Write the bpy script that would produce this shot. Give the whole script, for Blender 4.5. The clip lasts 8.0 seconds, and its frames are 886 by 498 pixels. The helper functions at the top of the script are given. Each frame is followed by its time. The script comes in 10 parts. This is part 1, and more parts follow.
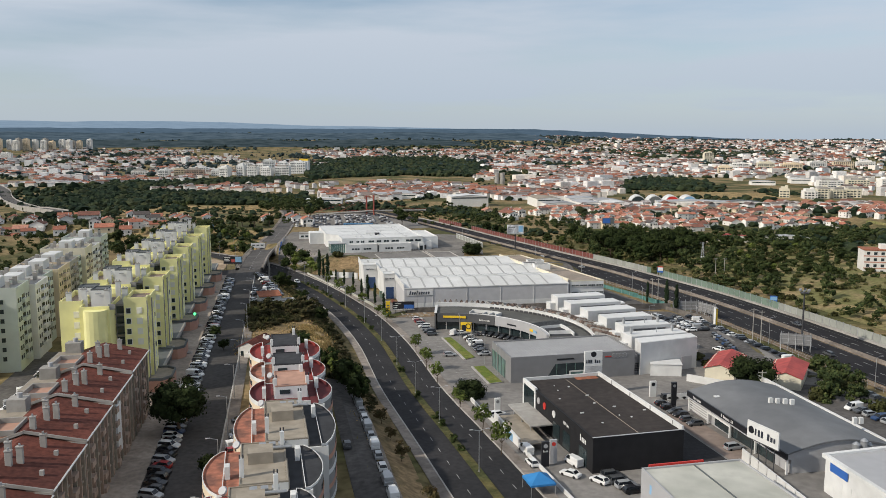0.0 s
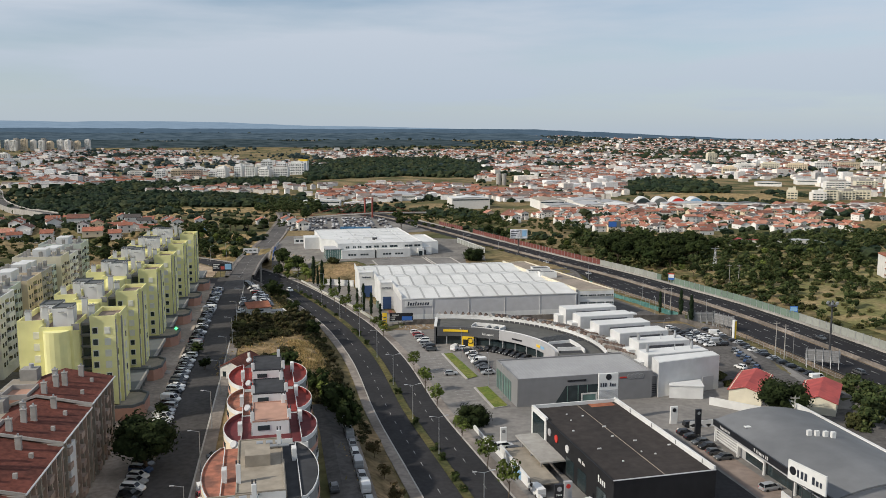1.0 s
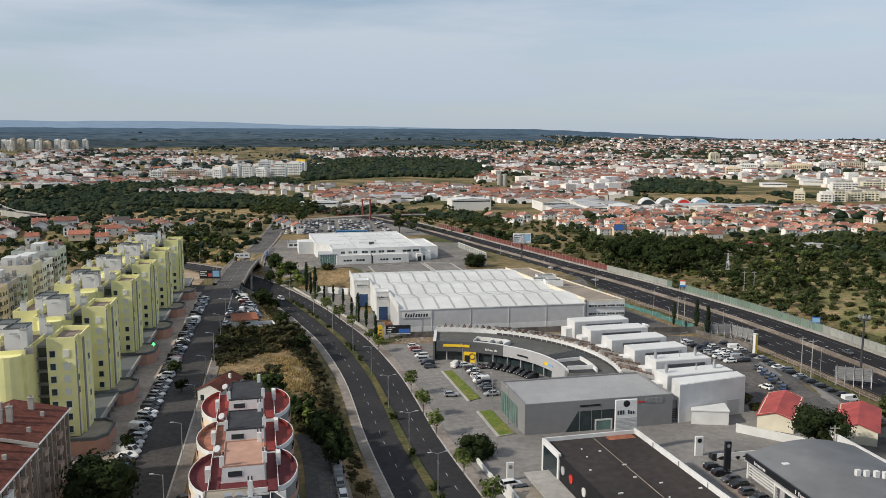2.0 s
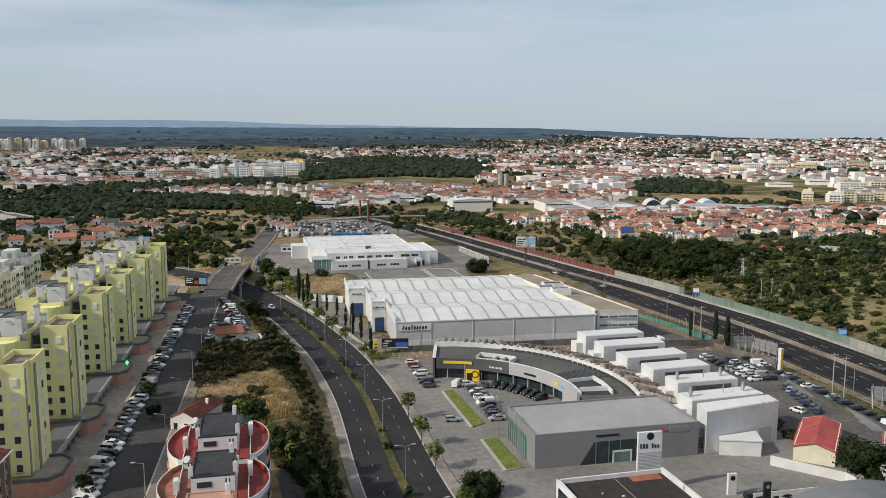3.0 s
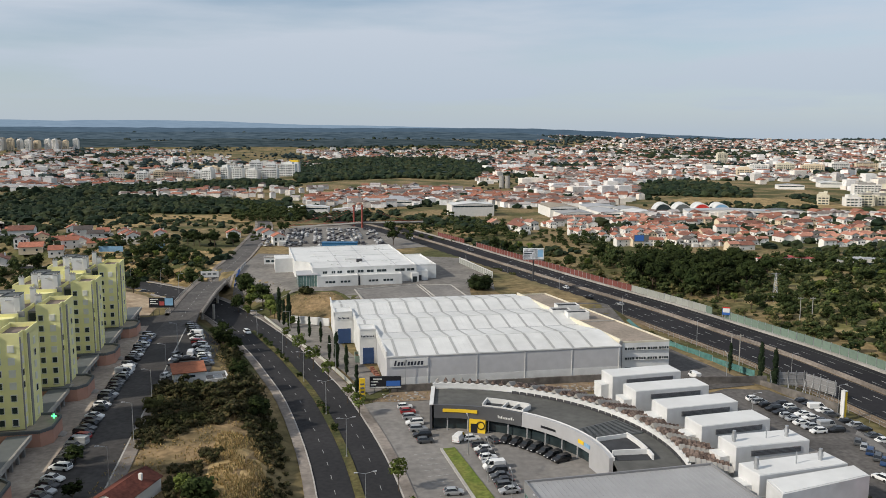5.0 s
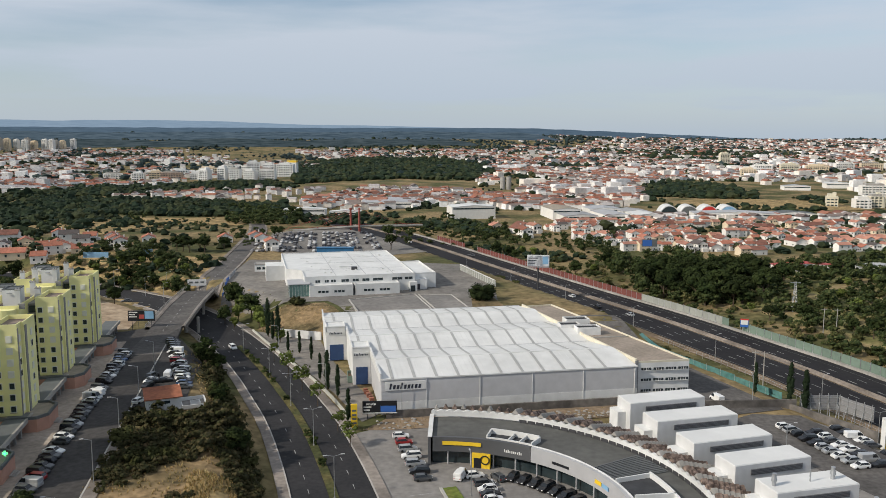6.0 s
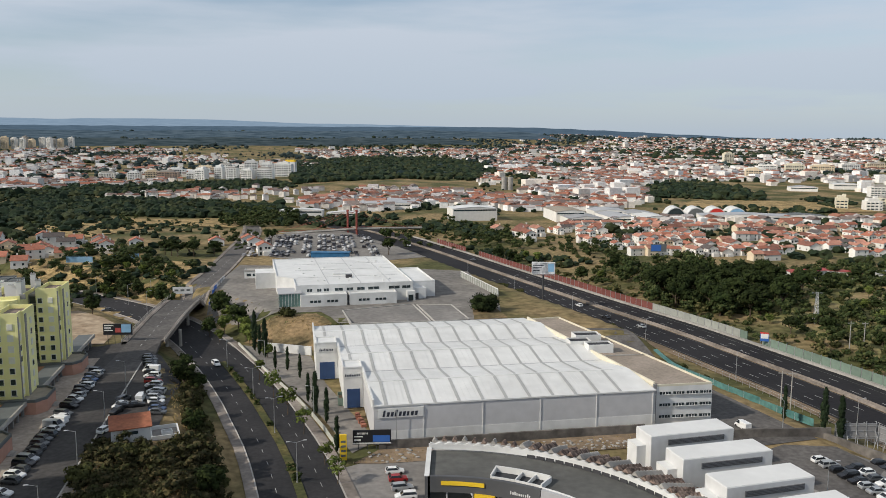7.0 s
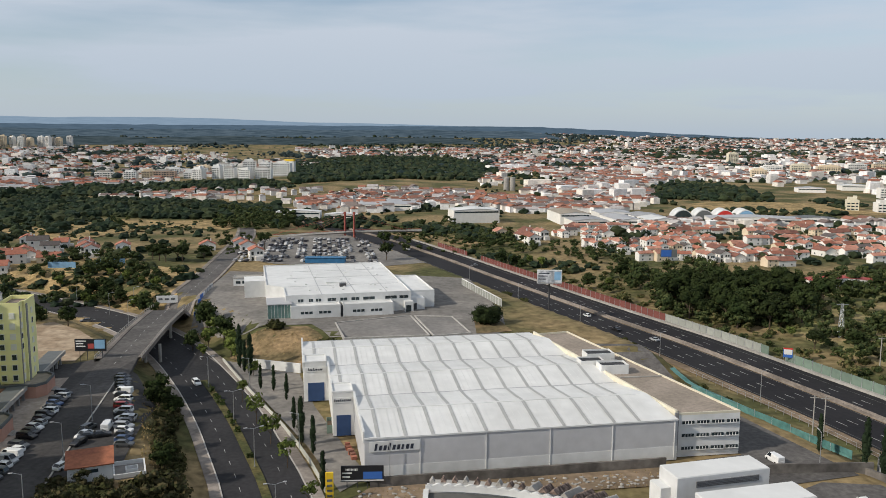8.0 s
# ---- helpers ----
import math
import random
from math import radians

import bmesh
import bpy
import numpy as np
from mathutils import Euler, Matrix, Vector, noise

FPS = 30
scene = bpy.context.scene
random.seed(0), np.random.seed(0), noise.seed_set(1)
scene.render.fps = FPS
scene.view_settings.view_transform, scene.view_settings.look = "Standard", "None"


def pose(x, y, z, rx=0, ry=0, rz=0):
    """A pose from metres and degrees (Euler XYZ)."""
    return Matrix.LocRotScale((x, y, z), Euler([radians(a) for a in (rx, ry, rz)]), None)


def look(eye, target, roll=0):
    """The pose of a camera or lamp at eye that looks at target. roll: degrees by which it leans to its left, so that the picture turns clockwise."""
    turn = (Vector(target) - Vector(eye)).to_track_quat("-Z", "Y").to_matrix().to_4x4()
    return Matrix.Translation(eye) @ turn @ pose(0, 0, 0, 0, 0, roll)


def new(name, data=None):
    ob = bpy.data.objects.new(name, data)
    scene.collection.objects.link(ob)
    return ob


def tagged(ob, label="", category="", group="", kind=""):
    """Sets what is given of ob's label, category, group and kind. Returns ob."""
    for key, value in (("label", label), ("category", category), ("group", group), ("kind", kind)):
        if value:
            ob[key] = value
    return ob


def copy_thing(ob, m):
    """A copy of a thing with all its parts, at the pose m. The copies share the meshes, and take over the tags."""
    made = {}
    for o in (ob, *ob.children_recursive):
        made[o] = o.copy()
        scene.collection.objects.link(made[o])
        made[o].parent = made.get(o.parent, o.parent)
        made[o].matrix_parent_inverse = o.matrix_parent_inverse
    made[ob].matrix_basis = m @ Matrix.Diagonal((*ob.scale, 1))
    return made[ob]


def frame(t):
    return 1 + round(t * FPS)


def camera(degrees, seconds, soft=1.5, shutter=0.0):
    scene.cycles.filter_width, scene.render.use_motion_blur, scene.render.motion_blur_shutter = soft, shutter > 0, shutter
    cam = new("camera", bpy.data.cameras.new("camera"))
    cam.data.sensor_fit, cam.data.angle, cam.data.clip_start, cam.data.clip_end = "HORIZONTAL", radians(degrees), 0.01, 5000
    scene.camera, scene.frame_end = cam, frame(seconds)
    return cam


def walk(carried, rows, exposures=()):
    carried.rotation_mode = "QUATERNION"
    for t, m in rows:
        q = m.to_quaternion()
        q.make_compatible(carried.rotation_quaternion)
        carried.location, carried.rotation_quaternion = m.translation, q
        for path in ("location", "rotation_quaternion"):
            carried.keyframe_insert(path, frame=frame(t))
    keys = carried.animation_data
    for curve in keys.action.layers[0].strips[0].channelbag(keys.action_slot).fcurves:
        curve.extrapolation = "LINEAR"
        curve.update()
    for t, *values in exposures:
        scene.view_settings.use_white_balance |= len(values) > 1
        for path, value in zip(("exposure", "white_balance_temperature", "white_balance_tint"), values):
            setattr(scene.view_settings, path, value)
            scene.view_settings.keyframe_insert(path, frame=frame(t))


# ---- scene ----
cam = camera(57.230, 8.0, soft=0.6)

# seconds, place, then pitch, lean and heading in degrees
PATH = [
    (0.0, 0.00, -0.00, 71.35, 82.283, -0.006, 1.097),
    (0.5, -0.11, 10.21, 71.52, 82.309, 0.009, 1.126),
    (1.0, -0.26, 20.44, 71.68, 82.292, -0.005, 1.146),
    (1.5, -0.42, 30.68, 71.80, 82.301, -0.035, 1.135),
    (3.0, -1.09, 62.07, 71.80, 82.217, -0.008, 1.150),
    (3.5, -1.31, 72.56, 71.85, 82.250, -0.007, 1.117),
    (4.0, -1.54, 83.08, 71.92, 82.235, -0.017, 1.092),
    (4.5, -1.76, 93.62, 72.04, 82.240, -0.038, 1.074),
    (6.0, -2.31, 124.71, 72.72, 82.228, -0.006, 1.072),
    (6.5, -2.39, 135.02, 72.97, 82.169, -0.059, 1.094),
    (7.0, -2.42, 145.33, 73.22, 82.158, -0.128, 1.106),
    (7.5, -2.43, 155.61, 73.43, 82.129, -0.205, 1.138),
    (8.0, -2.42, 165.89, 73.65, 82.100, -0.233, 1.183),
]
walk(cam, [(t, pose(x, y, z, 0, 0, yaw) @ pose(0, 0, 0, tilt) @ pose(0, 0, 0, 0, 0, -lean)) for t, x, y, z, tilt, lean, yaw in PATH])

# ---- light ----
SUN_AZ, SUN_EL = radians(244), radians(33)      # compass bearing of the sun (y is north), and its height
world = bpy.data.worlds.new("sky")
scene.world = world
world.use_nodes = True
wn, wl = world.node_tree.nodes, world.node_tree.links
wn.clear()
w_out = wn.new("ShaderNodeOutputWorld")
w_bg = wn.new("ShaderNodeBackground")
w_sky = wn.new("ShaderNodeTexSky")
w_sky.sky_type, w_sky.sun_disc = "NISHITA", False
w_sky.sun_elevation, w_sky.sun_rotation = SUN_EL, SUN_AZ
w_sky.air_density, w_sky.dust_density, w_sky.ozone_density = 1.0, 0.6, 2.0
w_co = wn.new("ShaderNodeTexCoord")
w_map = wn.new("ShaderNodeMapping")
w_map.inputs["Scale"].default_value = (1.0, 1.0, 7.5)
w_noise = wn.new("ShaderNodeTexNoise")
w_noise.inputs["Scale"].default_value, w_noise.inputs["Detail"].default_value, w_noise.inputs["Roughness"].default_value = 1.7, 7, 0.52
w_ramp = wn.new("ShaderNodeValToRGB")
w_ramp.color_ramp.elements[0].position, w_ramp.color_ramp.elements[1].position = 0.33, 0.60
w_mix = wn.new("ShaderNodeMixRGB")
w_amt = wn.new("ShaderNodeMath")
w_amt.operation, w_amt.inputs[1].default_value = "MULTIPLY", 0.95
wl.new(w_co.outputs["Generated"], w_map.inputs["Vector"])
wl.new(w_map.outputs[0], w_noise.inputs["Vector"])
wl.new(w_noise.outputs["Fac"], w_ramp.inputs["Fac"])
wl.new(w_ramp.outputs["Color"], w_amt.inputs[0])
# the cloud sheet closes and turns blue-grey towards the horizon
w_sep = wn.new("ShaderNodeSeparateXYZ")
w_low = wn.new("ShaderNodeMapRange")
w_low.inputs["From Min"].default_value, w_low.inputs["From Max"].default_value = 0.0, 0.16
w_low.inputs["To Min"].default_value, w_low.inputs["To Max"].default_value = 0.92, 0.0
w_max = wn.new("ShaderNodeMath")
w_max.operation = "MAXIMUM"
w_tone = wn.new("ShaderNodeMixRGB")
w_tone.inputs[1].default_value, w_tone.inputs[2].default_value = (5.7, 6.25, 7.1, 1), (4.1, 4.95, 5.95, 1)
wl.new(w_co.outputs["Generated"], w_sep.inputs[0])
wl.new(w_sep.outputs["Z"], w_low.inputs["Value"])
# overhead the sheet is whiter
w_high = wn.new("ShaderNodeMapRange")
w_high.inputs["From Min"].default_value, w_high.inputs["From Max"].default_value = 0.30, 0.70
w_high.inputs["To Min"].default_value, w_high.inputs["To Max"].default_value = 0.0, 1.0
w_top = wn.new("ShaderNodeMixRGB")
w_top.inputs[2].default_value = (4.3, 4.7, 5.3, 1)
w_most = wn.new("ShaderNodeMath")
w_most.operation = "MAXIMUM"
wl.new(w_sep.outputs["Z"], w_high.inputs["Value"])
wl.new(w_high.outputs[0], w_most.inputs[0])
wl.new(w_amt.outputs[0], w_most.inputs[1])
wl.new(w_low.outputs[0], w_max.inputs[0])
wl.new(w_most.outputs[0], w_max.inputs[1])
wl.new(w_low.outputs[0], w_tone.inputs["Fac"])
wl.new(w_high.outputs[0], w_top.inputs["Fac"])
wl.new(w_tone.outputs[0], w_top.inputs[1])
wl.new(w_top.outputs[0], w_mix.inputs[2])
wl.new(w_max.outputs[0], w_mix.inputs["Fac"])
wl.new(w_sky.outputs[0], w_mix.inputs[1])
wl.new(w_mix.outputs[0], w_bg.inputs["Color"])
w_bg.inputs["Strength"].default_value = 0.103
wl.new(w_bg.outputs[0], w_out.inputs["Surface"])

sun = new("sun", bpy.data.lights.new("sun", "SUN"))
sun.data.energy, sun.data.angle, sun.data.color = 3.7, radians(1.6), (1.0, 0.92, 0.80)
sun_from = Vector((math.sin(SUN_AZ) * math.cos(SUN_EL), math.cos(SUN_AZ) * math.cos(SUN_EL), math.sin(SUN_EL)))
sun.matrix_world = look(sun_from * 500, (0, 0, 0))


# ---- materials ----
def mat(name, col, rough=0.8, scale=0.5, amount=0.18, metal=0.0, big=0.04, bump=0.0, per=0.0, second=None, spread=0.5, detail=5, spec=0.4):
    """A surface with fine grain, broad stains and, with per, a difference from object to object. second: another colour in patches."""
    m = bpy.data.materials.new(name)
    m.use_nodes = True
    n, l = m.node_tree.nodes, m.node_tree.links
    bsdf = n["Principled BSDF"]
    bsdf.inputs["Roughness"].default_value, bsdf.inputs["Metallic"].default_value = rough, metal
    bsdf.inputs["Specular IOR Level"].default_value = spec
    co = n.new("ShaderNodeTexCoord")
    fine, broad = n.new("ShaderNodeTexNoise"), n.new("ShaderNodeTexNoise")
    fine.inputs["Scale"].default_value, fine.inputs["Detail"].default_value = scale, detail
    broad.inputs["Scale"].default_value, broad.inputs["Detail"].default_value = big, 4
    for t in (fine, broad):
        l.new(co.outputs["Object"], t.inputs["Vector"])
    base = n.new("ShaderNodeMixRGB")
    base.inputs[1].default_value = (*col, 1)
    base.inputs[2].default_value = (*(second or [c * (1 - amount) for c in col]), 1)
    r = n.new("ShaderNodeValToRGB")
    r.color_ramp.elements[0].position, r.color_ramp.elements[1].position = spread - 0.09, spread + 0.09
    l.new(broad.outputs["Fac"], r.inputs["Fac"])
    l.new(r.outputs["Color"], base.inputs["Fac"])
    shade = n.new("ShaderNodeMapRange")
    shade.inputs["From Min"].default_value, shade.inputs["From Max"].default_value = 0.3, 0.7
    shade.inputs["To Min"].default_value, shade.inputs["To Max"].default_value = 1 - amount, 1 + amount
    l.new(fine.outputs["Fac"], shade.inputs["Value"])
    mul = n.new("ShaderNodeVectorMath")
    mul.operation = "SCALE"
    l.new(base.outputs[0], mul.inputs[0])
    l.new(shade.outputs[0], mul.inputs["Scale"])
    last = mul
    if per:
        info = n.new("ShaderNodeObjectInfo")
        vary = n.new("ShaderNodeMapRange")
        vary.inputs["To Min"].default_value, vary.inputs["To Max"].default_value = 1 - per, 1 + per
        l.new(info.outputs["Random"], vary.inputs["Value"])
        last = n.new("ShaderNodeVectorMath")
        last.operation = "SCALE"
        l.new(mul.outputs[0], last.inputs[0])
        l.new(vary.outputs[0], last.inputs["Scale"])
    l.new(last.outputs[0], bsdf.inputs["Base Color"])
    if bump:
        b = n.new("ShaderNodeBump")
        b.inputs["Strength"].default_value, b.inputs["Distance"].default_value = bump, 0.3
        l.new(fine.outputs["Fac"], b.inputs["Height"])
        l.new(b.outputs[0], bsdf.inputs["Normal"])
    return m


def island_mat(name, cols, rough=0.85, amount=0.15, scale=0.4):
    """A surface that takes one of several colours for each loose piece of its mesh."""
    m = bpy.data.materials.new(name)
    m.use_nodes = True
    n, l = m.node_tree.nodes, m.node_tree.links
    bsdf = n["Principled BSDF"]
    bsdf.inputs["Roughness"].default_value, bsdf.inputs["Specular IOR Level"].default_value = rough, 0.12
    geo, r = n.new("ShaderNodeNewGeometry"), n.new("ShaderNodeValToRGB")
    r.color_ramp.interpolation = "CONSTANT"
    for i, c in enumerate(cols):
        e = r.color_ramp.elements[i] if i < 2 else r.color_ramp.elements.new(i / len(cols))
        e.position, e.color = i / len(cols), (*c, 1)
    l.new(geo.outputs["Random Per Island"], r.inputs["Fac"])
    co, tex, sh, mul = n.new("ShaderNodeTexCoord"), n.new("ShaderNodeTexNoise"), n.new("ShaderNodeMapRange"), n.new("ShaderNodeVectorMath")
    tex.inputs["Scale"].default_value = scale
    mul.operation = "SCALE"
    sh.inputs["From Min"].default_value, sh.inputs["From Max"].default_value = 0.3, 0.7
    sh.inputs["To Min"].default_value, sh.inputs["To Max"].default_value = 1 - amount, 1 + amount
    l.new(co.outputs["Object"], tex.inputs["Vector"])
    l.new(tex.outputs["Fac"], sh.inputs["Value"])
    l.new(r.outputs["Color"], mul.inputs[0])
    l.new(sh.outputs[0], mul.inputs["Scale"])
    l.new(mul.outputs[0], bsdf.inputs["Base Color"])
    return m


M = {}
M["ground"] = mat("dry_grass", (0.235, 0.175, 0.092), 0.95, 0.35, 0.4, big=0.022, second=(0.080, 0.082, 0.034), spread=0.5, bump=0.3, spec=0.1)
M["straw"] = mat("straw_grass", (0.37, 0.265, 0.130), 0.95, 0.6, 0.4, big=0.09, second=(0.20, 0.15, 0.072), spread=0.5, bump=0.4, spec=0.1)
M["dirt"] = mat("sandy_dirt", (0.235, 0.175, 0.12), 0.95, 0.5, 0.25, big=0.06, second=(0.14, 0.105, 0.07), bump=0.2, spec=0.15)
M["lawn"] = mat("lawn", (0.12, 0.16, 0.035), 0.95, 1.2, 0.3, big=0.2, second=(0.17, 0.18, 0.05), bump=0.3, spec=0.1)
M["asphalt"] = mat("asphalt", (0.038, 0.037, 0.039), 0.9, 0.9, 0.2, big=0.05, second=(0.029, 0.029, 0.031), spec=0.15)
M["asphalt_hw"] = mat("new_asphalt", (0.024, 0.023, 0.025), 0.85, 0.7, 0.18, big=0.03, second=(0.018, 0.017, 0.019), spec=0.15)
M["asphalt_old"] = mat("worn_asphalt", (0.122, 0.114, 0.108), 0.92, 0.8, 0.26, big=0.07, second=(0.084, 0.079, 0.076), spec=0.15)
M["asphalt_street"] = mat("grey_street_asphalt", (0.074, 0.070, 0.068), 0.92, 0.8, 0.22, big=0.06, second=(0.056, 0.053, 0.052), spec=0.12)
M["sand"] = mat("pale_trodden_sand", (0.40, 0.315, 0.225), 0.95, 0.5, 0.2, big=0.12, second=(0.27, 0.20, 0.135), bump=0.2, spec=0.1)
M["plot"] = mat("brown_plot_earth", (0.27, 0.19, 0.105), 0.95, 0.7, 0.35, big=0.10, second=(0.13, 0.102, 0.055), bump=0.3, spec=0.1)
M["lot"] = mat("lot_paving", (0.232, 0.219, 0.205), 0.9, 0.6, 0.16, big=0.05, second=(0.188, 0.178, 0.168), spec=0.15)
M["lot_dirty"] = mat("dusty_lot", (0.215, 0.20, 0.182), 0.95, 0.5, 0.22, big=0.06, second=(0.16, 0.15, 0.138), spec=0.15)
M["forecourt"] = mat("worn_stone_paving", (0.37, 0.315, 0.265), 0.92, 0.9, 0.2, big=0.11, second=(0.27, 0.23, 0.195), spec=0.12)
M["paving"] = mat("pavement", (0.28, 0.245, 0.215), 0.9, 0.8, 0.2, big=0.08, second=(0.17, 0.148, 0.13), spec=0.15)
M["median"] = mat("median_grass", (0.115, 0.10, 0.043), 0.95, 0.9, 0.35, big=0.15, second=(0.065, 0.07, 0.03), bump=0.3, spec=0.1)
M["line_worn"] = mat("worn_road_paint", (0.15, 0.15, 0.145), 0.85, 1.2, 0.4, big=0.2, second=(0.08, 0.08, 0.078))
M["skip_green"] = mat("green_painted_steel", (0.02, 0.075, 0.035), 0.6, 0.8, 0.25)
M["kerb"] = mat("kerb_stone", (0.42, 0.40, 0.37), 0.85, 1.0, 0.15)
M["line"] = mat("road_paint", (0.40, 0.40, 0.39), 0.8, 1.5, 0.35, big=0.3, second=(0.24, 0.24, 0.235))
M["white"] = mat("white_paint", (0.70, 0.70, 0.685), 0.6, 0.4, 0.07, big=0.08, second=(0.60, 0.60, 0.585))
M["white_roof"] = mat("white_roof_sheet", (0.68, 0.68, 0.665), 0.55, 0.25, 0.07, big=0.06, second=(0.61, 0.61, 0.595), metal=0.0)
M["skylight"] = mat("translucent_strip", (0.40, 0.40, 0.385), 0.5, 0.5, 0.08)
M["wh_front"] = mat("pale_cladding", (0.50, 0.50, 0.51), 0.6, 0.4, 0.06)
M["hall_wall"] = mat("white_hall_render", (0.60, 0.60, 0.595), 0.7, 0.4, 0.06, big=0.15, second=(0.53, 0.53, 0.52))
M["cream"] = mat("cream_render", (0.66, 0.61, 0.48), 0.8, 0.4, 0.08)
M["gravel_roof"] = mat("gravel_roof", (0.30, 0.25, 0.205), 0.95, 1.2, 0.16, big=0.1, second=(0.25, 0.21, 0.17))
M["grey_roof"] = mat("grey_sheet_roof", (0.34, 0.34, 0.345), 0.6, 0.3, 0.06, big=0.05, second=(0.31, 0.31, 0.315))
M["zinc_roof"] = mat("zinc_sheet_roof", (0.175, 0.18, 0.187), 0.6, 0.3, 0.08, big=0.06, second=(0.145, 0.15, 0.157), spec=0.15)
M["pale_roof"] = mat("weathered_pale_roof", (0.50, 0.495, 0.44), 0.8, 0.4, 0.12, big=0.1, second=(0.40, 0.40, 0.35))
M["mint"] = mat("pale_mint_render", (0.50, 0.55, 0.49), 0.85, 0.4, 0.08, big=0.1, second=(0.44, 0.47, 0.43))
M["grey_wall"] = mat("grey_panel", (0.22, 0.22, 0.225), 0.6, 0.4, 0.06)
M["grey_dark"] = mat("dark_grey_panel", (0.085, 0.087, 0.092), 0.6, 0.4, 0.08)
M["grey_light"] = mat("light_grey_panel", (0.40, 0.40, 0.41), 0.5, 0.4, 0.05)
M["black"] = mat("black_cladding", (0.022, 0.022, 0.024), 0.6, 0.4, 0.15, spec=0.15)
M["black_roof"] = mat("bitumen_roof", (0.050, 0.043, 0.040), 0.9, 0.6, 0.2, big=0.09, second=(0.040, 0.035, 0.033), spec=0.15)
M["arc_roof"] = mat("grey_green_roof_felt", (0.115, 0.115, 0.108), 0.9, 0.5, 0.14, big=0.09, second=(0.095, 0.095, 0.09), spec=0.15)
M["yellow_wall"] = mat("pale_yellow_render", (0.80, 0.765, 0.37), 0.85, 0.3, 0.07, big=0.07, second=(0.73, 0.69, 0.33))
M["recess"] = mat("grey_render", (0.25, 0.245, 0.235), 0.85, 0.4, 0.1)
M["terrace"] = mat("terrace_tiles", (0.26, 0.205, 0.175), 0.9, 0.8, 0.15, big=0.2, second=(0.22, 0.17, 0.14))
M["salmon"] = mat("salmon_render", (0.50, 0.275, 0.20), 0.85, 0.5, 0.1)
M["slate"] = mat("slate_trim", (0.12, 0.13, 0.13), 0.7, 0.5, 0.1)
M["red_roof"] = mat("red_clay_tiles", (0.145, 0.050, 0.037), 0.9, 1.2, 0.3, big=0.12, second=(0.098, 0.037, 0.029), spec=0.15)
M["orange_roof"] = mat("orange_clay_tiles", (0.34, 0.125, 0.065), 0.9, 1.2, 0.22, big=0.12, second=(0.25, 0.09, 0.05))
M["red_terrace"] = mat("red_floor_tiles", (0.27, 0.035, 0.028), 0.8, 0.8, 0.2, big=0.15, second=(0.19, 0.03, 0.025))
M["maroon"] = mat("maroon_floor_tiles", (0.13, 0.022, 0.026), 0.8, 0.8, 0.2, big=0.15)
M["orange_terrace"] = mat("orange_floor_tiles", (0.35, 0.135, 0.085), 0.85, 0.9, 0.3, big=0.35, second=(0.19, 0.085, 0.060))
M["beige_roof"] = mat("beige_roof", (0.33, 0.29, 0.235), 0.9, 0.6, 0.14, big=0.2, spec=0.15)
M["pink_roof"] = mat("pink_roof", (0.46, 0.27, 0.20), 0.9, 0.6, 0.1, big=0.12)
M["dark_roof"] = mat("dark_roof_felt", (0.055, 0.057, 0.062), 0.9, 0.6, 0.15, big=0.12, spec=0.15)
M["brown_wall"] = mat("brown_render", (0.38, 0.285, 0.225), 0.9, 0.5, 0.12, big=0.1)
M["house_white"] = mat("whitewashed_wall", (0.74, 0.72, 0.68), 0.85, 0.4, 0.06, per=0.10)
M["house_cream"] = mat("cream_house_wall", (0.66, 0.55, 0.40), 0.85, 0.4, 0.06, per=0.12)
M["house_roof"] = mat("clay_tile_roof", (0.335, 0.13, 0.083), 0.9, 0.8, 0.2, big=0.15, per=0.25, second=(0.29, 0.11, 0.07))
M["house_roof_pale"] = mat("faded_tile_roof", (0.42, 0.205, 0.145), 0.9, 0.8, 0.2, big=0.15, per=0.2, second=(0.33, 0.155, 0.11))
M["house_roof_brown"] = mat("brown_tile_roof", (0.20, 0.085, 0.06), 0.9, 0.8, 0.2, big=0.15, per=0.25, second=(0.15, 0.07, 0.052))
M["scrub_ground"] = mat("olive_scrub_ground", (0.28, 0.215, 0.115), 0.95, 0.5, 0.35, big=0.055, second=(0.165, 0.16, 0.066), spread=0.46, bump=0.35, spec=0.1)
M["house_dark"] = mat("dark_tile_roof", (0.10, 0.085, 0.08), 0.9, 0.8, 0.2, per=0.2)
M["tile_fringe"] = mat("weathered_tile_fringe", (0.25, 0.185, 0.15), 0.95, 1.4, 0.4, big=0.9, second=(0.085, 0.060, 0.050), spread=0.5, bump=0.5)
M["glass"] = mat("dark_glass", (0.03, 0.045, 0.05), 0.12, 0.4, 0.3, spec=0.6)
M["green_glass"] = mat("green_glass", (0.13, 0.22, 0.20), 0.15, 0.4, 0.2, spec=0.6)
M["blue"] = mat("blue_shutter", (0.03, 0.065, 0.16), 0.6, 0.6, 0.1)
M["shutter"] = mat("pale_shutter", (0.72, 0.71, 0.62), 0.7, 0.5, 0.08)
M["metal"] = mat("galvanised_steel", (0.42, 0.43, 0.44), 0.45, 0.8, 0.1, metal=0.6)
M["metal_dark"] = mat("dark_steel", (0.07, 0.07, 0.075), 0.5, 0.8, 0.1, metal=0.3)
M["concrete"] = mat("concrete", (0.36, 0.345, 0.32), 0.9, 0.6, 0.14, big=0.08, second=(0.29, 0.275, 0.25))
M["stained"] = mat("stained_dark_concrete", (0.175, 0.16, 0.145), 0.95, 0.6, 0.25, big=0.12, second=(0.10, 0.092, 0.085), spec=0.1)
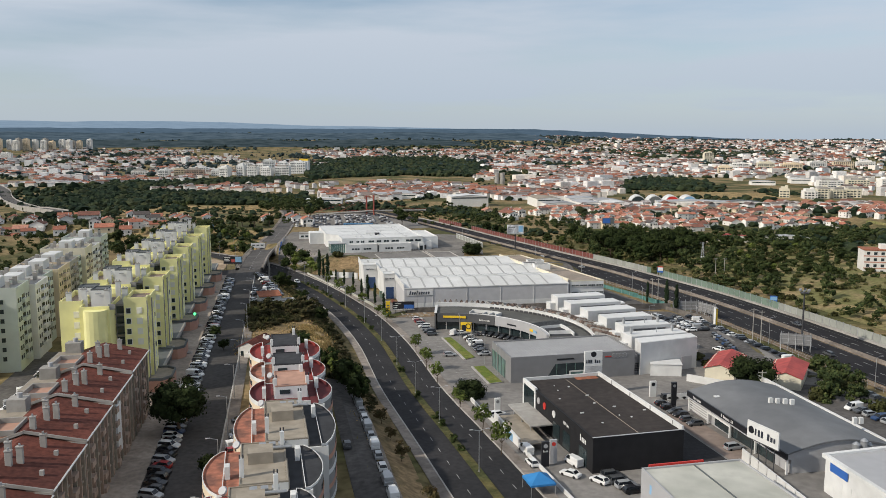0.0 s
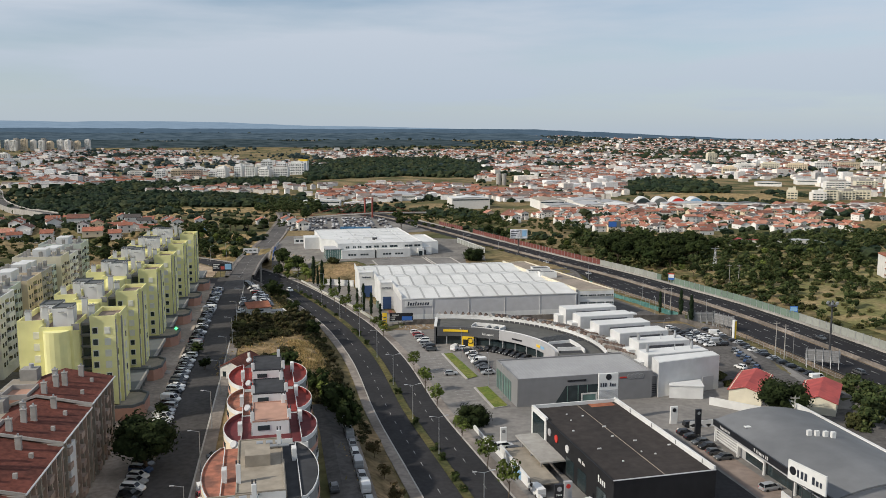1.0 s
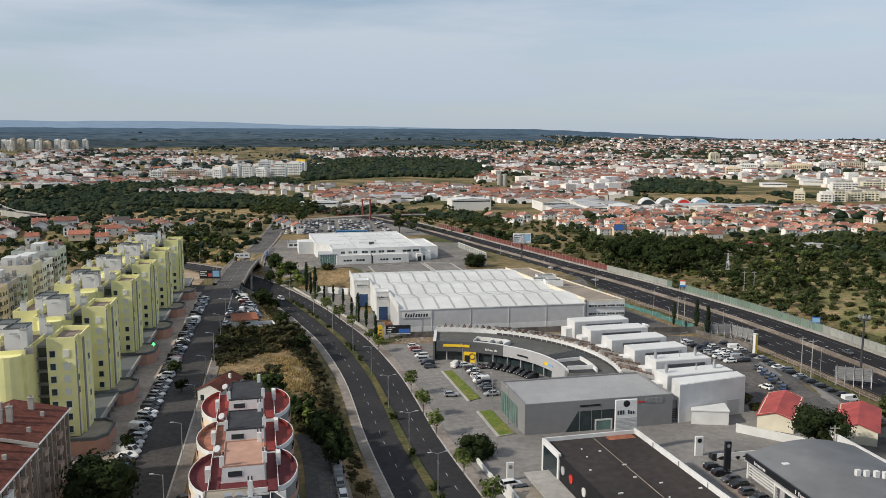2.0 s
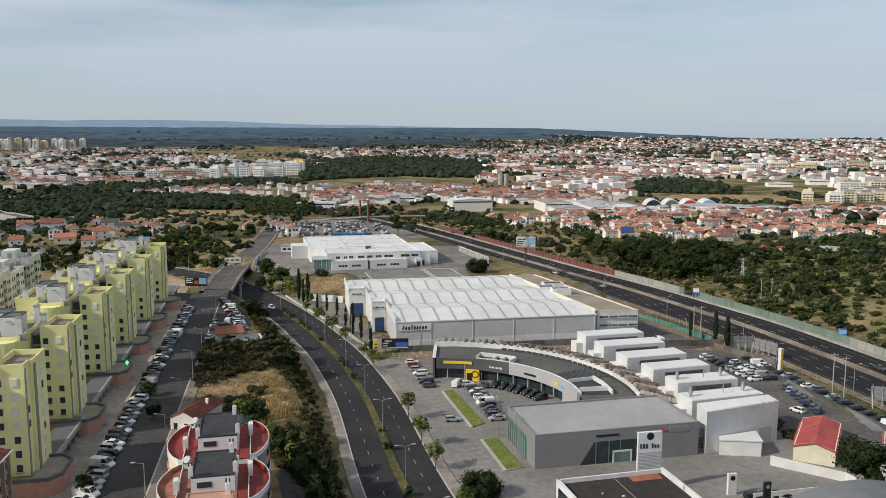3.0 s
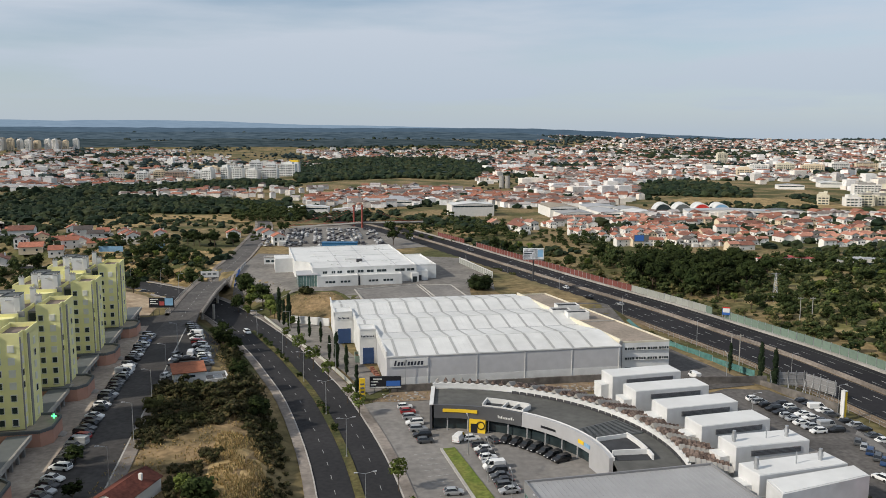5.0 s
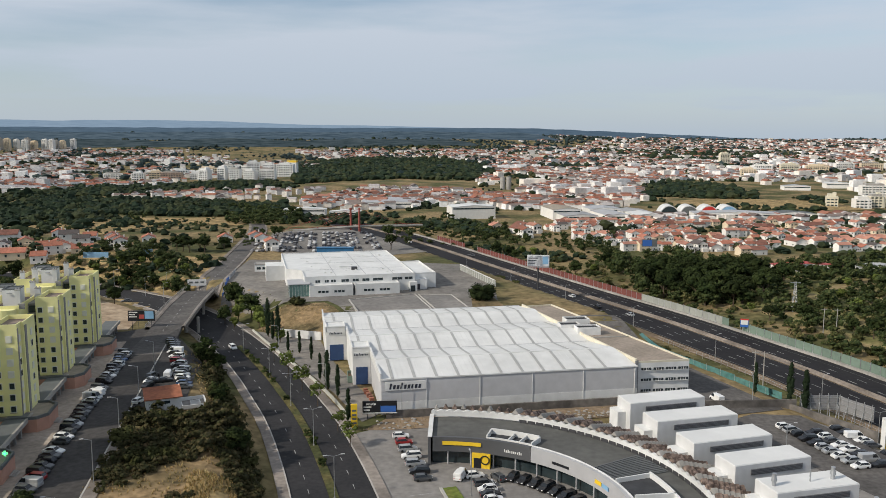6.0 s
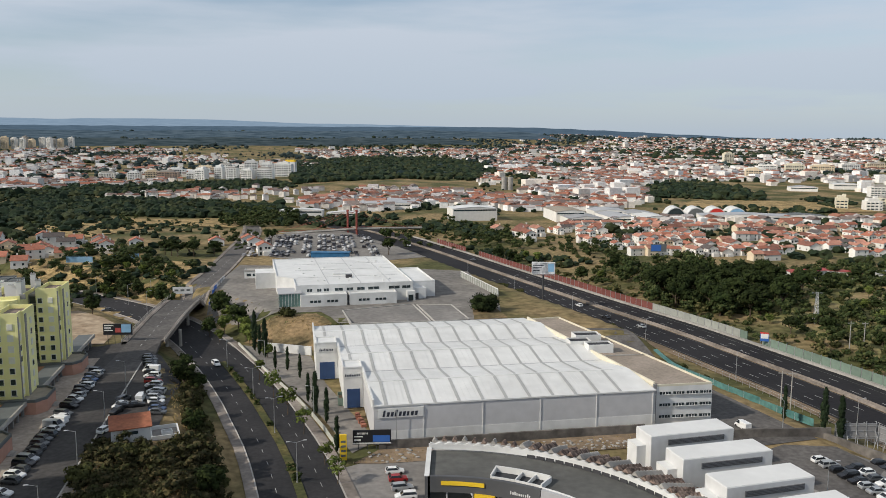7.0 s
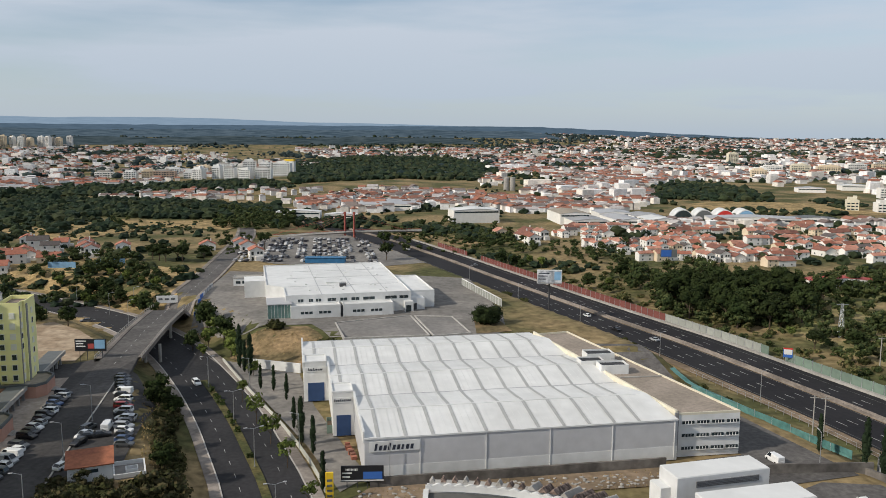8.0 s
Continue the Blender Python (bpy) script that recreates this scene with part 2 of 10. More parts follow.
M["sound_grey"] = mat("grey_noise_panel", (0.30, 0.31, 0.28), 0.85, 0.5, 0.1, per=0.1)
M["sound_green"] = mat("green_noise_panel", (0.15, 0.205, 0.165), 0.8, 0.5, 0.1, per=0.12)
M["sound_red"] = mat("rust_noise_panel", (0.165, 0.055, 0.045), 0.85, 0.5, 0.12, per=0.15)
M["teal"] = mat("teal_mesh", (0.06, 0.165, 0.155), 0.85, 0.5, 0.3, big=0.2, second=(0.09, 0.20, 0.185))
M["yellow_sign"] = mat("yellow_sign", (0.78, 0.52, 0.03), 0.5, 0.4, 0.04)
M["red_sign"] = mat("red_sign", (0.55, 0.04, 0.03), 0.5, 0.4, 0.04)
M["blue_sign"] = mat("blue_sign", (0.04, 0.13, 0.42), 0.5, 0.4, 0.05)
M["sky_sign"] = mat("pale_blue_sign", (0.23, 0.42, 0.62), 0.5, 0.3, 0.15)
M["black_sign"] = mat("black_sign", (0.015, 0.016, 0.02), 0.45, 0.4, 0.1)
M["grey_sign"] = mat("sign_grey_print", (0.25, 0.27, 0.30), 0.5, 0.3, 0.3, big=0.3, second=(0.55, 0.56, 0.58))
M["ink"] = mat("dark_lettering", (0.03, 0.035, 0.05), 0.6, 0.5, 0.05)
M["blue_tarp"] = mat("blue_awning", (0.03, 0.20, 0.48), 0.7, 0.5, 0.1)
M["blue_shed"] = mat("blue_sheet_metal", (0.03, 0.14, 0.28), 0.6, 0.5, 0.15)
M["gazebo_red"] = mat("red_tin_roof", (0.42, 0.075, 0.065), 0.75, 0.5, 0.15, big=0.2, second=(0.33, 0.06, 0.055))
M["pine_dark"] = mat("dense_pine_foliage", (0.016, 0.024, 0.009), 0.95, 1.5, 0.45, big=0.3, second=(0.026, 0.036, 0.013), spec=0.1)
M["rust_red"] = mat("faded_red_steel", (0.30, 0.075, 0.055), 0.7, 0.5, 0.15)
M["bark"] = mat("bark", (0.09, 0.065, 0.045), 0.95, 2.0, 0.3)
M["pine"] = mat("pine_foliage", (0.018, 0.028, 0.009), 0.95, 0.9, 0.45, big=0.12, second=(0.032, 0.043, 0.014), per=0.3, spec=0.1)
M["dry_leaf"] = mat("rusty_foliage", (0.105, 0.072, 0.036), 0.95, 1.2, 0.4, big=0.3, second=(0.060, 0.055, 0.024), per=0.2, spec=0.1)
M["leaf"] = mat("broad_foliage", (0.115, 0.142, 0.036), 0.95, 1.2, 0.4, big=0.25, second=(0.062, 0.086, 0.022), per=0.25, spec=0.1)
M["olive"] = mat("dull_scrub", (0.056, 0.058, 0.022), 0.95, 1.0, 0.45, big=0.15, second=(0.036, 0.043, 0.016), per=0.3, spec=0.1)
M["hedge"] = mat("clipped_hedge", (0.045, 0.062, 0.020), 0.95, 1.5, 0.4, big=0.4, second=(0.028, 0.042, 0.014), per=0.25, spec=0.1)
M["cypress"] = mat("cypress_foliage", (0.020, 0.032, 0.016), 0.95, 1.5, 0.3, per=0.15, spec=0.1)
M["tyre"] = mat("tyre_rubber", (0.02, 0.02, 0.02), 0.9, 2.0, 0.1)
M["car_glass"] = mat("car_glass", (0.015, 0.018, 0.022), 0.1, 1.0, 0.1, spec=0.6)
M["head_lamp"] = mat("head_lamp_glass", (0.7, 0.7, 0.68), 0.2, 1.0, 0.05)
M["tail_lamp"] = mat("tail_lamp_red", (0.35, 0.02, 0.02), 0.3, 1.0, 0.05)
for cname, c in (("black", (0.012, 0.012, 0.014)), ("grey", (0.09, 0.095, 0.10)), ("silver", (0.40, 0.41, 0.42)), ("white", (0.74, 0.74, 0.73)), ("red", (0.30, 0.02, 0.02)), ("blue", (0.02, 0.05, 0.13))):
    M["car_" + cname] = mat("car_paint_" + cname, c, 0.28, 0.5, 0.04, spec=0.6, metal=0.25 if cname in ("grey", "silver") else 0.0)


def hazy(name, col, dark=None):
    """Distance with its haze painted as a glow of its own, in long uneven patches where dark is given."""
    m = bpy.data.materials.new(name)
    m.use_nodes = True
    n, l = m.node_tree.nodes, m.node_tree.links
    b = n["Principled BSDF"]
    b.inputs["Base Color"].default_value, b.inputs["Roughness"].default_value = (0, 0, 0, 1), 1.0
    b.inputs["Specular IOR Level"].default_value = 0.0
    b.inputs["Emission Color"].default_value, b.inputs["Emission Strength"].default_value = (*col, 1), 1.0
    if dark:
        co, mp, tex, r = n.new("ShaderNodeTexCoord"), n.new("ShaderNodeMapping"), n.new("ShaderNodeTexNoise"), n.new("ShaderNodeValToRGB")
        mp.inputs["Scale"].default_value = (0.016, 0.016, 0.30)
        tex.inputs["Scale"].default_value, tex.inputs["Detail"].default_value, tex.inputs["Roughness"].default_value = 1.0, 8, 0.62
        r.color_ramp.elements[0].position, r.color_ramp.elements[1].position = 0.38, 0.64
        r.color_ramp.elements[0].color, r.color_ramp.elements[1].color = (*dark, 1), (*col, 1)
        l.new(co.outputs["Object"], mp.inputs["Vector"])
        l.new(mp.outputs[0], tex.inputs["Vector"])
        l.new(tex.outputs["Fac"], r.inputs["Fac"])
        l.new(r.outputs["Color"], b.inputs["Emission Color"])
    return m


# backdrop layers: haze is put in as emission colour, paler with distance
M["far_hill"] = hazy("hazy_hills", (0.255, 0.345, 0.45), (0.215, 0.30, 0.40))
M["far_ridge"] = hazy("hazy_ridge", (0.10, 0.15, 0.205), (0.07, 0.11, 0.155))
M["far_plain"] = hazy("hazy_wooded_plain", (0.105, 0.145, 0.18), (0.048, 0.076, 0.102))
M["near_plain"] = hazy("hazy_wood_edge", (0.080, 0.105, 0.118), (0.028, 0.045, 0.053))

M["far_wall"] = island_mat("far_house_walls", [(0.80, 0.78, 0.76), (0.72, 0.67, 0.61), (0.82, 0.81, 0.80), (0.60, 0.58, 0.56), (0.76, 0.70, 0.63), (0.70, 0.68, 0.66), (0.80, 0.78, 0.76)])
M["far_roof"] = island_mat("far_house_roofs", [(0.30, 0.125, 0.085), (0.33, 0.165, 0.12), (0.20, 0.10, 0.075), (0.20, 0.165, 0.15), (0.31, 0.145, 0.10), (0.40, 0.37, 0.36), (0.16, 0.125, 0.115)])
# the blue in these greens paints haze over the distant woods
M["haze_wood"] = island_mat("haze_blue_woods", [(0.022, 0.036, 0.036), (0.028, 0.043, 0.043), (0.034, 0.050, 0.048), (0.024, 0.040, 0.041), (0.042, 0.056, 0.050)], amount=0.3, scale=0.05)
M["far_wood"] = island_mat("far_woods", [(0.015, 0.026, 0.014), (0.020, 0.032, 0.017), (0.030, 0.041, 0.019), (0.017, 0.029, 0.017), (0.038, 0.046, 0.021)], amount=0.35, scale=0.2)


# ---- small builders ----
def link(name, bm, material, parent=None, smooth=False):
    me = bpy.data.meshes.new(name)
    bm.normal_update()
    bm.to_mesh(me)
    bm.free()
    if smooth:
        me.polygons.foreach_set("use_smooth", [True] * len(me.polygons))
    me.materials.append(M[material] if isinstance(material, str) else material)
    ob = new(name, me)
    if parent:
        ob.parent = parent
    return ob


def part(name, bm, material, parent, label="", smooth=False):
    ob = link(name, bm, material, parent, smooth)
    if label:
        ob["label"] = label
    return ob


def thing(name, m, label, category, group=""):
    ob = new(name)
    ob.matrix_basis = m
    return tagged(ob, label, category, group)


def structure(ob, label="", category=""):
    return tagged(ob, label, category, kind="structure")


def add_box(bm, x0, y0, z0, x1, y1, z1, bevel=0.0, m=None):
    x0, x1 = min(x0, x1), max(x0, x1)
    y0, y1 = min(y0, y1), max(y0, y1)
    z0, z1 = min(z0, z1), max(z0, z1)
    v = bmesh.ops.create_cube(bm, size=1.0)["verts"]
    bmesh.ops.transform(bm, matrix=Matrix.Translation(((x0 + x1) / 2, (y0 + y1) / 2, (z0 + z1) / 2)) @ Matrix.Diagonal((x1 - x0, y1 - y0, z1 - z0, 1)), verts=v)
    if bevel:
        e = {e for w in v for e in w.link_edges}
        v = [q for q in bmesh.ops.bevel(bm, geom=list(e), offset=bevel, segments=1, affect="EDGES")["verts"]]
    if m:
        bmesh.ops.transform(bm, matrix=m, verts=v)
    return bm


def box(x0, y0, z0, x1, y1, z1, bevel=0.0):
    return add_box(bmesh.new(), x0, y0, z0, x1, y1, z1, bevel)


def add_tube(bm, p, q, r0, r1=None, n=8):
    p, q = Vector(p), Vector(q)
    r1 = r0 if r1 is None else r1
    turn = (q - p).to_track_quat("Z", "Y").to_matrix().to_4x4()
    v = bmesh.ops.create_cone(bm, cap_ends=True, segments=n, radius1=r0, radius2=max(r1, 0.001), depth=(q - p).length)["verts"]
    bmesh.ops.transform(bm, matrix=Matrix.Translation((p + q) / 2) @ turn, verts=v)
    return bm


def tube(p, q, r0, r1=None, n=8):
    return add_tube(bmesh.new(), p, q, r0, r1, n)


def add_prism(bm, pts, z0, z1):
    """An upright block over the plan outline pts, from z0 to z1."""
    lo = [bm.verts.new((x, y, z0)) for x, y in pts]
    hi = [bm.verts.new((x, y, z1)) for x, y in pts]
    k = len(pts)
    area = sum(pts[i][0] * pts[(i + 1) % k][1] - pts[(i + 1) % k][0] * pts[i][1] for i in range(k))
    f = [bm.faces.new(hi), bm.faces.new(lo[::-1])]
    for i in range(k):
        f.append(bm.faces.new((lo[i], lo[(i + 1) % k], hi[(i + 1) % k], hi[i])))
    if area < 0:
        bmesh.ops.reverse_faces(bm, faces=f)
    return bm


def prism(pts, z0, z1):
    return add_prism(bmesh.new(), pts, z0, z1)


def add_rim(bm, pts, z0, z1, w, closed=True):
    """A low wall of width w, standing inside the outline pts (counter-clockwise)."""
    k = len(pts)
    P = [Vector((x, y)) for x, y in pts]
    inner = []
    for i in range(k):
        a, b, c = P[i - 1], P[i], P[(i + 1) % k]
        d1, d2 = (b - a), (c - b)
        if not closed and i == 0:
            d1 = d2
        if not closed and i == k - 1:
            d2 = d1
        d1, d2 = d1.normalized(), d2.normalized()
        n1, n2 = Vector((-d1.y, d1.x)), Vector((-d2.y, d2.x))
        n = (n1 + n2)
        n = n / max(n.length_squared / 2, 0.25)
        inner.append(b + n * w)
    for i in range(k if closed else k - 1):
        j = (i + 1) % k
        q = [P[i], P[j], inner[j], inner[i]]
        add_prism(bm, [(v.x, v.y) for v in q], z0, z1)
    return bm


def sign_bars(name, shape, size, m, material, parent, extrude=0.02, lean=0.0):
    """A row of plain bars standing in for a trade name: A is a tall mark, x a low one, a blank a gap."""
    bm = bmesh.new()
    w = 0.46 * size
    x = -len(shape) * w / 2
    for k, c in enumerate(shape):
        h = {"A": 0.74, "x": 0.52, " ": 0}[c] * size
        if h:
            add_box(bm, x, -0.36 * size, 0, x + w * (0.66 if k % 3 else 0.52), -0.36 * size + h, extrude)
        x += w
    for v in bm.verts:
        v.co.x += v.co.y * lean
    ob = link(name, bm, material, parent)
    ob["kind"] = "stuff"
    ob.matrix_basis = m
    return ob


def thicken(bm, t):
    bm.normal_update()
    bmesh.ops.solidify(bm, geom=bm.faces[:], thickness=t)


def smooth(a, b, v):
    t = min(1.0, max(0.0, (v - a) / (b - a)))
    return t * t * (3 - 2 * t)


def spline(ctrl, step=4.0):
    """A smooth plan curve through the control points, as evenly spaced points."""
    P = [Vector(c) for c in ctrl]
    P = [P[0] * 2 - P[1]] + P + [P[-1] * 2 - P[-2]]
    out = []
    for i in range(1, len(P) - 2):
        a, b, c, d = P[i - 1:i + 3]
        n = max(2, int((c - b).length / step))
        for k in range(n):
            t = k / n
            out.append(0.5 * ((2 * b) + (c - a) * t + (2 * a - 5 * b + 4 * c - d) * t * t + (3 * b - a - 3 * c + d) * t ** 3))
    return out + [P[-2]]


def normals(c):
    """The unit vectors to the right of a plan curve."""
    out = []
    for i in range(len(c)):
        d = (c[min(i + 1, len(c) - 1)] - c[max(i - 1, 0)]).normalized()
        out.append(Vector((d.y, -d.x)))
    return out


def offset_of(c, x, y):
    """How far the place lies to the right of a plan curve, and how far along it."""
    best = (1e9, 0, 0)
    p = Vector((x, y))
    for i in range(0, len(c) - 1):
        a, b = c[i], c[i + 1]
        d = b - a
        t = min(1.0, max(0.0, (p - a).dot(d) / d.length_squared))
        q = a + d * t
        r = (p - q).length
        if r < best[0]:
            best = (r, 1 if d.x * (p.y - q.y) - d.y * (p.x - q.x) < 0 else -1, i + t)
    return best[0] * best[1], best[2]


# ---- the lie of the land ----
AVENUE = spline([(28, 90), (16, 123), (4.8, 160), (-4.2, 192), (-14.2, 229), (-26.4, 278), (-41, 321.6), (-53.3, 350), (-63.6, 372), (-79.5, 402), (-101, 437), (-128, 470), (-165, 500), (-230, 540), (-330, 580)], 8)
HIGHWAY = spline([(190, 60), (163, 170), (144, 255), (130, 320), (115, 377), (101, 415), (82.5, 462), (59, 512), (17, 606), (-20, 690), (-75, 800), (-190, 980)], 10)
STREET_U = Vector((-0.2117, 0.9773))
STREET_V = Vector((0.9773, 0.2117))
STREET_0 = Vector((-66.3, 218.0))       # on the middle of the left-hand street


def street(u, v):
    p = STREET_0 + STREET_U * u + STREET_V * v
    return p.x, p.y


def land(x, y):
    """Height of the ground."""
    s, _ = offset_of(AVENUE, x, y) if -420 < x < 160 and 0 < y < 760 else (200 if x > 0 else -200, 0)
    south = 2.4 * smooth(238, 160, y)
    north = 7.0 * smooth(412, 434, y + 0.16 * (x + 20)) * smooth(14, 30, s) * smooth(900, 600, y) if s > 0 else 0
    z = south * smooth(-30, -12, s) + north
    if s < 0:
        z += 6.0 * smooth(12, 24, -s) * smooth(900, 560, y)
    if -140 < x < 330 and 0 < y < 1050:
        w, _ = offset_of(HIGHWAY, x, y)
        dip = smooth(-38, -26, w) * smooth(70, 24, w)
        z = z * (1 - smooth(-40, -27, w)) - 3.0 * dip
    r = math.hypot(x, y)
    z += 62 * smooth(1500, 4900, r) * (1.0 if x > -400 else 0.9) + 9 * math.exp(-((x + 90) / 330) ** 2 - ((y - 1500) / 330) ** 2)
    if r > 3200:
        z += 40 * smooth(3200, 4560, r) * smooth(0.36, -0.1, math.atan2(x, y))
    if r > 700:
        z += 3.0 * noise.noise((x / 320, y / 320, 0)) * smooth(700, 1100, r)
    return z


def axis(lo, hi, step, end_lo, end_hi, grow=1.14):
    a = [lo + i * step for i in range(int((hi - lo) / step) + 1)]
    s, v = step, a[-1]
    while v < end_hi:
        s *= grow
        v += s
        a.append(min(v, end_hi))
    s, v, low = step, lo, []
    while v > end_lo:
        s *= grow
        v -= s
        low.append(max(v, end_lo))
    return low[::-1] + a


def make_ground():
    xs, ys = axis(-190, 190, 4, -3600, 3600), axis(-10, 640, 4, -700, 4950)
    v = [(x, y, land(x, y)) for y in ys for x in xs]
    n = len(xs)
    f = [(j * n + i, j * n + i + 1, (j + 1) * n + i + 1, (j + 1) * n + i) for j in range(len(ys) - 1) for i in range(n - 1)]
    me = bpy.data.meshes.new("ground")
    me.from_pydata(v, [], f)
    me.polygons.foreach_set("use_smooth", [True] * len(f))
    me.materials.append(M["ground"])
    return structure(new("ground", me), "dry brown and green ground of a town's edge", "ground")


make_ground()


def ribbon(name, curve, a, b, lift, material, label, category, step_z=None, thick=0.0, kind="structure", parent=None):
    """A strip along a plan curve from a to b metres to its right, lying on the land; with thick it has edges."""
    bm = bmesh.new()
    N = normals(curve)
    rows = []
    for c, n in zip(curve, N):
        mid = c + n * (a + b) / 2
        row = []
        for k in range(4):
            p = c + n * (a + (b - a) * k / 3)
            z = (step_z(p.x, p.y) if step_z else land(p.x, p.y)) + lift
            row.append(p.to_3d() + Vector((0, 0, z)))
        rows.append([bm.verts.new(q) for q in row] + ([bm.verts.new(row[0] - Vector((0, 0, thick))), bm.verts.new(row[3] - Vector((0, 0, thick)))] if thick else []))
    for r, s in zip(rows, rows[1:]):
        for k in range(3):
            bm.faces.new((r[k], r[k + 1], s[k + 1], s[k]))
        if thick:
            bm.faces.new((r[4], r[0], s[0], s[4]))
            bm.faces.new((r[3], r[5], s[5], s[3]))
    bmesh.ops.recalc_face_normals(bm, faces=bm.faces)
    if bm.faces[0].normal.z < 0:
        bmesh.ops.reverse_faces(bm, faces=bm.faces)
    ob = link(name, bm, material, parent)
    return structure(ob, label, category) if not parent else ob


def patch(name, pts, lift, material, label, category, cell=6.0, flat=None, parent=None):
    """A sheet over the plan outline pts, draped on the land."""
    bm = bmesh.new()
    bm.faces.new([bm.verts.new((x, y, 0)) for x, y in pts])
    xs, ys = [p[0] for p in pts], [p[1] for p in pts]
    for lo, hi, d in ((min(xs), max(xs), 0), (min(ys), max(ys), 1)):
        v = lo + cell
        while v < hi and flat is None:
            no = (1, 0, 0) if d == 0 else (0, 1, 0)
            co = (v, 0, 0) if d == 0 else (0, v, 0)
            bmesh.ops.bisect_plane(bm, geom=bm.verts[:] + bm.edges[:] + bm.faces[:], plane_co=co, plane_no=no)
            v += cell
    bm.normal_update()
    for q in bm.verts:
        q.co.z = (land(q.co.x, q.co.y) if flat is None else flat) + lift
    bmesh.ops.recalc_face_normals(bm, faces=bm.faces)
    if bm.faces[:][0].normal.z < 0:
        bmesh.ops.reverse_faces(bm, faces=bm.faces)
    ob = link(name, bm, material, parent)
    return structure(ob, label, category) if not parent else ob


def dashes(curve, off, first, length, gap, width, lift, count, parent, z_of=None):
    """Painted dashes along a curve, each one a piece of its own."""
    N = normals(curve)
    L = [0.0]
    for a, b in zip(curve, curve[1:]):
        L.append(L[-1] + (b - a).length)

    def at(s):
        i = max(0, min(len(curve) - 2, next((k for k in range(len(L) - 1) if L[k + 1] > s), len(L) - 2)))
        t = (s - L[i]) / (L[i + 1] - L[i])
        return curve[i].lerp(curve[i + 1], t) + N[i].lerp(N[i + 1], t) * off, N[i].lerp(N[i + 1], t)
    me = None
    for k in range(count):
        s = first + k * (length + gap)
        if s + length > L[-1]:
            break
        p, n = at(s + length / 2)
        if me is None:
            bm = box(-width / 2, -length / 2, 0, width / 2, length / 2, 0.02)
            ob = link("lane_dash", bm, "line", parent)
            me = ob.data
        else:
            ob = new("lane_dash", me)
            ob.parent = parent
        z = (z_of or land)(p.x, p.y) + lift
        ob.matrix_basis = pose(p.x, p.y, z, 0, 0, math.degrees(math.atan2(n.y, n.x)))


# ---- roads ----
av_part = [c for c in AVENUE]
road_av = ribbon("road_avenue", av_part, -8.6, 8.6, 0.14, "asphalt", "dark asphalt dual carriageway with dashed lanes", "road")
ribbon("pavement_avenue_east", av_part, 8.6, 11.2, 0.30, "paving", "pale stone pavement beside the avenue", "pavement", thick=0.3)
ribbon("pavement_avenue_west", av_part, -11.0, -8.6, 0.30, "paving", "pale stone pavement beside the avenue", "pavement", thick=0.3)
ribbon("kerb_avenue_east", av_part, 8.45, 8.75, 0.36, "kerb", "pale kerb stones along the avenue", "kerb", thick=0.3)
ribbon("kerb_avenue_west", av_part, -8.75, -8.45, 0.36, "kerb", "pale kerb stones along the avenue", "kerb", thick=0.3)
median = [c for c in AVENUE if c.y < 408]
ribbon("median_strip", median, -0.95, 0.95, 0.34, "median", "raised median strip with dry yellow grass", "median", thick=0.3)
for o in (-4.75, 4.75):
    dashes(av_part, o, 20, 2.2, 5.4, 0.13, 0.16, 58, road_av)

road_hw = ribbon("road_highway", HIGHWAY, -17.5, 15.0, 0.16, "asphalt_hw", "wide motorway of fresh dark asphalt", "road")
for o in (-12.6, -9.0, -5.4, 4.6, 8.2):
    dashes(HIGHWAY, o, 30, 4.0, 8.0, 0.20, 0.18, 44, road_hw)
for o in (-16.4, -1.9, 1.9, 12.0):
    ribbon("edge_line", HIGHWAY, o - 0.11, o + 0.11, 0.19, "line_worn", "", "", parent=road_hw)
ribbon("median_highway", HIGHWAY, -1.3, 1.3, 0.24, "dirt", "sandy central reserve of the motorway", "median", thick=0.2)
for o in (-0.9, 0.9):
    ribbon("barrier_highway", HIGHWAY, o - 0.12, o + 0.12, 0.95, "paving", "low concrete crash barrier along the motorway", "barrier", thick=0.8)
ribbon("verge_highway", HIGHWAY, -21.5, -17.5, 0.20, "dirt", "dusty verge beside the motorway", "verge")

# street beside the yellow flats, level with their doors
st = [Vector(street(u, 0)) for u in range(-140, 176, 6)]
road_st = ribbon("road_street", st, -4.2, 4.0, 0.14, "asphalt_street", "grey asphalt street lined with parked cars", "road")
ribbon("parking_strip", st, -9.2, -4.2, 0.13, "asphalt_street", "worn asphalt parking bays beside the street", "parking")
ribbon("pavement_street", st, -26, -9.2, 0.28, "forecourt", "wide brownish paved forecourt of the flats", "pavement", thick=0.3)
ribbon("kerb_street", st, 4.0, 4.35, 0.3, "kerb", "pale kerb along the street", "kerb", thick=0.3)
ribbon("pavement_street_east", [c for c in st if c.y < 300], 4.35, 7.0, 0.26, "paving", "narrow pavement beside the street", "pavement", thick=0.3)
ribbon("parking_area", [Vector(street(u, 0)) for u in range(92, 164, 6)], 4.0, 17.0, 0.12, "asphalt_street", "worn asphalt parking area by the junction", "parking")
ribbon("parking_south", [Vector(street(u, 0)) for u in range(-110, -34, 6)], 4.0, 10.5, 0.12, "asphalt_old", "worn asphalt parking bays", "parking")

# the junction and the bridge over the avenue
BRIDGE = [Vector(p) for p in ((-99.5, 368), (-103.0, 392), (-106.0, 412), (-110.5, 440), (-114.5, 470), (-117.5, 500), (-121.5, 540), (-128, 590), (-137, 650), (-150, 720), (-170, 800))]
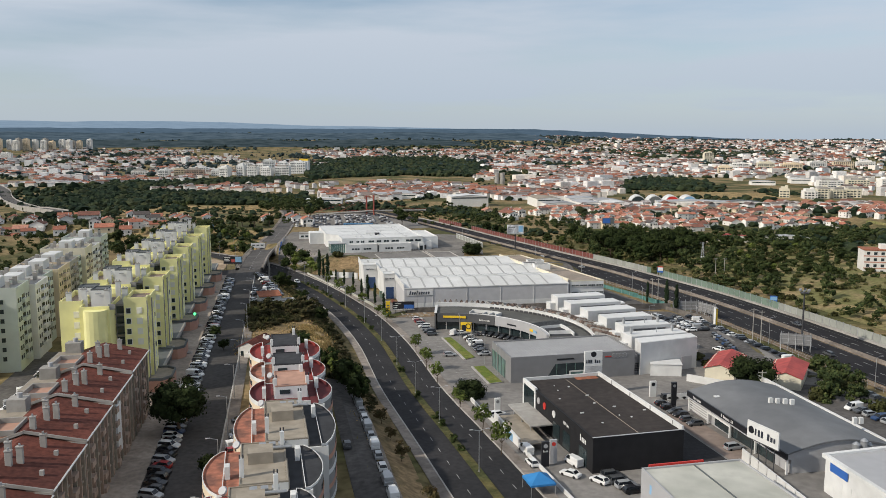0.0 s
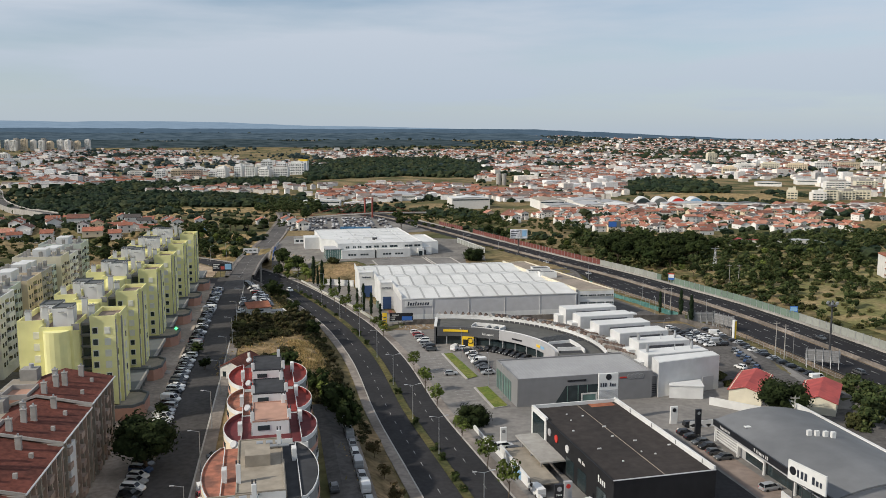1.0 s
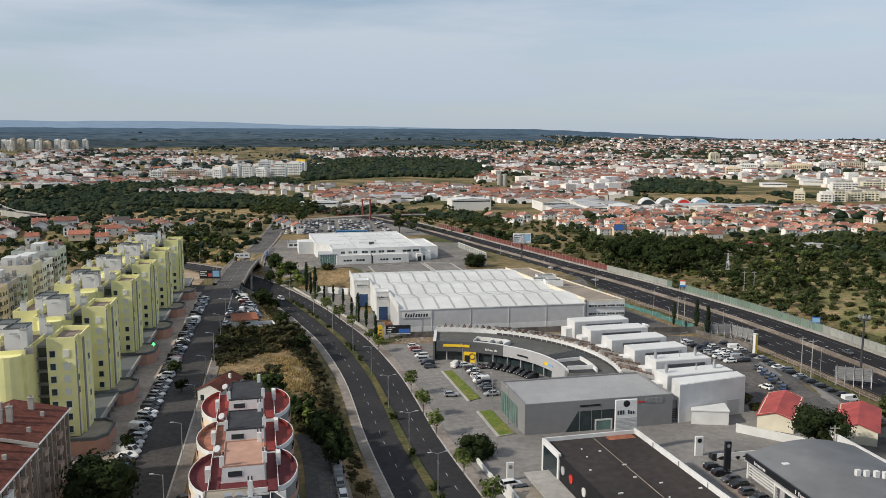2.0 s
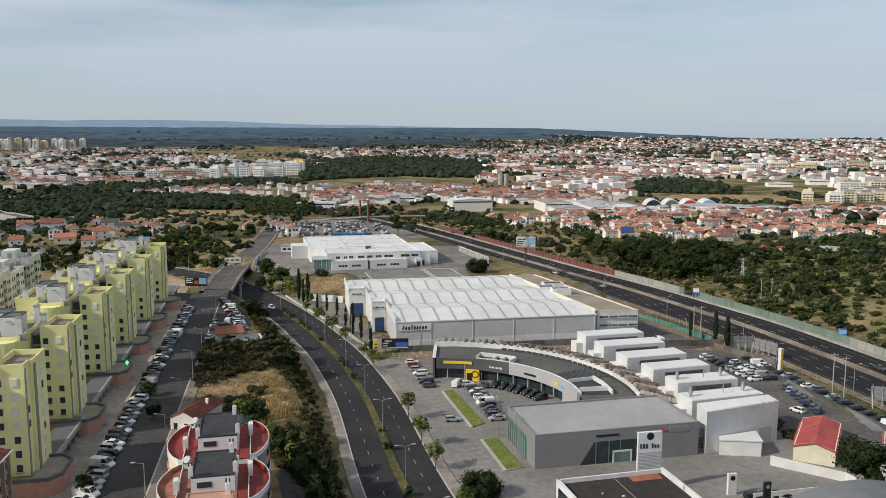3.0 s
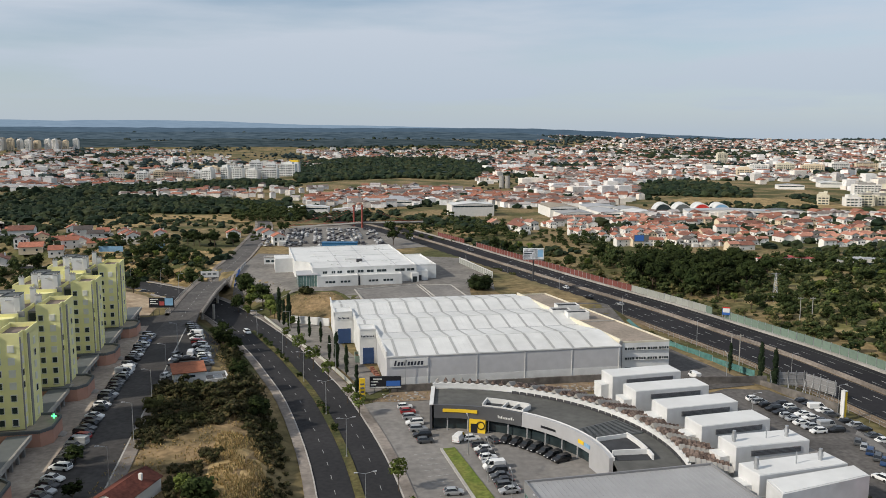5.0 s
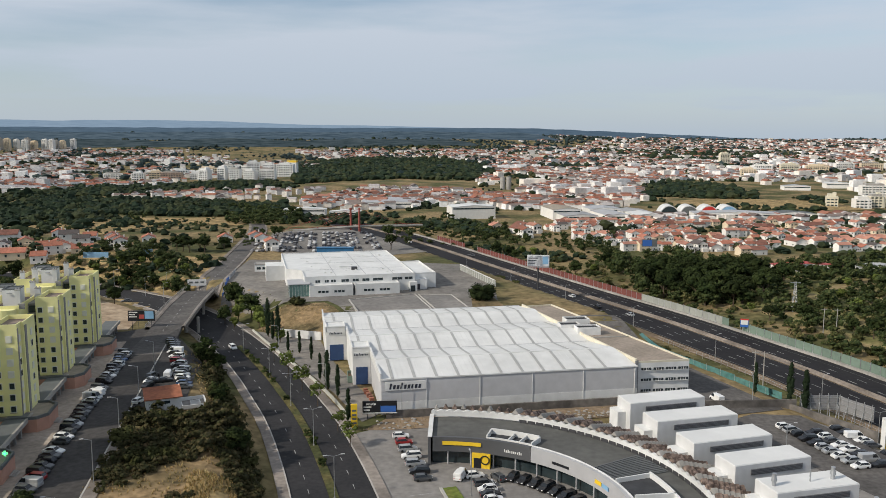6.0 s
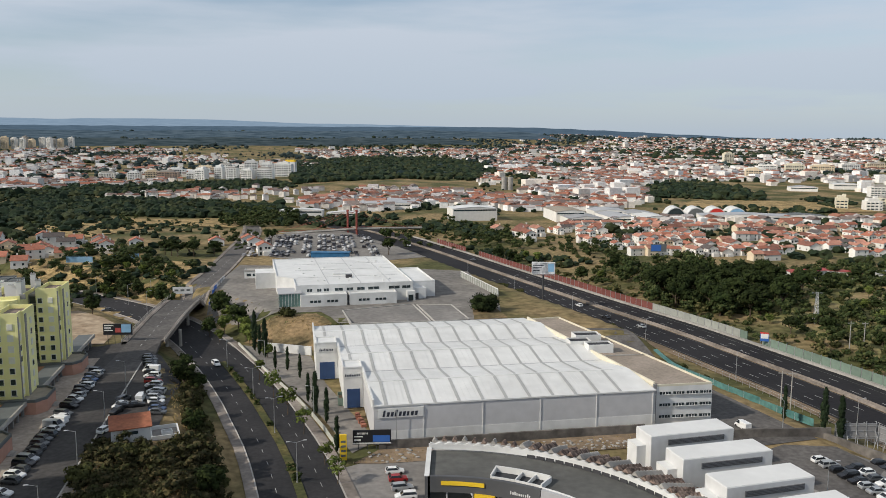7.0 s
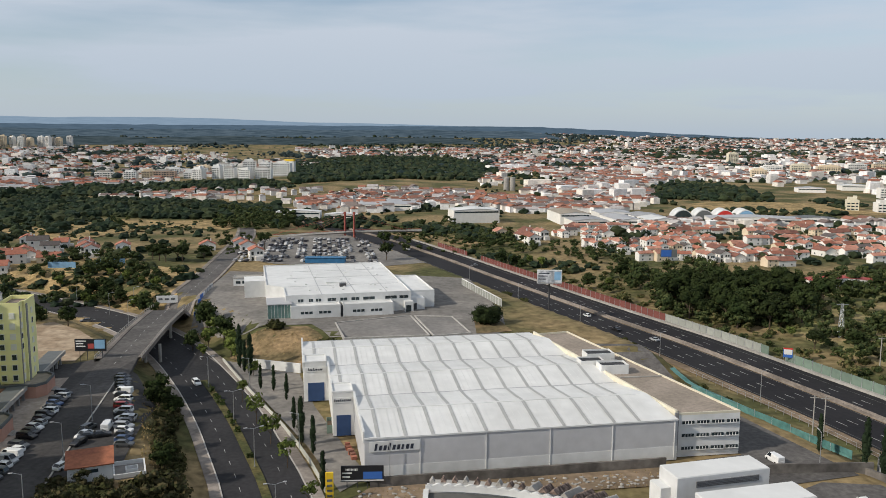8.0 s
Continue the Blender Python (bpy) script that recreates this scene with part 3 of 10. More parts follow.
BRIDGE = spline(BRIDGE, 8)


def deck(x, y):
    return land(x, y) if y > 478 or y < 396 else max(6.6 + 0.5 * math.sin(math.pi * smooth(380, 490, y)), land(x, y))


road_br = ribbon("road_bridge", BRIDGE, -5.6, 5.0, 0.2, "asphalt_old", "worn grey asphalt road crossing a bridge", "road", step_z=deck, thick=1.1)
dashes(BRIDGE, -0.3, 28, 2.4, 4.0, 0.16, 0.22, 30, road_br, deck)
ribbon("pavement_bridge_west", [c for c in BRIDGE if 396 < c.y], -7.6, -5.6, 0.38, "paving", "narrow pavement on the bridge", "pavement", step_z=deck, thick=1.3)
ribbon("pavement_bridge_east", [c for c in BRIDGE if 396 < c.y], 5.0, 6.2, 0.38, "paving", "narrow pavement on the bridge", "pavement", step_z=deck, thick=1.3)
patch("road_junction", [street(150, -4), street(150, 17), (-98, 398), (-112, 404), (-118, 398), (-150, 391), (-152, 384), (-118, 388)], 0.17, "asphalt_street", "worn asphalt of a street junction", "road")
ribbon("road_crossing", spline([(-112, 394), (-135, 389), (-170, 384), (-230, 372)], 6), -3.5, 3.5, 0.15, "asphalt_old", "worn asphalt side road", "road")
patch("sandy_lot", [(-118, 401), (-150, 397), (-178, 402), (-172, 430), (-150, 452), (-135, 440), (-122, 425)], 0.18, "sand", "bare sandy lot with trodden paths", "ground")


def parapet(name, curve, o, z0, h, post, label):
    """A railing on a curve: rail, plinth and upright posts."""
    N = normals(curve)
    t = thing(name, Matrix(), label, "railing", "bridge railings")
    bm = bmesh.new()
    for i, (c, n) in enumerate(zip(curve[:-1], N[:-1])):
        p, q = c + n * o, curve[i + 1] + N[i + 1] * o
        a, b = z0(p.x, p.y), z0(q.x, q.y)
        add_tube(bm, (p.x, p.y, a + h), (q.x, q.y, b + h), 0.10, n=6)
        add_tube(bm, (p.x, p.y, a + 0.45), (q.x, q.y, b + 0.45), 0.10, n=6)
    part("rail", bm, "concrete", t)
    me = None
    for i in range(len(curve) - 1):
        for k in range(post):
            c = curve[i].lerp(curve[i + 1], k / post) + N[i] * o
            if me is None:
                ob = part("post", box(-0.09, -0.09, 0.2, 0.09, 0.09, h + 0.05), "concrete", t)
                me = ob.data
            else:
                ob = new("post", me)
                ob.parent = t
            ob.matrix_basis = pose(c.x, c.y, z0(c.x, c.y))
    return t


bridge_mid = [c for c in BRIDGE if 398 < c.y < 486]
parapet("bridge_railing", bridge_mid, 6.1, deck, 1.25, 4, "pale concrete railing along the bridge edge")
parapet("bridge_railing", bridge_mid, -7.4, deck, 1.25, 4, "pale concrete railing along the bridge edge")
piers = thing("bridge_piers", Matrix(), "concrete piers holding the bridge over the avenue", "bridge pier")
for y, x in ((421, -104.5), (453, -112.5)):
    for o in (-4.5, 0, 4.5):
        part("pier", tube((x + o, y + 0.2 * o, -2), (x + o, y + 0.2 * o, 6.2), 0.55, n=10), "concrete", piers)

# side street in front of the pink flats and its dusty strip
SIDE = spline([(-4, 100), (-14, 140), (-21.5, 172), (-28.5, 202), (-33, 216)], 6)
ribbon("road_side", SIDE, -4.5, 3.2, 0.13, "asphalt_old", "worn asphalt side street with parked cars", "road")
ribbon("pavement_side", SIDE, 3.2, 4.3, 0.26, "paving", "narrow pavement beside the side street", "pavement", thick=0.3)
ribbon("dirt_strip", SIDE, 4.3, 10.0, 0.30, "plot", "reddish bare earth strip with small trees", "ground")
patch("straw_meadow", [(-56, 278), (-44, 276), (-36, 236), (-36, 228), (-44, 226), (-50, 248)], 0.12, "straw", "sun-dried yellow grass on a vacant plot", "grass", cell=4)
patch("vacant_plot", [(-70, 240), (-56, 236), (-40, 222), (-36, 232), (-42, 262), (-54, 296), (-70, 318), (-78, 300)], 0.06, "plot", "brown earth of a vacant plot", "ground", cell=4)

# forecourts of the showrooms
EAST = [c + n * 11.2 for c, n in zip(AVENUE, normals(AVENUE))]
edge = [(c.x, c.y) for c in EAST if 100 < c.y < 322]
patch("lot_showrooms", edge + [(-14, 328), (-2, 330), (40, 320), (62, 322), (86, 330), (97, 325), (104, 296), (112, 262), (122, 214), (134, 160), (150, 100)], 0.10, "lot", "pale grey paved forecourt of car showrooms", "forecourt")
# asphalt lane whose dark tone also paints the black showroom's shadow
patch("shadow_lane_showrooms", [(49.6, 158.0), (60.2, 160.4), (52.6, 198.0), (43.0, 195.6)], 0.14, "asphalt", "asphalt lane darkened for the shadow between two showrooms", "road")
patch("walk_showroom", [(60.4, 160.5), (66.6, 161.0), (59.0, 203.5), (53.2, 202.0)], 0.18, "terrace", "brownish paved walk beside the showroom", "pavement")
patch("lot_dusty", [(64, 326), (76, 334), (88, 333), (96, 312), (106, 275), (112, 250), (100, 232), (90, 250), (84, 282), (74, 306)], 0.16, "asphalt_old", "dusty grey car park", "car park")
patch("lot_back", [(77, 258), (85, 280), (99, 233), (116, 228), (133, 160), (148, 102), (101, 102), (99, 165), (94, 205)], 0.13, "asphalt_old", "grey asphalt car park behind the showrooms", "car park")
patch("yard_warehouse", [(-86, 428), (-62, 394), (-38, 350), (-27, 326), (-22, 334), (-30, 352), (-42, 380), (-52, 410)], 0.16, "lot_dirty", "concrete yard beside the white warehouse", "yard")
patch("yard_east", [(52, 345), (64, 349), (40, 424), (56, 424), (74, 372), (86, 338), (70, 333), (52, 333)], 0.14, "asphalt_old", "grey asphalt yard behind the warehouse office", "yard")
patch("lot_north", [(-112, 500), (-104, 462), (-88, 450), (-78, 444), (-55, 448), (-46, 433), (-8, 433), (6, 433), (14, 440), (14, 470), (2, 545), (-40, 556), (-116, 560)], 0.14, "lot_dirty", "pale worn asphalt around the low white hall", "car park")
INNER = [[(-46.7, 449.7), (-20.6, 462.6), (-12.4, 432.5), (-40.4, 427.5)], [(-19.0, 462.2), (-5.1, 461.5), (1.6, 436.3), (-10.8, 432.0)]]
for pts in INNER:
    patch("lot_inner", pts, 0.24, "lot", "grey gravelled lot with concrete edging", "car park")
    for (ax, ay), (bx, by) in zip(pts, pts[1:] + pts[:1]):
        d = Vector((bx - ax, by - ay)).normalized() * 0.25
        z = max(land(ax, ay), land(bx, by))
        structure(link("lot_kerb", prism([(ax + d.y, ay - d.x), (bx + d.y, by - d.x), (bx - d.y, by + d.x), (ax - d.y, ay + d.x)], z - 0.6, z + 0.5), "kerb"), "pale concrete edging of the lot", "kerb")
patch("lot_bed", [(3.0, 461), (12, 458), (16, 440), (3.5, 436)], 0.24, "plot", "brown planting bed round a tree", "ground")
patch("car_park_far", [(-118, 600), (-100, 585), (-40, 580), (-8, 600), (-34, 665), (-70, 730), (-110, 760), (-135, 700)], 0.15, "lot_dirty", "large car park full of vehicles", "car park")
patch("straw_hill", [(-350, 769), (-337, 829), (-306, 867), (-252, 856), (-208, 875), (-180, 843), (-180, 777), (-231, 798), (-244, 742), (-251, 672), (-289, 703), (-300, 690)], 0.5, "straw", "dry straw-coloured hillside", "grass", cell=14)
patch("straw_field", [(230, 960), (420, 960), (430, 1080), (300, 1100), (250, 1060)], 0.5, "straw", "dry straw-coloured field", "grass", cell=20)
patch("straw_slope", [(-79, 427), (-54, 414.5), (-47, 431), (-56, 445), (-76, 441)], 0.15, "plot", "dry grass slope above the yard wall", "grass", cell=4)
patch("scrub_bank", [(112, 505), (128, 470), (146, 410), (160, 340), (176, 270), (186, 225), (270, 250), (340, 470), (330, 660), (230, 606), (150, 572), (116, 545)], 0.12, "scrub_ground", "olive and straw-coloured scrub bank", "grass", cell=8)
patch("straw_edge", [(-175, 470), (-140, 462), (-124, 470), (-122, 500), (-132, 560), (-200, 600), (-240, 580), (-210, 540), (-160, 520)], 0.1, "straw", "dry grass beside the lower road", "grass", cell=8)
patch("lawn_strip", [(-5.6, 286), (-2.6, 287), (5.6, 260), (2.3, 257.4)], 0.28, "lawn", "green lawn strip with pale edging", "lawn")
patch("lawn_bed", [(4.6, 248.6), (8.2, 250), (13.2, 232.2), (9.3, 231)], 0.28, "lawn", "green lawn bed beside the showroom", "lawn")
for pts in (((-6.1, 286), (-5.5, 286.1), (2.5, 257), (1.9, 256.8)), ((4.1, 248.6), (4.7, 248.8), (9.4, 230.6), (8.8, 230.4)), ((13.1, 232.3), (13.6, 232.5), (9.3, 230.3), (8.8, 230.4))):
    structure(link("lawn_kerb", prism(pts, land(*pts[0]) - 0.2, land(*pts[0]) + 0.42), "kerb"), "pale concrete edging of the lawn", "kerb")
for k in range(9):
    for x, y, a in ((-6.5 + 0.9 * k, 284 - 3.05 * k, 17), (4.0 + 0.72 * k, 246.5 - 2.6 * k, 17)):
        ob = link("bay_line", box(-5.0, -0.07, 0, 0, 0.07, 0.02), "line")
        ob.matrix_world = pose(x - 0.6, y, land(x, y) + 0.115, 0, 0, a)
        structure(ob, "white painted parking bay line", "marking")

RAMP = spline([(-680, 1180), (-639, 1120), (-586, 1038), (-516, 917), (-459, 834), (-401, 758), (-343, 693)], 20)
ribbon("road_ramp", RAMP, -6, 6, 4.0, "asphalt_old", "curving raised road with pale parapets", "road", thick=5)
for o in (-6.2, 6.2):
    ribbon("parapet_ramp", RAMP, o - 0.3, o + 0.3, 5.2, "concrete", "pale parapet of a raised road", "parapet", thick=5)

# the avenue and the street go on south of the showrooms
south = spline([(28.6, 88), (44, 40), (66, -20), (100, -110), (150, -240)], 12)
ribbon("road_avenue_south", south, -8.6, 8.6, 0.14, "asphalt", "dark asphalt dual carriageway", "road")
ribbon("median_south", south, -0.95, 0.95, 0.34, "median", "raised median strip with dry yellow grass", "median", thick=0.3)
for a, b in ((-11.0, -8.6), (8.6, 11.2)):
    ribbon("pavement_south", south, a, b, 0.30, "paving", "pale stone pavement beside the avenue", "pavement", thick=0.3)
ribbon("road_street_south", [Vector(street(u, 0)) for u in range(-420, -139, 12)], -9.2, 4.0, 0.14, "asphalt", "grey asphalt street", "road")


# ---- the white warehouse ----
WH_O, WH_E1, WH_E2 = Vector((-22.9, 336.3)), Vector((0.9883, 0.1526)), Vector((-0.1526, 0.9883))
OFFICE = Matrix(((WH_E1.x, WH_E2.x, 0, WH_O.x), (WH_E1.y, WH_E2.y, 0, WH_O.y), (0, 0, 1, 0), (0, 0, 0, 1)))

WH_O, WH_E1, WH_E2 = Vector((-21.77, 330.94)), Vector((0.9796, 0.2011)), Vector((-0.2011, 0.9796))
WH = Matrix(((WH_E1.x, WH_E2.x, 0, WH_O.x), (WH_E1.y, WH_E2.y, 0, WH_O.y), (0, 0, 1, 0), (0, 0, 0, 1)))


def warehouse():
    t = thing("warehouse", WH, "large white warehouse with vaulted sheet roof and grey skylight strips", "warehouse")
    bays = [(0.0, 28.1, -0.6), (28.1, 56.0, -5.8), (56.0, 84.4, -12.6)]
    eave, rise, slope = 9.9, 1.75, -0.121
    for k, (y0, y1, xa) in enumerate(bays):
        east = lambda y: 70.9 + slope * y
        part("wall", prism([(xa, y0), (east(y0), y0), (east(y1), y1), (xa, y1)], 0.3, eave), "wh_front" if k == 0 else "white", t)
        part("base_course", prism([(xa - 0.06, y0 - 0.06), (east(y0), y0 - 0.06), (east(y0), y0 - 0.01), (xa - 0.06, y0 - 0.01)], 0.3, 3.6), "white", t)
        # shell roof: rises steeply at its south edge, then bends to a long even slope
        prof = [(0.0, 0.0), (0.24, 0.53), (0.45, 0.97), (0.48, 1.0), (0.52, 0.97), (0.75, 0.50), (0.90, 0.22), (1.0, 0.10)]
        bm = bmesh.new()
        rows = []
        for a, h in prof:
            y = y0 + (y1 - y0) * a
            z = eave + 0.12 + rise * h
            rows.append([bm.verts.new(p) for p in ((xa - 0.15, y, z), (east(y), y, z))])
        for r, s in zip(rows, rows[1:]):
            bm.faces.new((r[0], r[1], s[1], s[0]))
        thicken(bm, 0.1)
        part("roof_shell", bm, "white_roof", t, "white corrugated metal sheets")
        # seams of the sheets
        bm = bmesh.new()
        for j in range(2, int((71 - xa) / 1.5)):
            x = xa + 1.5 * j
            if x > east(y1) - 0.6:
                break
            for (a, h), (b, g) in zip(prof, prof[1:]):
                ya, yb = y0 + (y1 - y0) * a, y0 + (y1 - y0) * b
                za, zb = eave + 0.12 + rise * h, eave + 0.12 + rise * g
                v = [bm.verts.new(p) for p in ((x - 0.05, ya, za + 0.05), (x + 0.05, ya, za + 0.05), (x + 0.05, yb, zb + 0.05), (x - 0.05, yb, zb + 0.05))]
                bm.faces.new(v)
        part("roof_seams", bm, "white", t)
        # skylight strips
        j = 0
        x = 2.35 - 5.92 * (k if k < 2 else 2)
        while x < xa + 1.2:
            x += 5.92
        while x < east(y1) - 1.5:
            bm = bmesh.new()
            lift = 0.10
            rr = []
            for a, h in prof:
                y = y0 + (y1 - y0) * a
                z = eave + 0.12 + rise * h + lift
                rr.append([bm.verts.new((x - 0.40, y, z)), bm.verts.new((x + 0.40, y, z))])
            for r, s in zip(rr, rr[1:]):
                bm.faces.new((r[0], r[1], s[1], s[0]))
            part("skylight_strip", bm, "skylight", t, "grey translucent skylight strip")
            x += 5.92
        # end wall under the shell
        bm = bmesh.new()
        lo = bm.verts.new((xa - 0.02, y0, eave))
        pts = [bm.verts.new((xa - 0.02, y0 + (y1 - y0) * a, eave + 0.14 + rise * h)) for a, h in prof] + [bm.verts.new((xa - 0.02, y1, eave))]
        bm.faces.new([lo] + pts)
        part("gable_wall", bm, "white", t)
        # raking parapet on the west end
        bm = bmesh.new()
        add_box(bm, xa - 0.3, y0 + 0.0, eave - 1.0, xa, y1, eave + 1.5)
        add_box(bm, xa - 0.38, y0 + 0.0, eave + 1.5, xa + 0.08, y1, eave + 1.62)
        part("parapet", bm, "white", t)
        # valley gutter
        part("gutter", box(xa, y1 - 0.35, eave + 0.05, east(y1), y1 + 0.12, eave + 0.36), "grey_light", t)
        part("ridge_cap", box(xa, y0 + (y1 - y0) * 0.48 - 0.25, eave + rise + 0.1, east(y1), y0 + (y1 - y0) * 0.48 + 0.25, eave + rise + 0.24), "white", t)
    # front wall joints and downpipes
    for x in (11.4, 26.0, 40.6, 55.2, 70.2):
        part("downpipe", box(x - 0.10, -0.16, 0.6, x + 0.10, -0.02, 9.4), "white", t)
    part("eaves_trim", box(-0.7, -0.22, 9.7, 71.0, 0.0, 10.05), "white", t)
    # loading towers
    for x0, x1, y, h in ((-6.0, -1.0, 29.9 - 1.9, 11.4), (-12.4, -6.4, 57.5 - 1.6, 11.4)):
        tw = part("loading_tower", box(x0, y, 0.3, x1, y + 7.2, h), "white", t)
        part("tower_parapet", add_rim(bmesh.new(), [(x0 - 0.1, y - 0.1), (x1 + 0.1, y - 0.1), (x1 + 0.1, y + 7.3), (x0 - 0.1, y + 7.3)], h, h + 0.35, 0.25), "white", t)
        door = part("roller_door", box(x0 + 0.9, y - 0.10, 0.35, x1 - 0.6, y - 0.01, 5.6), "blue", t, "dark blue roller door")
        sg = part("name_board", box(x0 + 0.4, y - 0.14, h - 2.6, x1 - 0.4, y - 0.02, h - 1.3), "white", t)
        sign_bars("lettering", "AxxAxxxxx", 1.0, pose((x0 + x1) / 2, y - 0.16, h - 1.95, 90, 0, 0), "ink", t, lean=0.2)
    part("name_board", box(0.4, -0.3, 6.9, 11.3, -0.06, 9.2), "white", t, "white board with dark lettering")
    sign_bars("lettering", "AxxAxxxxx", 2.1, pose(5.9, -0.33, 8.0, 90, 0, 0), "ink", t, lean=0.2)
    return t


warehouse()


def office_block():
    """The flat-roofed wing along the warehouse's east side."""
    t = thing("office_block", OFFICE, "three-storey white office wing with flat gravel roof", "office building")
    a, b = Vector((71.6, -0.4)), Vector((57.4, 78.0))
    d = Vector((15.6, 0.4))
    P = [a, a + d, b + Vector((11.5, 2)), b]
    pts = [(p.x, p.y) for p in P]
    part("wall", prism(pts, 0.2, 10.2), "white", t)
    part("roof", prism([(P[0].x + 0.3, P[0].y + 0.3), (P[1].x - 0.3, P[1].y + 0.3), (P[2].x - 0.3, P[2].y - 0.3), (P[3].x + 0.3, P[3].y - 0.3)], 10.2, 10.28), "gravel_roof", t, "brown gravel roof")
    part("parapet", add_rim(bmesh.new(), pts, 10.2, 10.75, 0.3), "cream", t, "cream coping")
    wall = part("fire_wall", prism([(a.x - 0.5, a.y), (a.x + 0.02, a.y), (b.x + 0.02, b.y), (b.x - 0.5, b.y)], 9.4, 11.5), "cream", t, "cream raised fire wall")
    part("end_wall", box(a.x - 0.55, -0.6, 0.2, a.x + 0.35, -0.2, 10.9), "grey_wall", t)
    for row in range(3):
        for k in range(4):
            x = a.x + 1.3 + k * 3.65
            win = part("window", box(x, -0.55, 1.95 + 3.1 * row, x + 2.9, -0.2, 2.6 + 3.1 * row), "glass", t)
            part("sill", box(x - 0.1, -0.70, 1.82 + 3.1 * row, x + 3.0, -0.3, 1.94 + 3.1 * row), "white", win)
            for j in (1, 2, 3):
                part("mullion", box(x + j * 0.72 - 0.06, -0.60, 1.95 + 3.1 * row, x + j * 0.72 + 0.06, -0.53, 2.6 + 3.1 * row), "white", win)
    for x, y, w, l, h in ((64.5, 32.5, 7.6, 4.4, 2.6), (60.6, 38.0, 6.6, 4.6, 2.4), (64.0, 43.5, 8.0, 5.0, 2.8)):
        u = part("roof_plant", add_rim(box(x + 0.4, y + 0.4, 10.3, x + w - 0.4, y + l - 0.4, 10.3 + h * 0.8), [(x, y), (x + w, y), (x + w, y + l), (x, y + l)], 10.3, 10.3 + h, 0.2), "white", t, "white plant enclosure on the roof")
        part("plant_cover", box(x + 0.3, y + 0.3, 10.3 + h * 0.8, x + w - 0.3, y + l - 0.3, 10.3 + h * 0.85), "dark_roof", u)
    for k in range(6):
        part("roof_frame", add_tube(tube((70.5 + 0.2 * k, 42 - k * 1.0, 10.4), (70.5 + 0.2 * k, 42 - k, 12.2), 0.06, n=5), (70.5 + 0.2 * k, 42 - k, 12.2), (73.2 + 0.2 * k, 42 - k, 11.2), 0.06, n=5), "metal", t)
    part("roof_rib", box(68.5, 29, 10.3, 80, 29.4, 10.6), "concrete", t)
    return t


office_block()
yard_wall = thing("yard_wall", Matrix(), "low off-white wall along the warehouse yard", "wall")
yw = [Vector(p) for p in ((-80, 424), (-70, 405), (-60.8, 388), (-46.3, 362), (-36, 341), (-30, 326))]
yw = spline(yw, 8)
for a, b in zip(yw, yw[1:]):
    n = Vector(((b - a).y, -(b - a).x)).normalized() * 0.15
    part("wall_section", prism([(a.x - n.x, a.y - n.y), (b.x - n.x, b.y - n.y), (b.x + n.x, b.y + n.y), (a.x + n.x, a.y + n.y)], -0.3, 1.15), "pale_roof", yard_wall)
back_wall = thing("retaining_wall", Matrix(), "long white retaining wall behind the yard", "wall")
part("wall_section", prism([(-69, 416.6), (-52, 411.4), (-51.8, 411.9), (-69, 417.1)], -0.2, 3.0), "white", back_wall)
fw = thing("boundary_wall", Matrix(), "stained concrete wall in front of the warehouse", "wall")
part("wall_section", prism([(-21, 328.6), (44.5, 341.6), (44.4, 342.2), (-21.1, 329.2)], -0.3, 2.1), "stained", fw)
part("wall_section", prism([(47, 337), (90, 340), (90, 340.6), (47, 337.6)], -1.0, 2.2), "stained", fw)
part("wall_section", prism([(88, 340), (101, 318), (101.6, 318.3), (88.6, 340.4)], -3.0, 1.0), "stained", fw)
patch("bank_front", [(-26, 320), (-20, 320), (40, 331), (46, 336), (44, 341.0), (-21, 328.2)], 0.2, "dirt", "rubbly earth bank under the warehouse wall", "ground")


rb = random.Random(51)
bm = bmesh.new()
for k in range(160):
    f = rb.random()
    x, y = -22 + 64 * f + rb.uniform(-2, 2), 323 + 11 * f + rb.uniform(-2.5, 4)
    r = rb.uniform(0.15, 0.5)
    v = bmesh.ops.create_icosphere(bm, subdivisions=1, radius=r)["verts"]
    for q in v:
        q.co = Vector((x, y, land(x, y) + 0.25)) + Vector((q.co.x * 1.3, q.co.y, q.co.z * 0.7)) * rb.uniform(0.7, 1.3)
tagged(link("rubble", bm, "concrete"), "grey stones and rubble scattered on an earth bank", "rubble", kind="stuff")


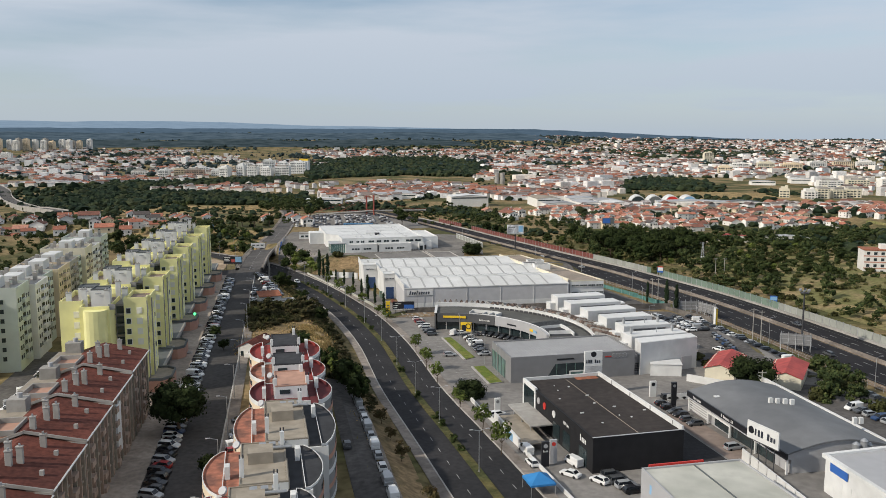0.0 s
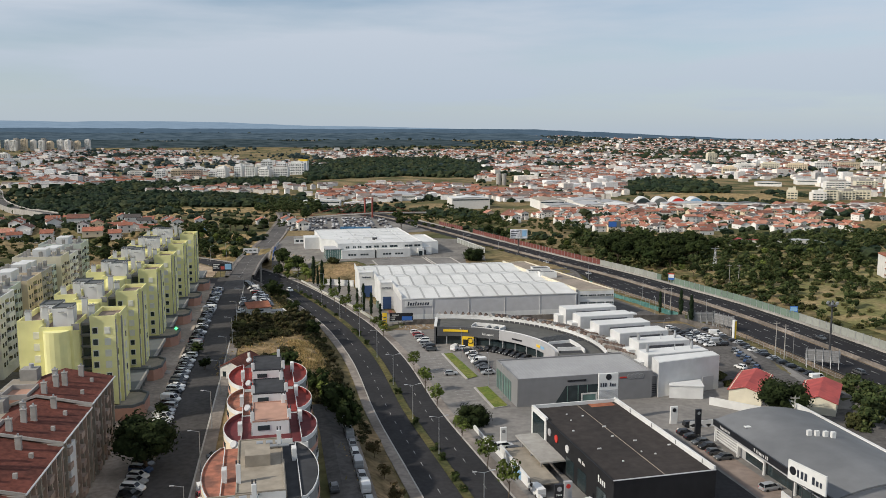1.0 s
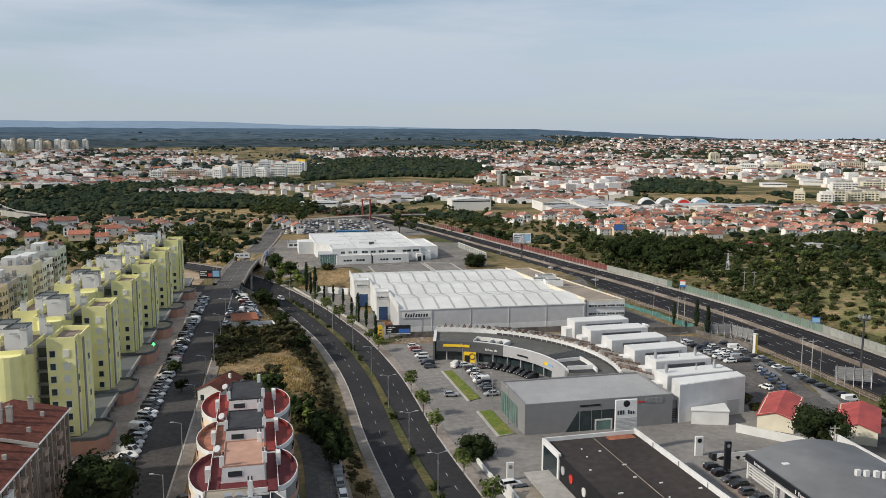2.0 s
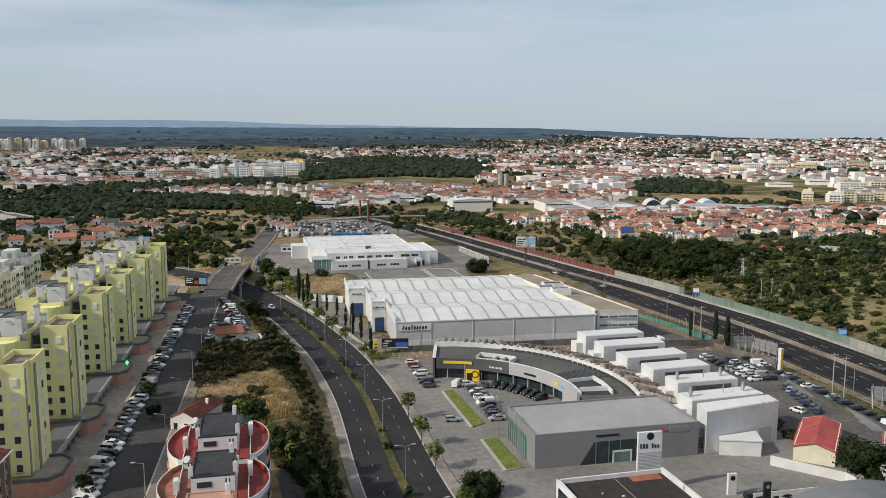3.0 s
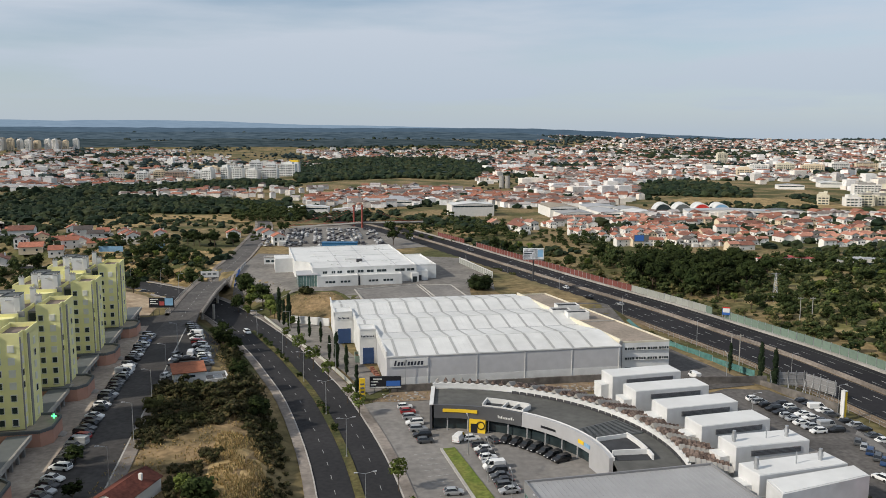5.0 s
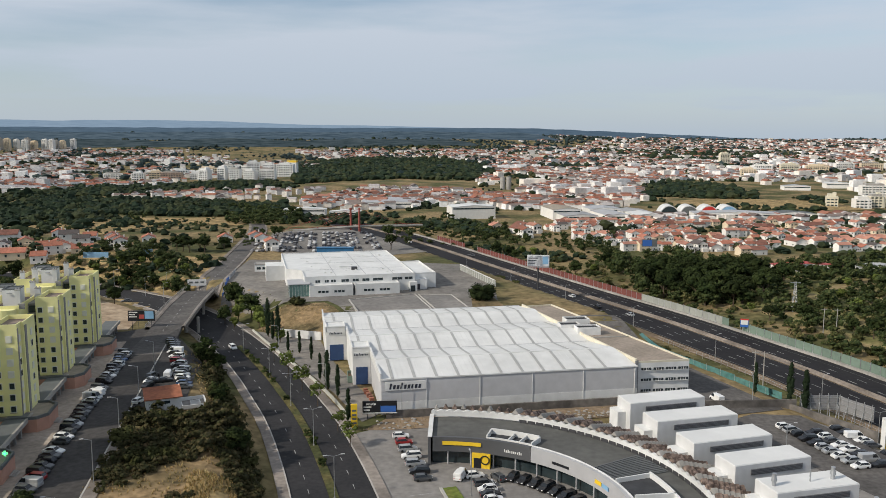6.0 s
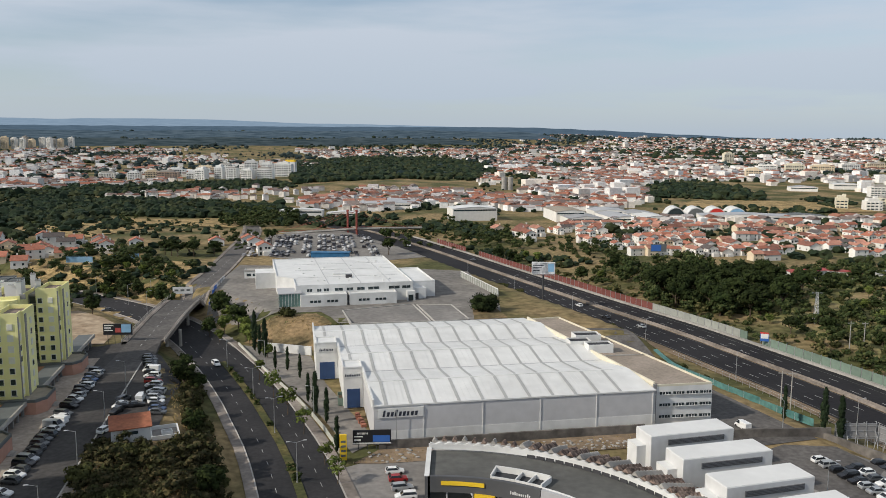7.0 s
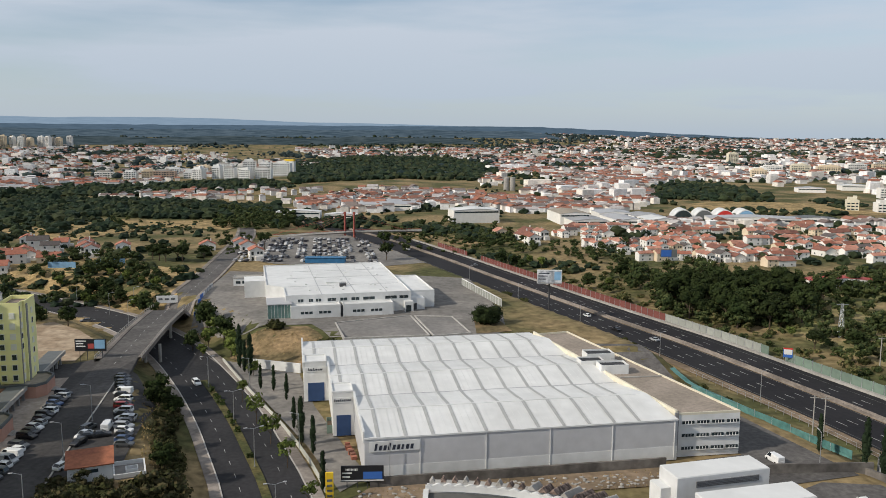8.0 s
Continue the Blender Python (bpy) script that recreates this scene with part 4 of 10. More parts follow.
# ---- the low white hall on its plateau ----
def low_hall():
    g = land(-40, 470)
    t = thing("low_hall", Matrix(), "low white industrial hall with skylights on its flat roof", "industrial hall")
    e1 = Vector((36.8, 9.7)).normalized()
    e2 = Vector((-e1.y, e1.x))
    o = Vector((-64, 455.7))
    m = Matrix(((e1.x, e2.x, 0, o.x), (e1.y, e2.y, 0, o.y), (0, 0, 1, g), (0, 0, 0, 1)))
    t.matrix_basis = m
    main = [(-1.5, 6), (46, 6), (46, 80), (-8, 80), (-8, 30), (-1.5, 24)]
    part("wall", prism(main, -0.4, 7.2), "white", t)
    part("roof", prism([(x + (0.4 if x < 10 else -0.4), y + (0.4 if y < 20 else -0.4 if y > 70 else 0)) for x, y in main], 7.2, 7.32), "white_roof", t)
    part("parapet", add_rim(bmesh.new(), main, 7.2, 7.75, 0.3), "white", t)
    part("side_block", box(46, 10.5, -0.4, 56.3, 46, 6.2), "white", t)
    part("side_roof", add_rim(box(46.3, 10.8, 6.2, 56.0, 45.7, 6.3), [(46, 10.5), (56.3, 10.5), (56.3, 46), (46, 46)], 6.2, 6.9, 0.25), "white_roof", t)
    for x0, x1 in ((0, 18.2), (19.2, 38.1)):
        fb = part("front_block", box(x0, 0, -0.4, x1, 6, 4.4), "white", t)
        part("front_parapet", add_rim(bmesh.new(), [(x0, 0), (x1, 0), (x1, 6), (x0, 6)], 4.4, 4.8, 0.25), "white", t)
        for k in range(7):
            if k == 3:
                continue
            x = x0 + 3.6 + k * 1.55 + (0.5 if k > 3 else 0)
            part("window", box(x, -0.06, 1.7, x + 1.2, 0.05, 2.6), "glass", t)
    part("passage", box(18.25, 1.2, -0.4, 19.15, 6, 4.0), "grey_dark", t)
    part("entrance", box(43.2, 3.5, -0.4, 46.5, 6.02, 4.0), "white", t)
    part("entrance_door", box(43.6, 3.42, -0.1, 45.6, 3.55, 2.6), "glass", t)
    for x, w in ((3, 2), (7, 1.6), (9.6, 2.0), (14, 3.2), (18.8, 2.6), (23, 3.0), (27.5, 4.4), (36, 4.4), (41.5, 3.4)):
        win = part("window", box(x, 5.93, 5.0, x + w, 6.05, 6.1), "glass", t)
        part("mullion", box(x + w / 2 - 0.06, 5.90, 5.0, x + w / 2 + 0.06, 5.95, 6.1), "white", win)
    gl = part("glass_corner", box(-8.2, 2.0, -0.4, 0.4, 14, 5.2), "green_glass", t, "green glazed corner foyer")
    for k in range(8):
        part("glazing_bar", box(-8.2 + k * 1.2, 1.93, -0.4, -8.1 + k * 1.2, 1.99, 5.2), "white", gl)
    part("foyer_roof", box(-8.5, 1.7, 5.2, 0.6, 14.2, 5.5), "grey_light", t)
    part("corner_tower", box(-16.5, 44, -0.4, -8.0, 56, 7.0), "white", t)
    random.seed(4)
    me = None
    for k in range(26):
        x, y = random.uniform(1, 43), random.uniform(10, 76)
        if me is None:
            ob = part("roof_light", box(-0.45, -0.45, 0, 0.45, 0.45, 0.35, 0.06), "white", t)
            me = ob.data
        else:
            ob = new("roof_light", me)
            ob.parent = t
        ob.matrix_basis = pose(x, y, 7.32)
    for x in (12, 25, 37):
        part("roof_joint", box(x - 0.12, 6.4, 7.32, x + 0.12, 79.5, 7.42), "grey_light", t)
    part("side_porch", box(46, 6.5, -0.4, 51.5, 10.5, 4.6), "white", t)
    part("porch_door", box(46.6, 6.4, -0.2, 48.4, 6.52, 2.6), "metal_dark", t)
    for y in (26, 45, 62):
        part("roof_joint", box(0.5, y - 0.1, 7.32, 44.5, y + 0.1, 7.40), "grey_light", t)
    ac = part("roof_plant", box(20.5, 22, 7.3, 23, 24.2, 8.6), "metal_dark", t)
    part("roof_plant", box(16, 30, 7.3, 24, 31.5, 8.0), "white", t)
    return t


low_hall()


# ---- the curved showroom ----
ARC = Vector((-6.0, 263.0))
ARC_G = 0.0


def ring(r0, r1, z0, z1, a0, a1, n=40, z1b=None):
    """A block bent round the showroom's centre, angles from the east, counter-clockwise."""
    bm = bmesh.new()
    rows = []
    for k in range(n + 1):
        a = radians(a0 + (a1 - a0) * k / n)
        c, s = math.cos(a), math.sin(a)
        rows.append([bm.verts.new((ARC.x + r * c, ARC.y + r * s, z)) for r, z in ((r0, z0), (r1, z0), (r1, z1 if z1b is None else z1b), (r0, z1))])
    for p, q in zip(rows, rows[1:]):
        for i in range(4):
            bm.faces.new((p[i], p[(i + 1) % 4], q[(i + 1) % 4], q[i]))
    bm.faces.new(rows[0])
    bm.faces.new(rows[-1][::-1])
    bmesh.ops.recalc_face_normals(bm, faces=bm.faces)
    return bm


def curved_showroom():
    t = thing("curved_showroom", Matrix(), "curved car showroom with dark grey fascia and white colonnade", "car showroom")
    part("roof", ring(36.4, 50.6, 5.6, 6.0, -4, 93), "arc_roof", t, "dark felt roof")
    part("back_wall", ring(49.8, 50.4, 0, 5.7, -4, 93), "white", t)
    part("fascia", ring(35.6, 36.4, 3.3, 6.6, 57, 93, 20), "grey_dark", t, "dark grey fascia panels")
    part("fascia", ring(35.6, 36.4, 3.3, 6.6, 4, 56.8, 24), "grey_light", t, "light grey fascia panels")
    part("glazing", ring(37.2, 37.5, 0.1, 3.5, 20, 93, 24), "glass", t)
    part("inner_wall", ring(35.7, 36.6, 0.0, 3.3, 4, 22, 10), "grey_light", t)
    part("end_wall", box(ARC.x - 2.9, ARC.y + 35.6, 0, ARC.x - 2.3, ARC.y + 50.6, 6.6), "grey_dark", t)
    part("end_coping", box(ARC.x - 3.0, ARC.y + 35.6, 6.6, ARC.x - 2.0, ARC.y + 50.6, 6.75), "white", t)
    part("roof_edge", ring(36.4, 36.75, 5.9, 6.72, 4, 58, 20), "white", t)
    for k in range(9):
        a = 22 + k * 8.2
        p = (ARC.x + 36.2 * math.cos(radians(a)), ARC.y + 36.2 * math.sin(radians(a)))
        part("column", tube((*p, 0), (*p, 3.4), 0.18, n=8), "grey_light", t)
    # roof court with white walls
    for a0, a1, r0, r1, h in ((58, 74, 37.0, 37.3, 6.7), (58, 74, 41.0, 41.3, 7.3), (57.5, 58, 37.0, 41.3, 7.1), (73.7, 74.2, 37.0, 41.3, 7.1), (66, 66.4, 37.0, 41.3, 6.9), (62, 62.4, 37.0, 41.3, 6.9)):
        part("court_wall", ring(r0, r1, 5.9, h, a0, a1, 8), "white", t)
    part("court_floor", ring(37.2, 41.1, 6.0, 6.06, 58, 74, 8), "dark_roof", t)
    part("ribbed_roof", ring(37.2, 49.8, 6.0, 6.25, 22, 33, 8), "slate", t, "dark ribbed metal roof")
    for k in range(12):
        part("roof_rib", ring(37.3, 49.7, 6.25, 6.36, 22.3 + k * 0.9, 22.5 + k * 0.9, 1), "grey_dark", t)
    part("court_wall", ring(37, 45, 5.9, 7.2, 8, 8.5, 2), "white", t)
    part("court_wall", ring(44.6, 45, 5.9, 7.2, 4, 21, 8), "white", t)
    part("court_wall", ring(37, 45, 5.9, 7.0, 20.6, 21, 2), "white", t)
    part("court_floor", ring(37.2, 44.6, 6.0, 6.08, 4, 20.6, 8), "dark_roof", t)
    # white colonnade beam with arched teeth, and the weathered tile fringe behind it
    part("colonnade_beam", ring(50.4, 50.9, 6.3, 7.5, -4, 93, 50), "white", t, "white concrete beam")
    part("colonnade_plinth", ring(50.3, 50.9, 5.4, 5.9, -4, 93, 50), "white", t)
    n = 40
    rnd = random.Random(14)
    for k in range(n):
        a = 91.5 - k * 2.38
        w = 2.38
        # the beam's top edge swings up between the strips
        bm = bmesh.new()
        lo, hi = [], []
        for i in range(7):
            q = radians(a - w / 2 + w * i / 6)
            z = 7.45 + 0.42 * abs(math.cos(math.pi * i / 6)) ** 1.5
            for r, row in ((50.35, lo), (50.95, hi)):
                row.append([bm.verts.new((ARC.x + r * math.cos(q), ARC.y + r * math.sin(q), e)) for e in (7.3, z)])
        for i in range(6):
            for f in ((lo[i][0], lo[i + 1][0], lo[i + 1][1], lo[i][1]), (hi[i][0], hi[i + 1][0], hi[i + 1][1], hi[i][1]), (lo[i][1], lo[i + 1][1], hi[i + 1][1], hi[i][1])):
                bm.faces.new(f)
        bmesh.ops.recalc_face_normals(bm, faces=bm.faces)
        part("colonnade_tooth", bm, "white", t)
        # flat dark boxes paint the shade inside the openings under the beam
        if a < 68:
            part("beam_slot", ring(50.28, 50.42, 6.0, 6.75, a - 0.42 * w, a + 0.42 * w, 2), "metal_dark", t)
        # long stepped tile strips in the east, short leaning ones in the west
        long = 8 if a < 66 else 5 if a < 72 else 2
        bm = bmesh.new()
        pts = []
        lift = rnd.uniform(-0.15, 0.15)
        half = 0.40 if a < 72 else 0.26
        for r, z in [(50.9 + 1.1 * i + d, 8.3 + lift - 0.28 * i) for i in range(long) for d in (0, 1.05)]:
            row = []
            for da, dz in ((-half * w, -0.45), (-0.04 * w, 0.4), (0.04 * w, 0.4), (half * w, -0.45)):
                q = radians(a + da)
                row.append(bm.verts.new((ARC.x + r * math.cos(q), ARC.y + r * math.sin(q), z + dz)))
            pts.append(row)
        for p, q in zip(pts, pts[1:]):
            for i in range(3):
                bm.faces.new((p[i], p[i + 1], q[i + 1], q[i]))
        bm.faces.new(pts[0])
        bmesh.ops.recalc_face_normals(bm, faces=bm.faces)
        thicken(bm, 0.12)
        part("tile_roof", bm, "tile_fringe" if k % 3 else "concrete", t, "weathered brown tile roof")
    part("rear_wall", ring(50.9, 58.2, 0.0, 5.3, -4, 92, 40), "concrete", t)
    # signs on the fascia
    y = ARC.y + 35.45
    part("yellow_board", ring(35.35, 35.55, 4.9, 5.7, 75.5, 89.5, 8), "yellow_sign", t, "yellow sign board")
    part("yellow_portal", ring(35.0, 36.0, 0.1, 3.4, 72.0, 78.6, 4), "yellow_sign", t, "yellow entrance portal")
    part("portal_door", ring(34.95, 35.1, 0.1, 2.4, 75.2, 78.0, 3), "black_sign", t)
    q = radians(73.8)
    em = bmesh.new()
    for k in range(16):
        a0, a1 = 2 * math.pi * k / 16, 2 * math.pi * (k + 1) / 16
        add_tube(em, (0.95 * math.cos(a0), 0, 0.95 * math.sin(a0)), (0.95 * math.cos(a1), 0, 0.95 * math.sin(a1)), 0.13, n=5)
    badge = part("ring_emblem", em, "black_sign", t)
    badge.matrix_basis = pose(ARC.x + 34.9 * math.cos(q), ARC.y + 34.9 * math.sin(q), 2.1, 0, 0, 73.8 - 90)
    for words, a, z, s in (("AxAxxxxxAx", 63.5, 4.7, 0.95),):
        q = radians(a)
        sign_bars("lettering", words, s, pose(ARC.x + 35.5 * math.cos(q), ARC.y + 35.5 * math.sin(q), z, 90, 0, a - 90), "white", t)
    part("black_board", ring(35.4, 35.55, 4.4, 4.9, 41, 48, 4), "black_sign", t)
    part("yellow_board", ring(35.4, 35.55, 4.4, 5.2, 25, 28.5, 3), "yellow_sign", t)
    part("blue_board", ring(35.4, 35.55, 4.4, 5.2, 21, 24.8, 3), "sky_sign", t)
    return t


curved_showroom()


# ---- the white ventilated halls ----
def white_halls():
    corners = [((38.8, 312.0), (58.2, 317.6), 6.6), ((42.2, 299.5), (61.9, 305.0), 6.8), ((46.6, 286.6), (64.9, 292.2), 6.9), ((51.2, 275.0), (68.0, 280.2), 6.6), ((54.6, 263.0), (71.3, 267.4), 6.6), ((54.2, 249.0), (73.4, 255.2), 6.2)]
    first = None
    for k, (a, b, dep) in enumerate(corners):
        a, b = Vector(a), Vector(b)
        d = (b - a)
        n = Vector((-d.y, d.x)).normalized() * dep
        ang = math.degrees(math.atan2(d.y, d.x))
        L = d.length
        g = land(a.x, a.y)
        t = thing("white_hall", pose(a.x, a.y, g, 0, 0, ang), "plain white hall with a long louvred window band", "workshop hall", "white halls in a row")
        h = 10.1 - g
        part("wall", box(0, 0, 0, L, dep, h, 0.08), "hall_wall", t)
        part("roof", box(0.15, 0.15, h, L - 0.15, dep - 0.15, h + 0.08), "white_roof", t)
        band = part("window_band", box(L * 0.20, -0.10, h - 2.2, L * 0.88, -0.01, h - 1.0), "grey_wall", t)
        for j in range(4):
            z = h - 2.1 + 0.28 * j
            part("louvre", box(L * 0.205, -0.17, z, L * 0.875, -0.09, z + 0.12), "grey_dark", band)
        part("side_extension", box(-2.2, 2.0, 0, -0.02, dep - 0.4, h - 2.6), "white", t)
        if k in (4, 5):
            for x in (1.4, L * 0.52, L * 0.8):
                r = 0.55 if x != L * 0.52 else 0.16
                v = part("roof_vent", add_tube(tube((x, dep * 0.45, h), (x, dep * 0.45, h + 2.4), r * 0.7, n=10), (x, dep * 0.45, h + 1.0), (x, dep * 0.45, h + 1.7), r, r * 0.8, 10), "metal", t, "steel ventilation stack")
    a, b = Vector((57.6, 240.6)), Vector((75.2, 249.8))
    t = thing("white_hall", Matrix(), "tall plain white end hall with slanted front", "workshop hall", "white halls in a row")
    g = land(66, 244)
    part("wall", prism([(55.4, 241.2), (74.9, 249.8), (74.2, 254.6), (55.0, 247.6)], g, 10.0), "hall_wall", t)
    part("roof", prism([(55.7, 241.7), (74.5, 250.0), (73.9, 254.2), (55.4, 247.3)], 10.0, 10.1), "white_roof", t)
    part("shutter_door", prism([(69.6, 247.36), (73.2, 248.95), (73.1, 249.1), (69.5, 247.5)], g, 4.2), "grey_light", t)
    t = thing("annex", Matrix(), "small white annex with a flat roof", "annex")
    part("wall", prism([(58.4, 240.6), (67.6, 239.8), (68.4, 246.5), (59.0, 242.6)], g, 3.6), "white", t)
    part("roof", prism([(58.2, 240.4), (67.8, 239.6), (68.6, 246.4), (58.8, 242.6)], 3.6, 3.85), "white_roof", t)


white_halls()


# ---- the grey showroom ----
def grey_showroom():
    a, b, c, d = Vector((15.5, 231.5)), Vector((53.6, 240.8)), Vector((48.7, 260.6)), Vector((10.7, 251.0))
    e1 = (b - a).normalized()
    ang = math.degrees(math.atan2(e1.y, e1.x))
    L, D, H = (b - a).length, (d - a).length, 7.8
    t = thing("grey_showroom", pose(a.x, a.y, 0, 0, 0, ang), "grey clad car showroom with slanted glass front", "car showroom")
    pts = [(0, 0), (L, 0), (L, D), (0, D)]
    part("wall", prism(pts, -0.3, H - 0.5), "grey_wall", t)
    part("parapet", add_rim(bmesh.new(), pts, H - 0.5, H + 0.15, 0.35), "grey_wall", t)
    part("roof", prism([(0.35, 0.35), (L - 0.35, 0.35), (L - 0.35, D - 0.35), (0.35, D - 0.35)], H - 0.5, H - 0.25), "grey_roof", t, "pale grey ribbed roof")
    bm = bmesh.new()
    for k in range(1, 38):
        add_box(bm, k * 1.02, 0.6, H - 0.25, k * 1.02 + 0.10, D - 0.6, H - 0.19)
    part("roof_ribs", bm, "grey_roof", t)
    # slanted glazing in the front and on the west side
    def panel(pl, y, w, material, name, parent=t):
        bm = bmesh.new()
        v0 = [bm.verts.new((x, y, z)) for x, z in pl]
        v1 = [bm.verts.new((x, y + w, z)) for x, z in pl]
        bm.faces.new(v0)
        for i in range(len(pl)):
            bm.faces.new((v0[i], v0[(i + 1) % len(pl)], v1[(i + 1) % len(pl)], v1[i]))
        bmesh.ops.recalc_face_normals(bm, faces=bm.faces)
        return part(name, bm, material, parent)
    gl = panel([(10.5, 0.1), (27.5, 0.1), (27.5, 5.2), (13.8, 5.2)], -0.08, 0.06, "glass", "glazing")
    for x in (14.2, 17.3, 20.0, 23.6, 26.2):
        part("mullion", box(x - 0.09, -0.16, 0.1, x + 0.09, -0.08, 5.2), "green_glass" if x < 21 else "grey_dark", gl)
    part("door_lintel", box(18.2, -0.28, 2.5, 22.8, -0.1, 2.9), "white", t)
    part("door_jamb", box(18.2, -0.28, 0, 18.55, -0.1, 2.5), "white", t)
    part("door_jamb", box(22.45, -0.28, 0, 22.8, -0.1, 2.5), "white", t)
    part("entry_door", box(18.6, -0.2, 0, 22.4, -0.1, 2.5), "green_glass", t)
    west = part("side_glazing", prism([(-0.08, 5.5), (-0.01, 5.5), (-0.01, D - 0.5), (-0.08, D - 0.5)], 0.1, 5.6), "green_glass", t)
    for k in range(9):
        part("mullion", box(-0.16, 6 + k * 1.6, 0.1, -0.08, 6.12 + k * 1.6, 5.6), "grey_dark", west)
    for k in range(4):
        part("ring_emblem", tube((32.4 + 1.15 * k, -0.12, 6.7), (32.4 + 1.15 * k, -0.02, 6.7), 0.75, n=16), "metal", t)
        part("ring_emblem", tube((32.4 + 1.15 * k, -0.14, 6.7), (32.4 + 1.15 * k, -0.03, 6.7), 0.58, n=16), "grey_wall", t)
    part("red_mark", box(29.5, -0.1, 6.3, 31.5, -0.01, 6.7), "red_sign", t)
    part("word_bars", box(14.2, -0.1, 6.3, 19.6, -0.01, 6.75), "black_sign", t)
    low = part("side_wing", box(L, 1.5, -0.3, L + 5.5, D - 5, 5.8), "grey_wall", t)
    for j in range(5):
        part("grille_slat", box(L + 0.8, 1.38, 1.0 + j * 0.55, L + 3.6, 1.49, 1.3 + j * 0.55), "metal_dark", low)
    for k in range(3):
        part("roof_unit", box(L + 0.3, 5 + k * 3, 5.8, L + 1.3, 6.2 + k * 3, 7.2), "metal", low)
    return t


grey_showroom()


def tall_sign(x, y, w, h, z0, ang, panel, name, label, emblem=None, words=None):
    t = thing(name, pose(x, y, z0, 0, 0, ang), label, "sign")
    part("board", box(-w / 2, -0.3, 0.0, w / 2, 0.3, h, 0.04), panel, t)
    part("plinth", box(-w / 2 - 0.1, -0.4, -0.3, w / 2 + 0.1, 0.4, 0.12), "concrete", t)
    if emblem:
        part("emblem", tube((0, -0.34, h - 0.9), (0, -0.29, h - 0.9), min(w * 0.28, 0.8), n=14), emblem, t)
    if words:
        sign_bars("lettering", words[0], words[1], pose(0, -0.35, words[2], 90, 0, 0), words[3], t)
    return t


# ---- the black showroom ----
def black_showroom():
    a, b, c, d = Vector((27.9, 161.2)), Vector((48.0, 166.6)), Vector((37.4, 207.6)), Vector((16.9, 202.2))
    e1 = (b - a).normalized()
    ang = math.degrees(math.atan2(e1.y, e1.x))
    L, D = (b - a).length, (d - a).length
    H, g = 10.2, 1.0
    t = thing("black_showroom", pose(a.x, a.y, 0, 0, 0, ang), "black clad car showroom with dark flat roof", "car showroom")
    pts = [(0, 0), (L, 0), (L, D), (0, D)]
    part("wall", prism(pts, g - 0.5, H - 0.5), "black", t)
    part("roof", prism([(0.3, 0.3), (L - 0.3, 0.3), (L - 0.3, D - 0.3), (0.3, D - 0.3)], H - 0.5, H - 0.3), "black_roof", t, "dark bitumen roof")
    part("roof_seam", box(L * 0.52, 0.4, H - 0.3, L * 0.52 + 0.14, D - 0.4, H - 0.26), "beige_roof", t)
    part("front_parapet", box(-0.05, -0.05, H - 0.5, L + 0.05, 0.25, H + 0.05), "black", t)
    part("front_coping", box(-0.05, -0.1, H + 0.05, L + 0.05, 0.3, H + 0.12), "grey_light", t)
    part("east_parapet", box(L - 0.35, 0.3, H - 0.5, L + 0.05, D, H + 0.75), "white", t, "white parapet wall")
    part("west_parapet", box(-0.1, 0.3, H - 0.5, 0.25, D - 9, H + 0.05), "black", t)
    part("north_parapet", box(0, D - 0.3, H - 0.5, L, D + 0.05, H + 0.5), "white", t)
    corner = part("white_corner", box(-0.25, D - 9, 2.0, 0.3, D + 0.1, H + 0.5), "white", t, "white corner frame")
    part("corner_glass", box(-0.32, D - 8.2, 3.0, -0.24, D - 1.0, H - 0.6), "glass", corner)
    for k in range(4):
        part("joint", box(L - 0.42, 4 + k * 10, H - 0.2, L - 0.35, 4.3 + k * 10, H + 0.72), "grey_wall", t)
    for y0, y1 in ((3, 7), (12, 16), (18, 22)):
        part("display_window", box(-0.08, y0, 2.6, 0.01, y1, 6.4), "glass", t)
    sign_bars("lettering", "Axxx", 1.9, pose(-0.12, 4.6, 8.2, 90, 0, -90), "white", t)
    sign_bars("lettering", "AAA Axx", 1.0, pose(-0.12, 14.0, 8.2, 90, 0, -90), "white", t)
    for y, m in ((21.5, "white"), (27.5, "red_sign"), (31.5, "grey_light")):
        part("emblem", tube((-0.2, y, 8.1), (-0.02, y, 8.1), 0.85, n=14), m, t)
    # rust stain and scraps on the roof
    part("rust_patch", box(L - 7.2, D - 2.6, H - 0.29, L - 1.2, D - 0.4, H - 0.27), "orange_roof", t, "rusty stain")
    random.seed(8)
    for k in range(12):
        x, y = random.uniform(2, L - 2), random.uniform(8, D - 5)
        part("roof_scrap", box(x, y, H - 0.3, x + random.uniform(0.2, 0.9), y + 0.25, H - 0.1), "white", t)
    # canopies towards the avenue
    can = part("canopy", box(-5.6, 22, 5.2, -0.1, D - 4, 5.5), "concrete", t, "grey canopy roof")
    for y in (23, 29, 35):
        part("canopy_post", tube((-5.2, y, g), (-5.2, y, 5.2), 0.14), "metal", can)
    part("lower_canopy", box(-9.5, 15, 3.9, -4.4, D - 8, 4.15), "beige_roof", t)
    wall = part("mural_wall", box(-9.9, 18, g - 0.2, -9.4, D - 6, 4.3), "white", t, "white side wall with faded blue mural")
    part("mural", box(-9.96, 22, 1.9, -9.9, 27, 3.9), "sky_sign", wall)
    return t


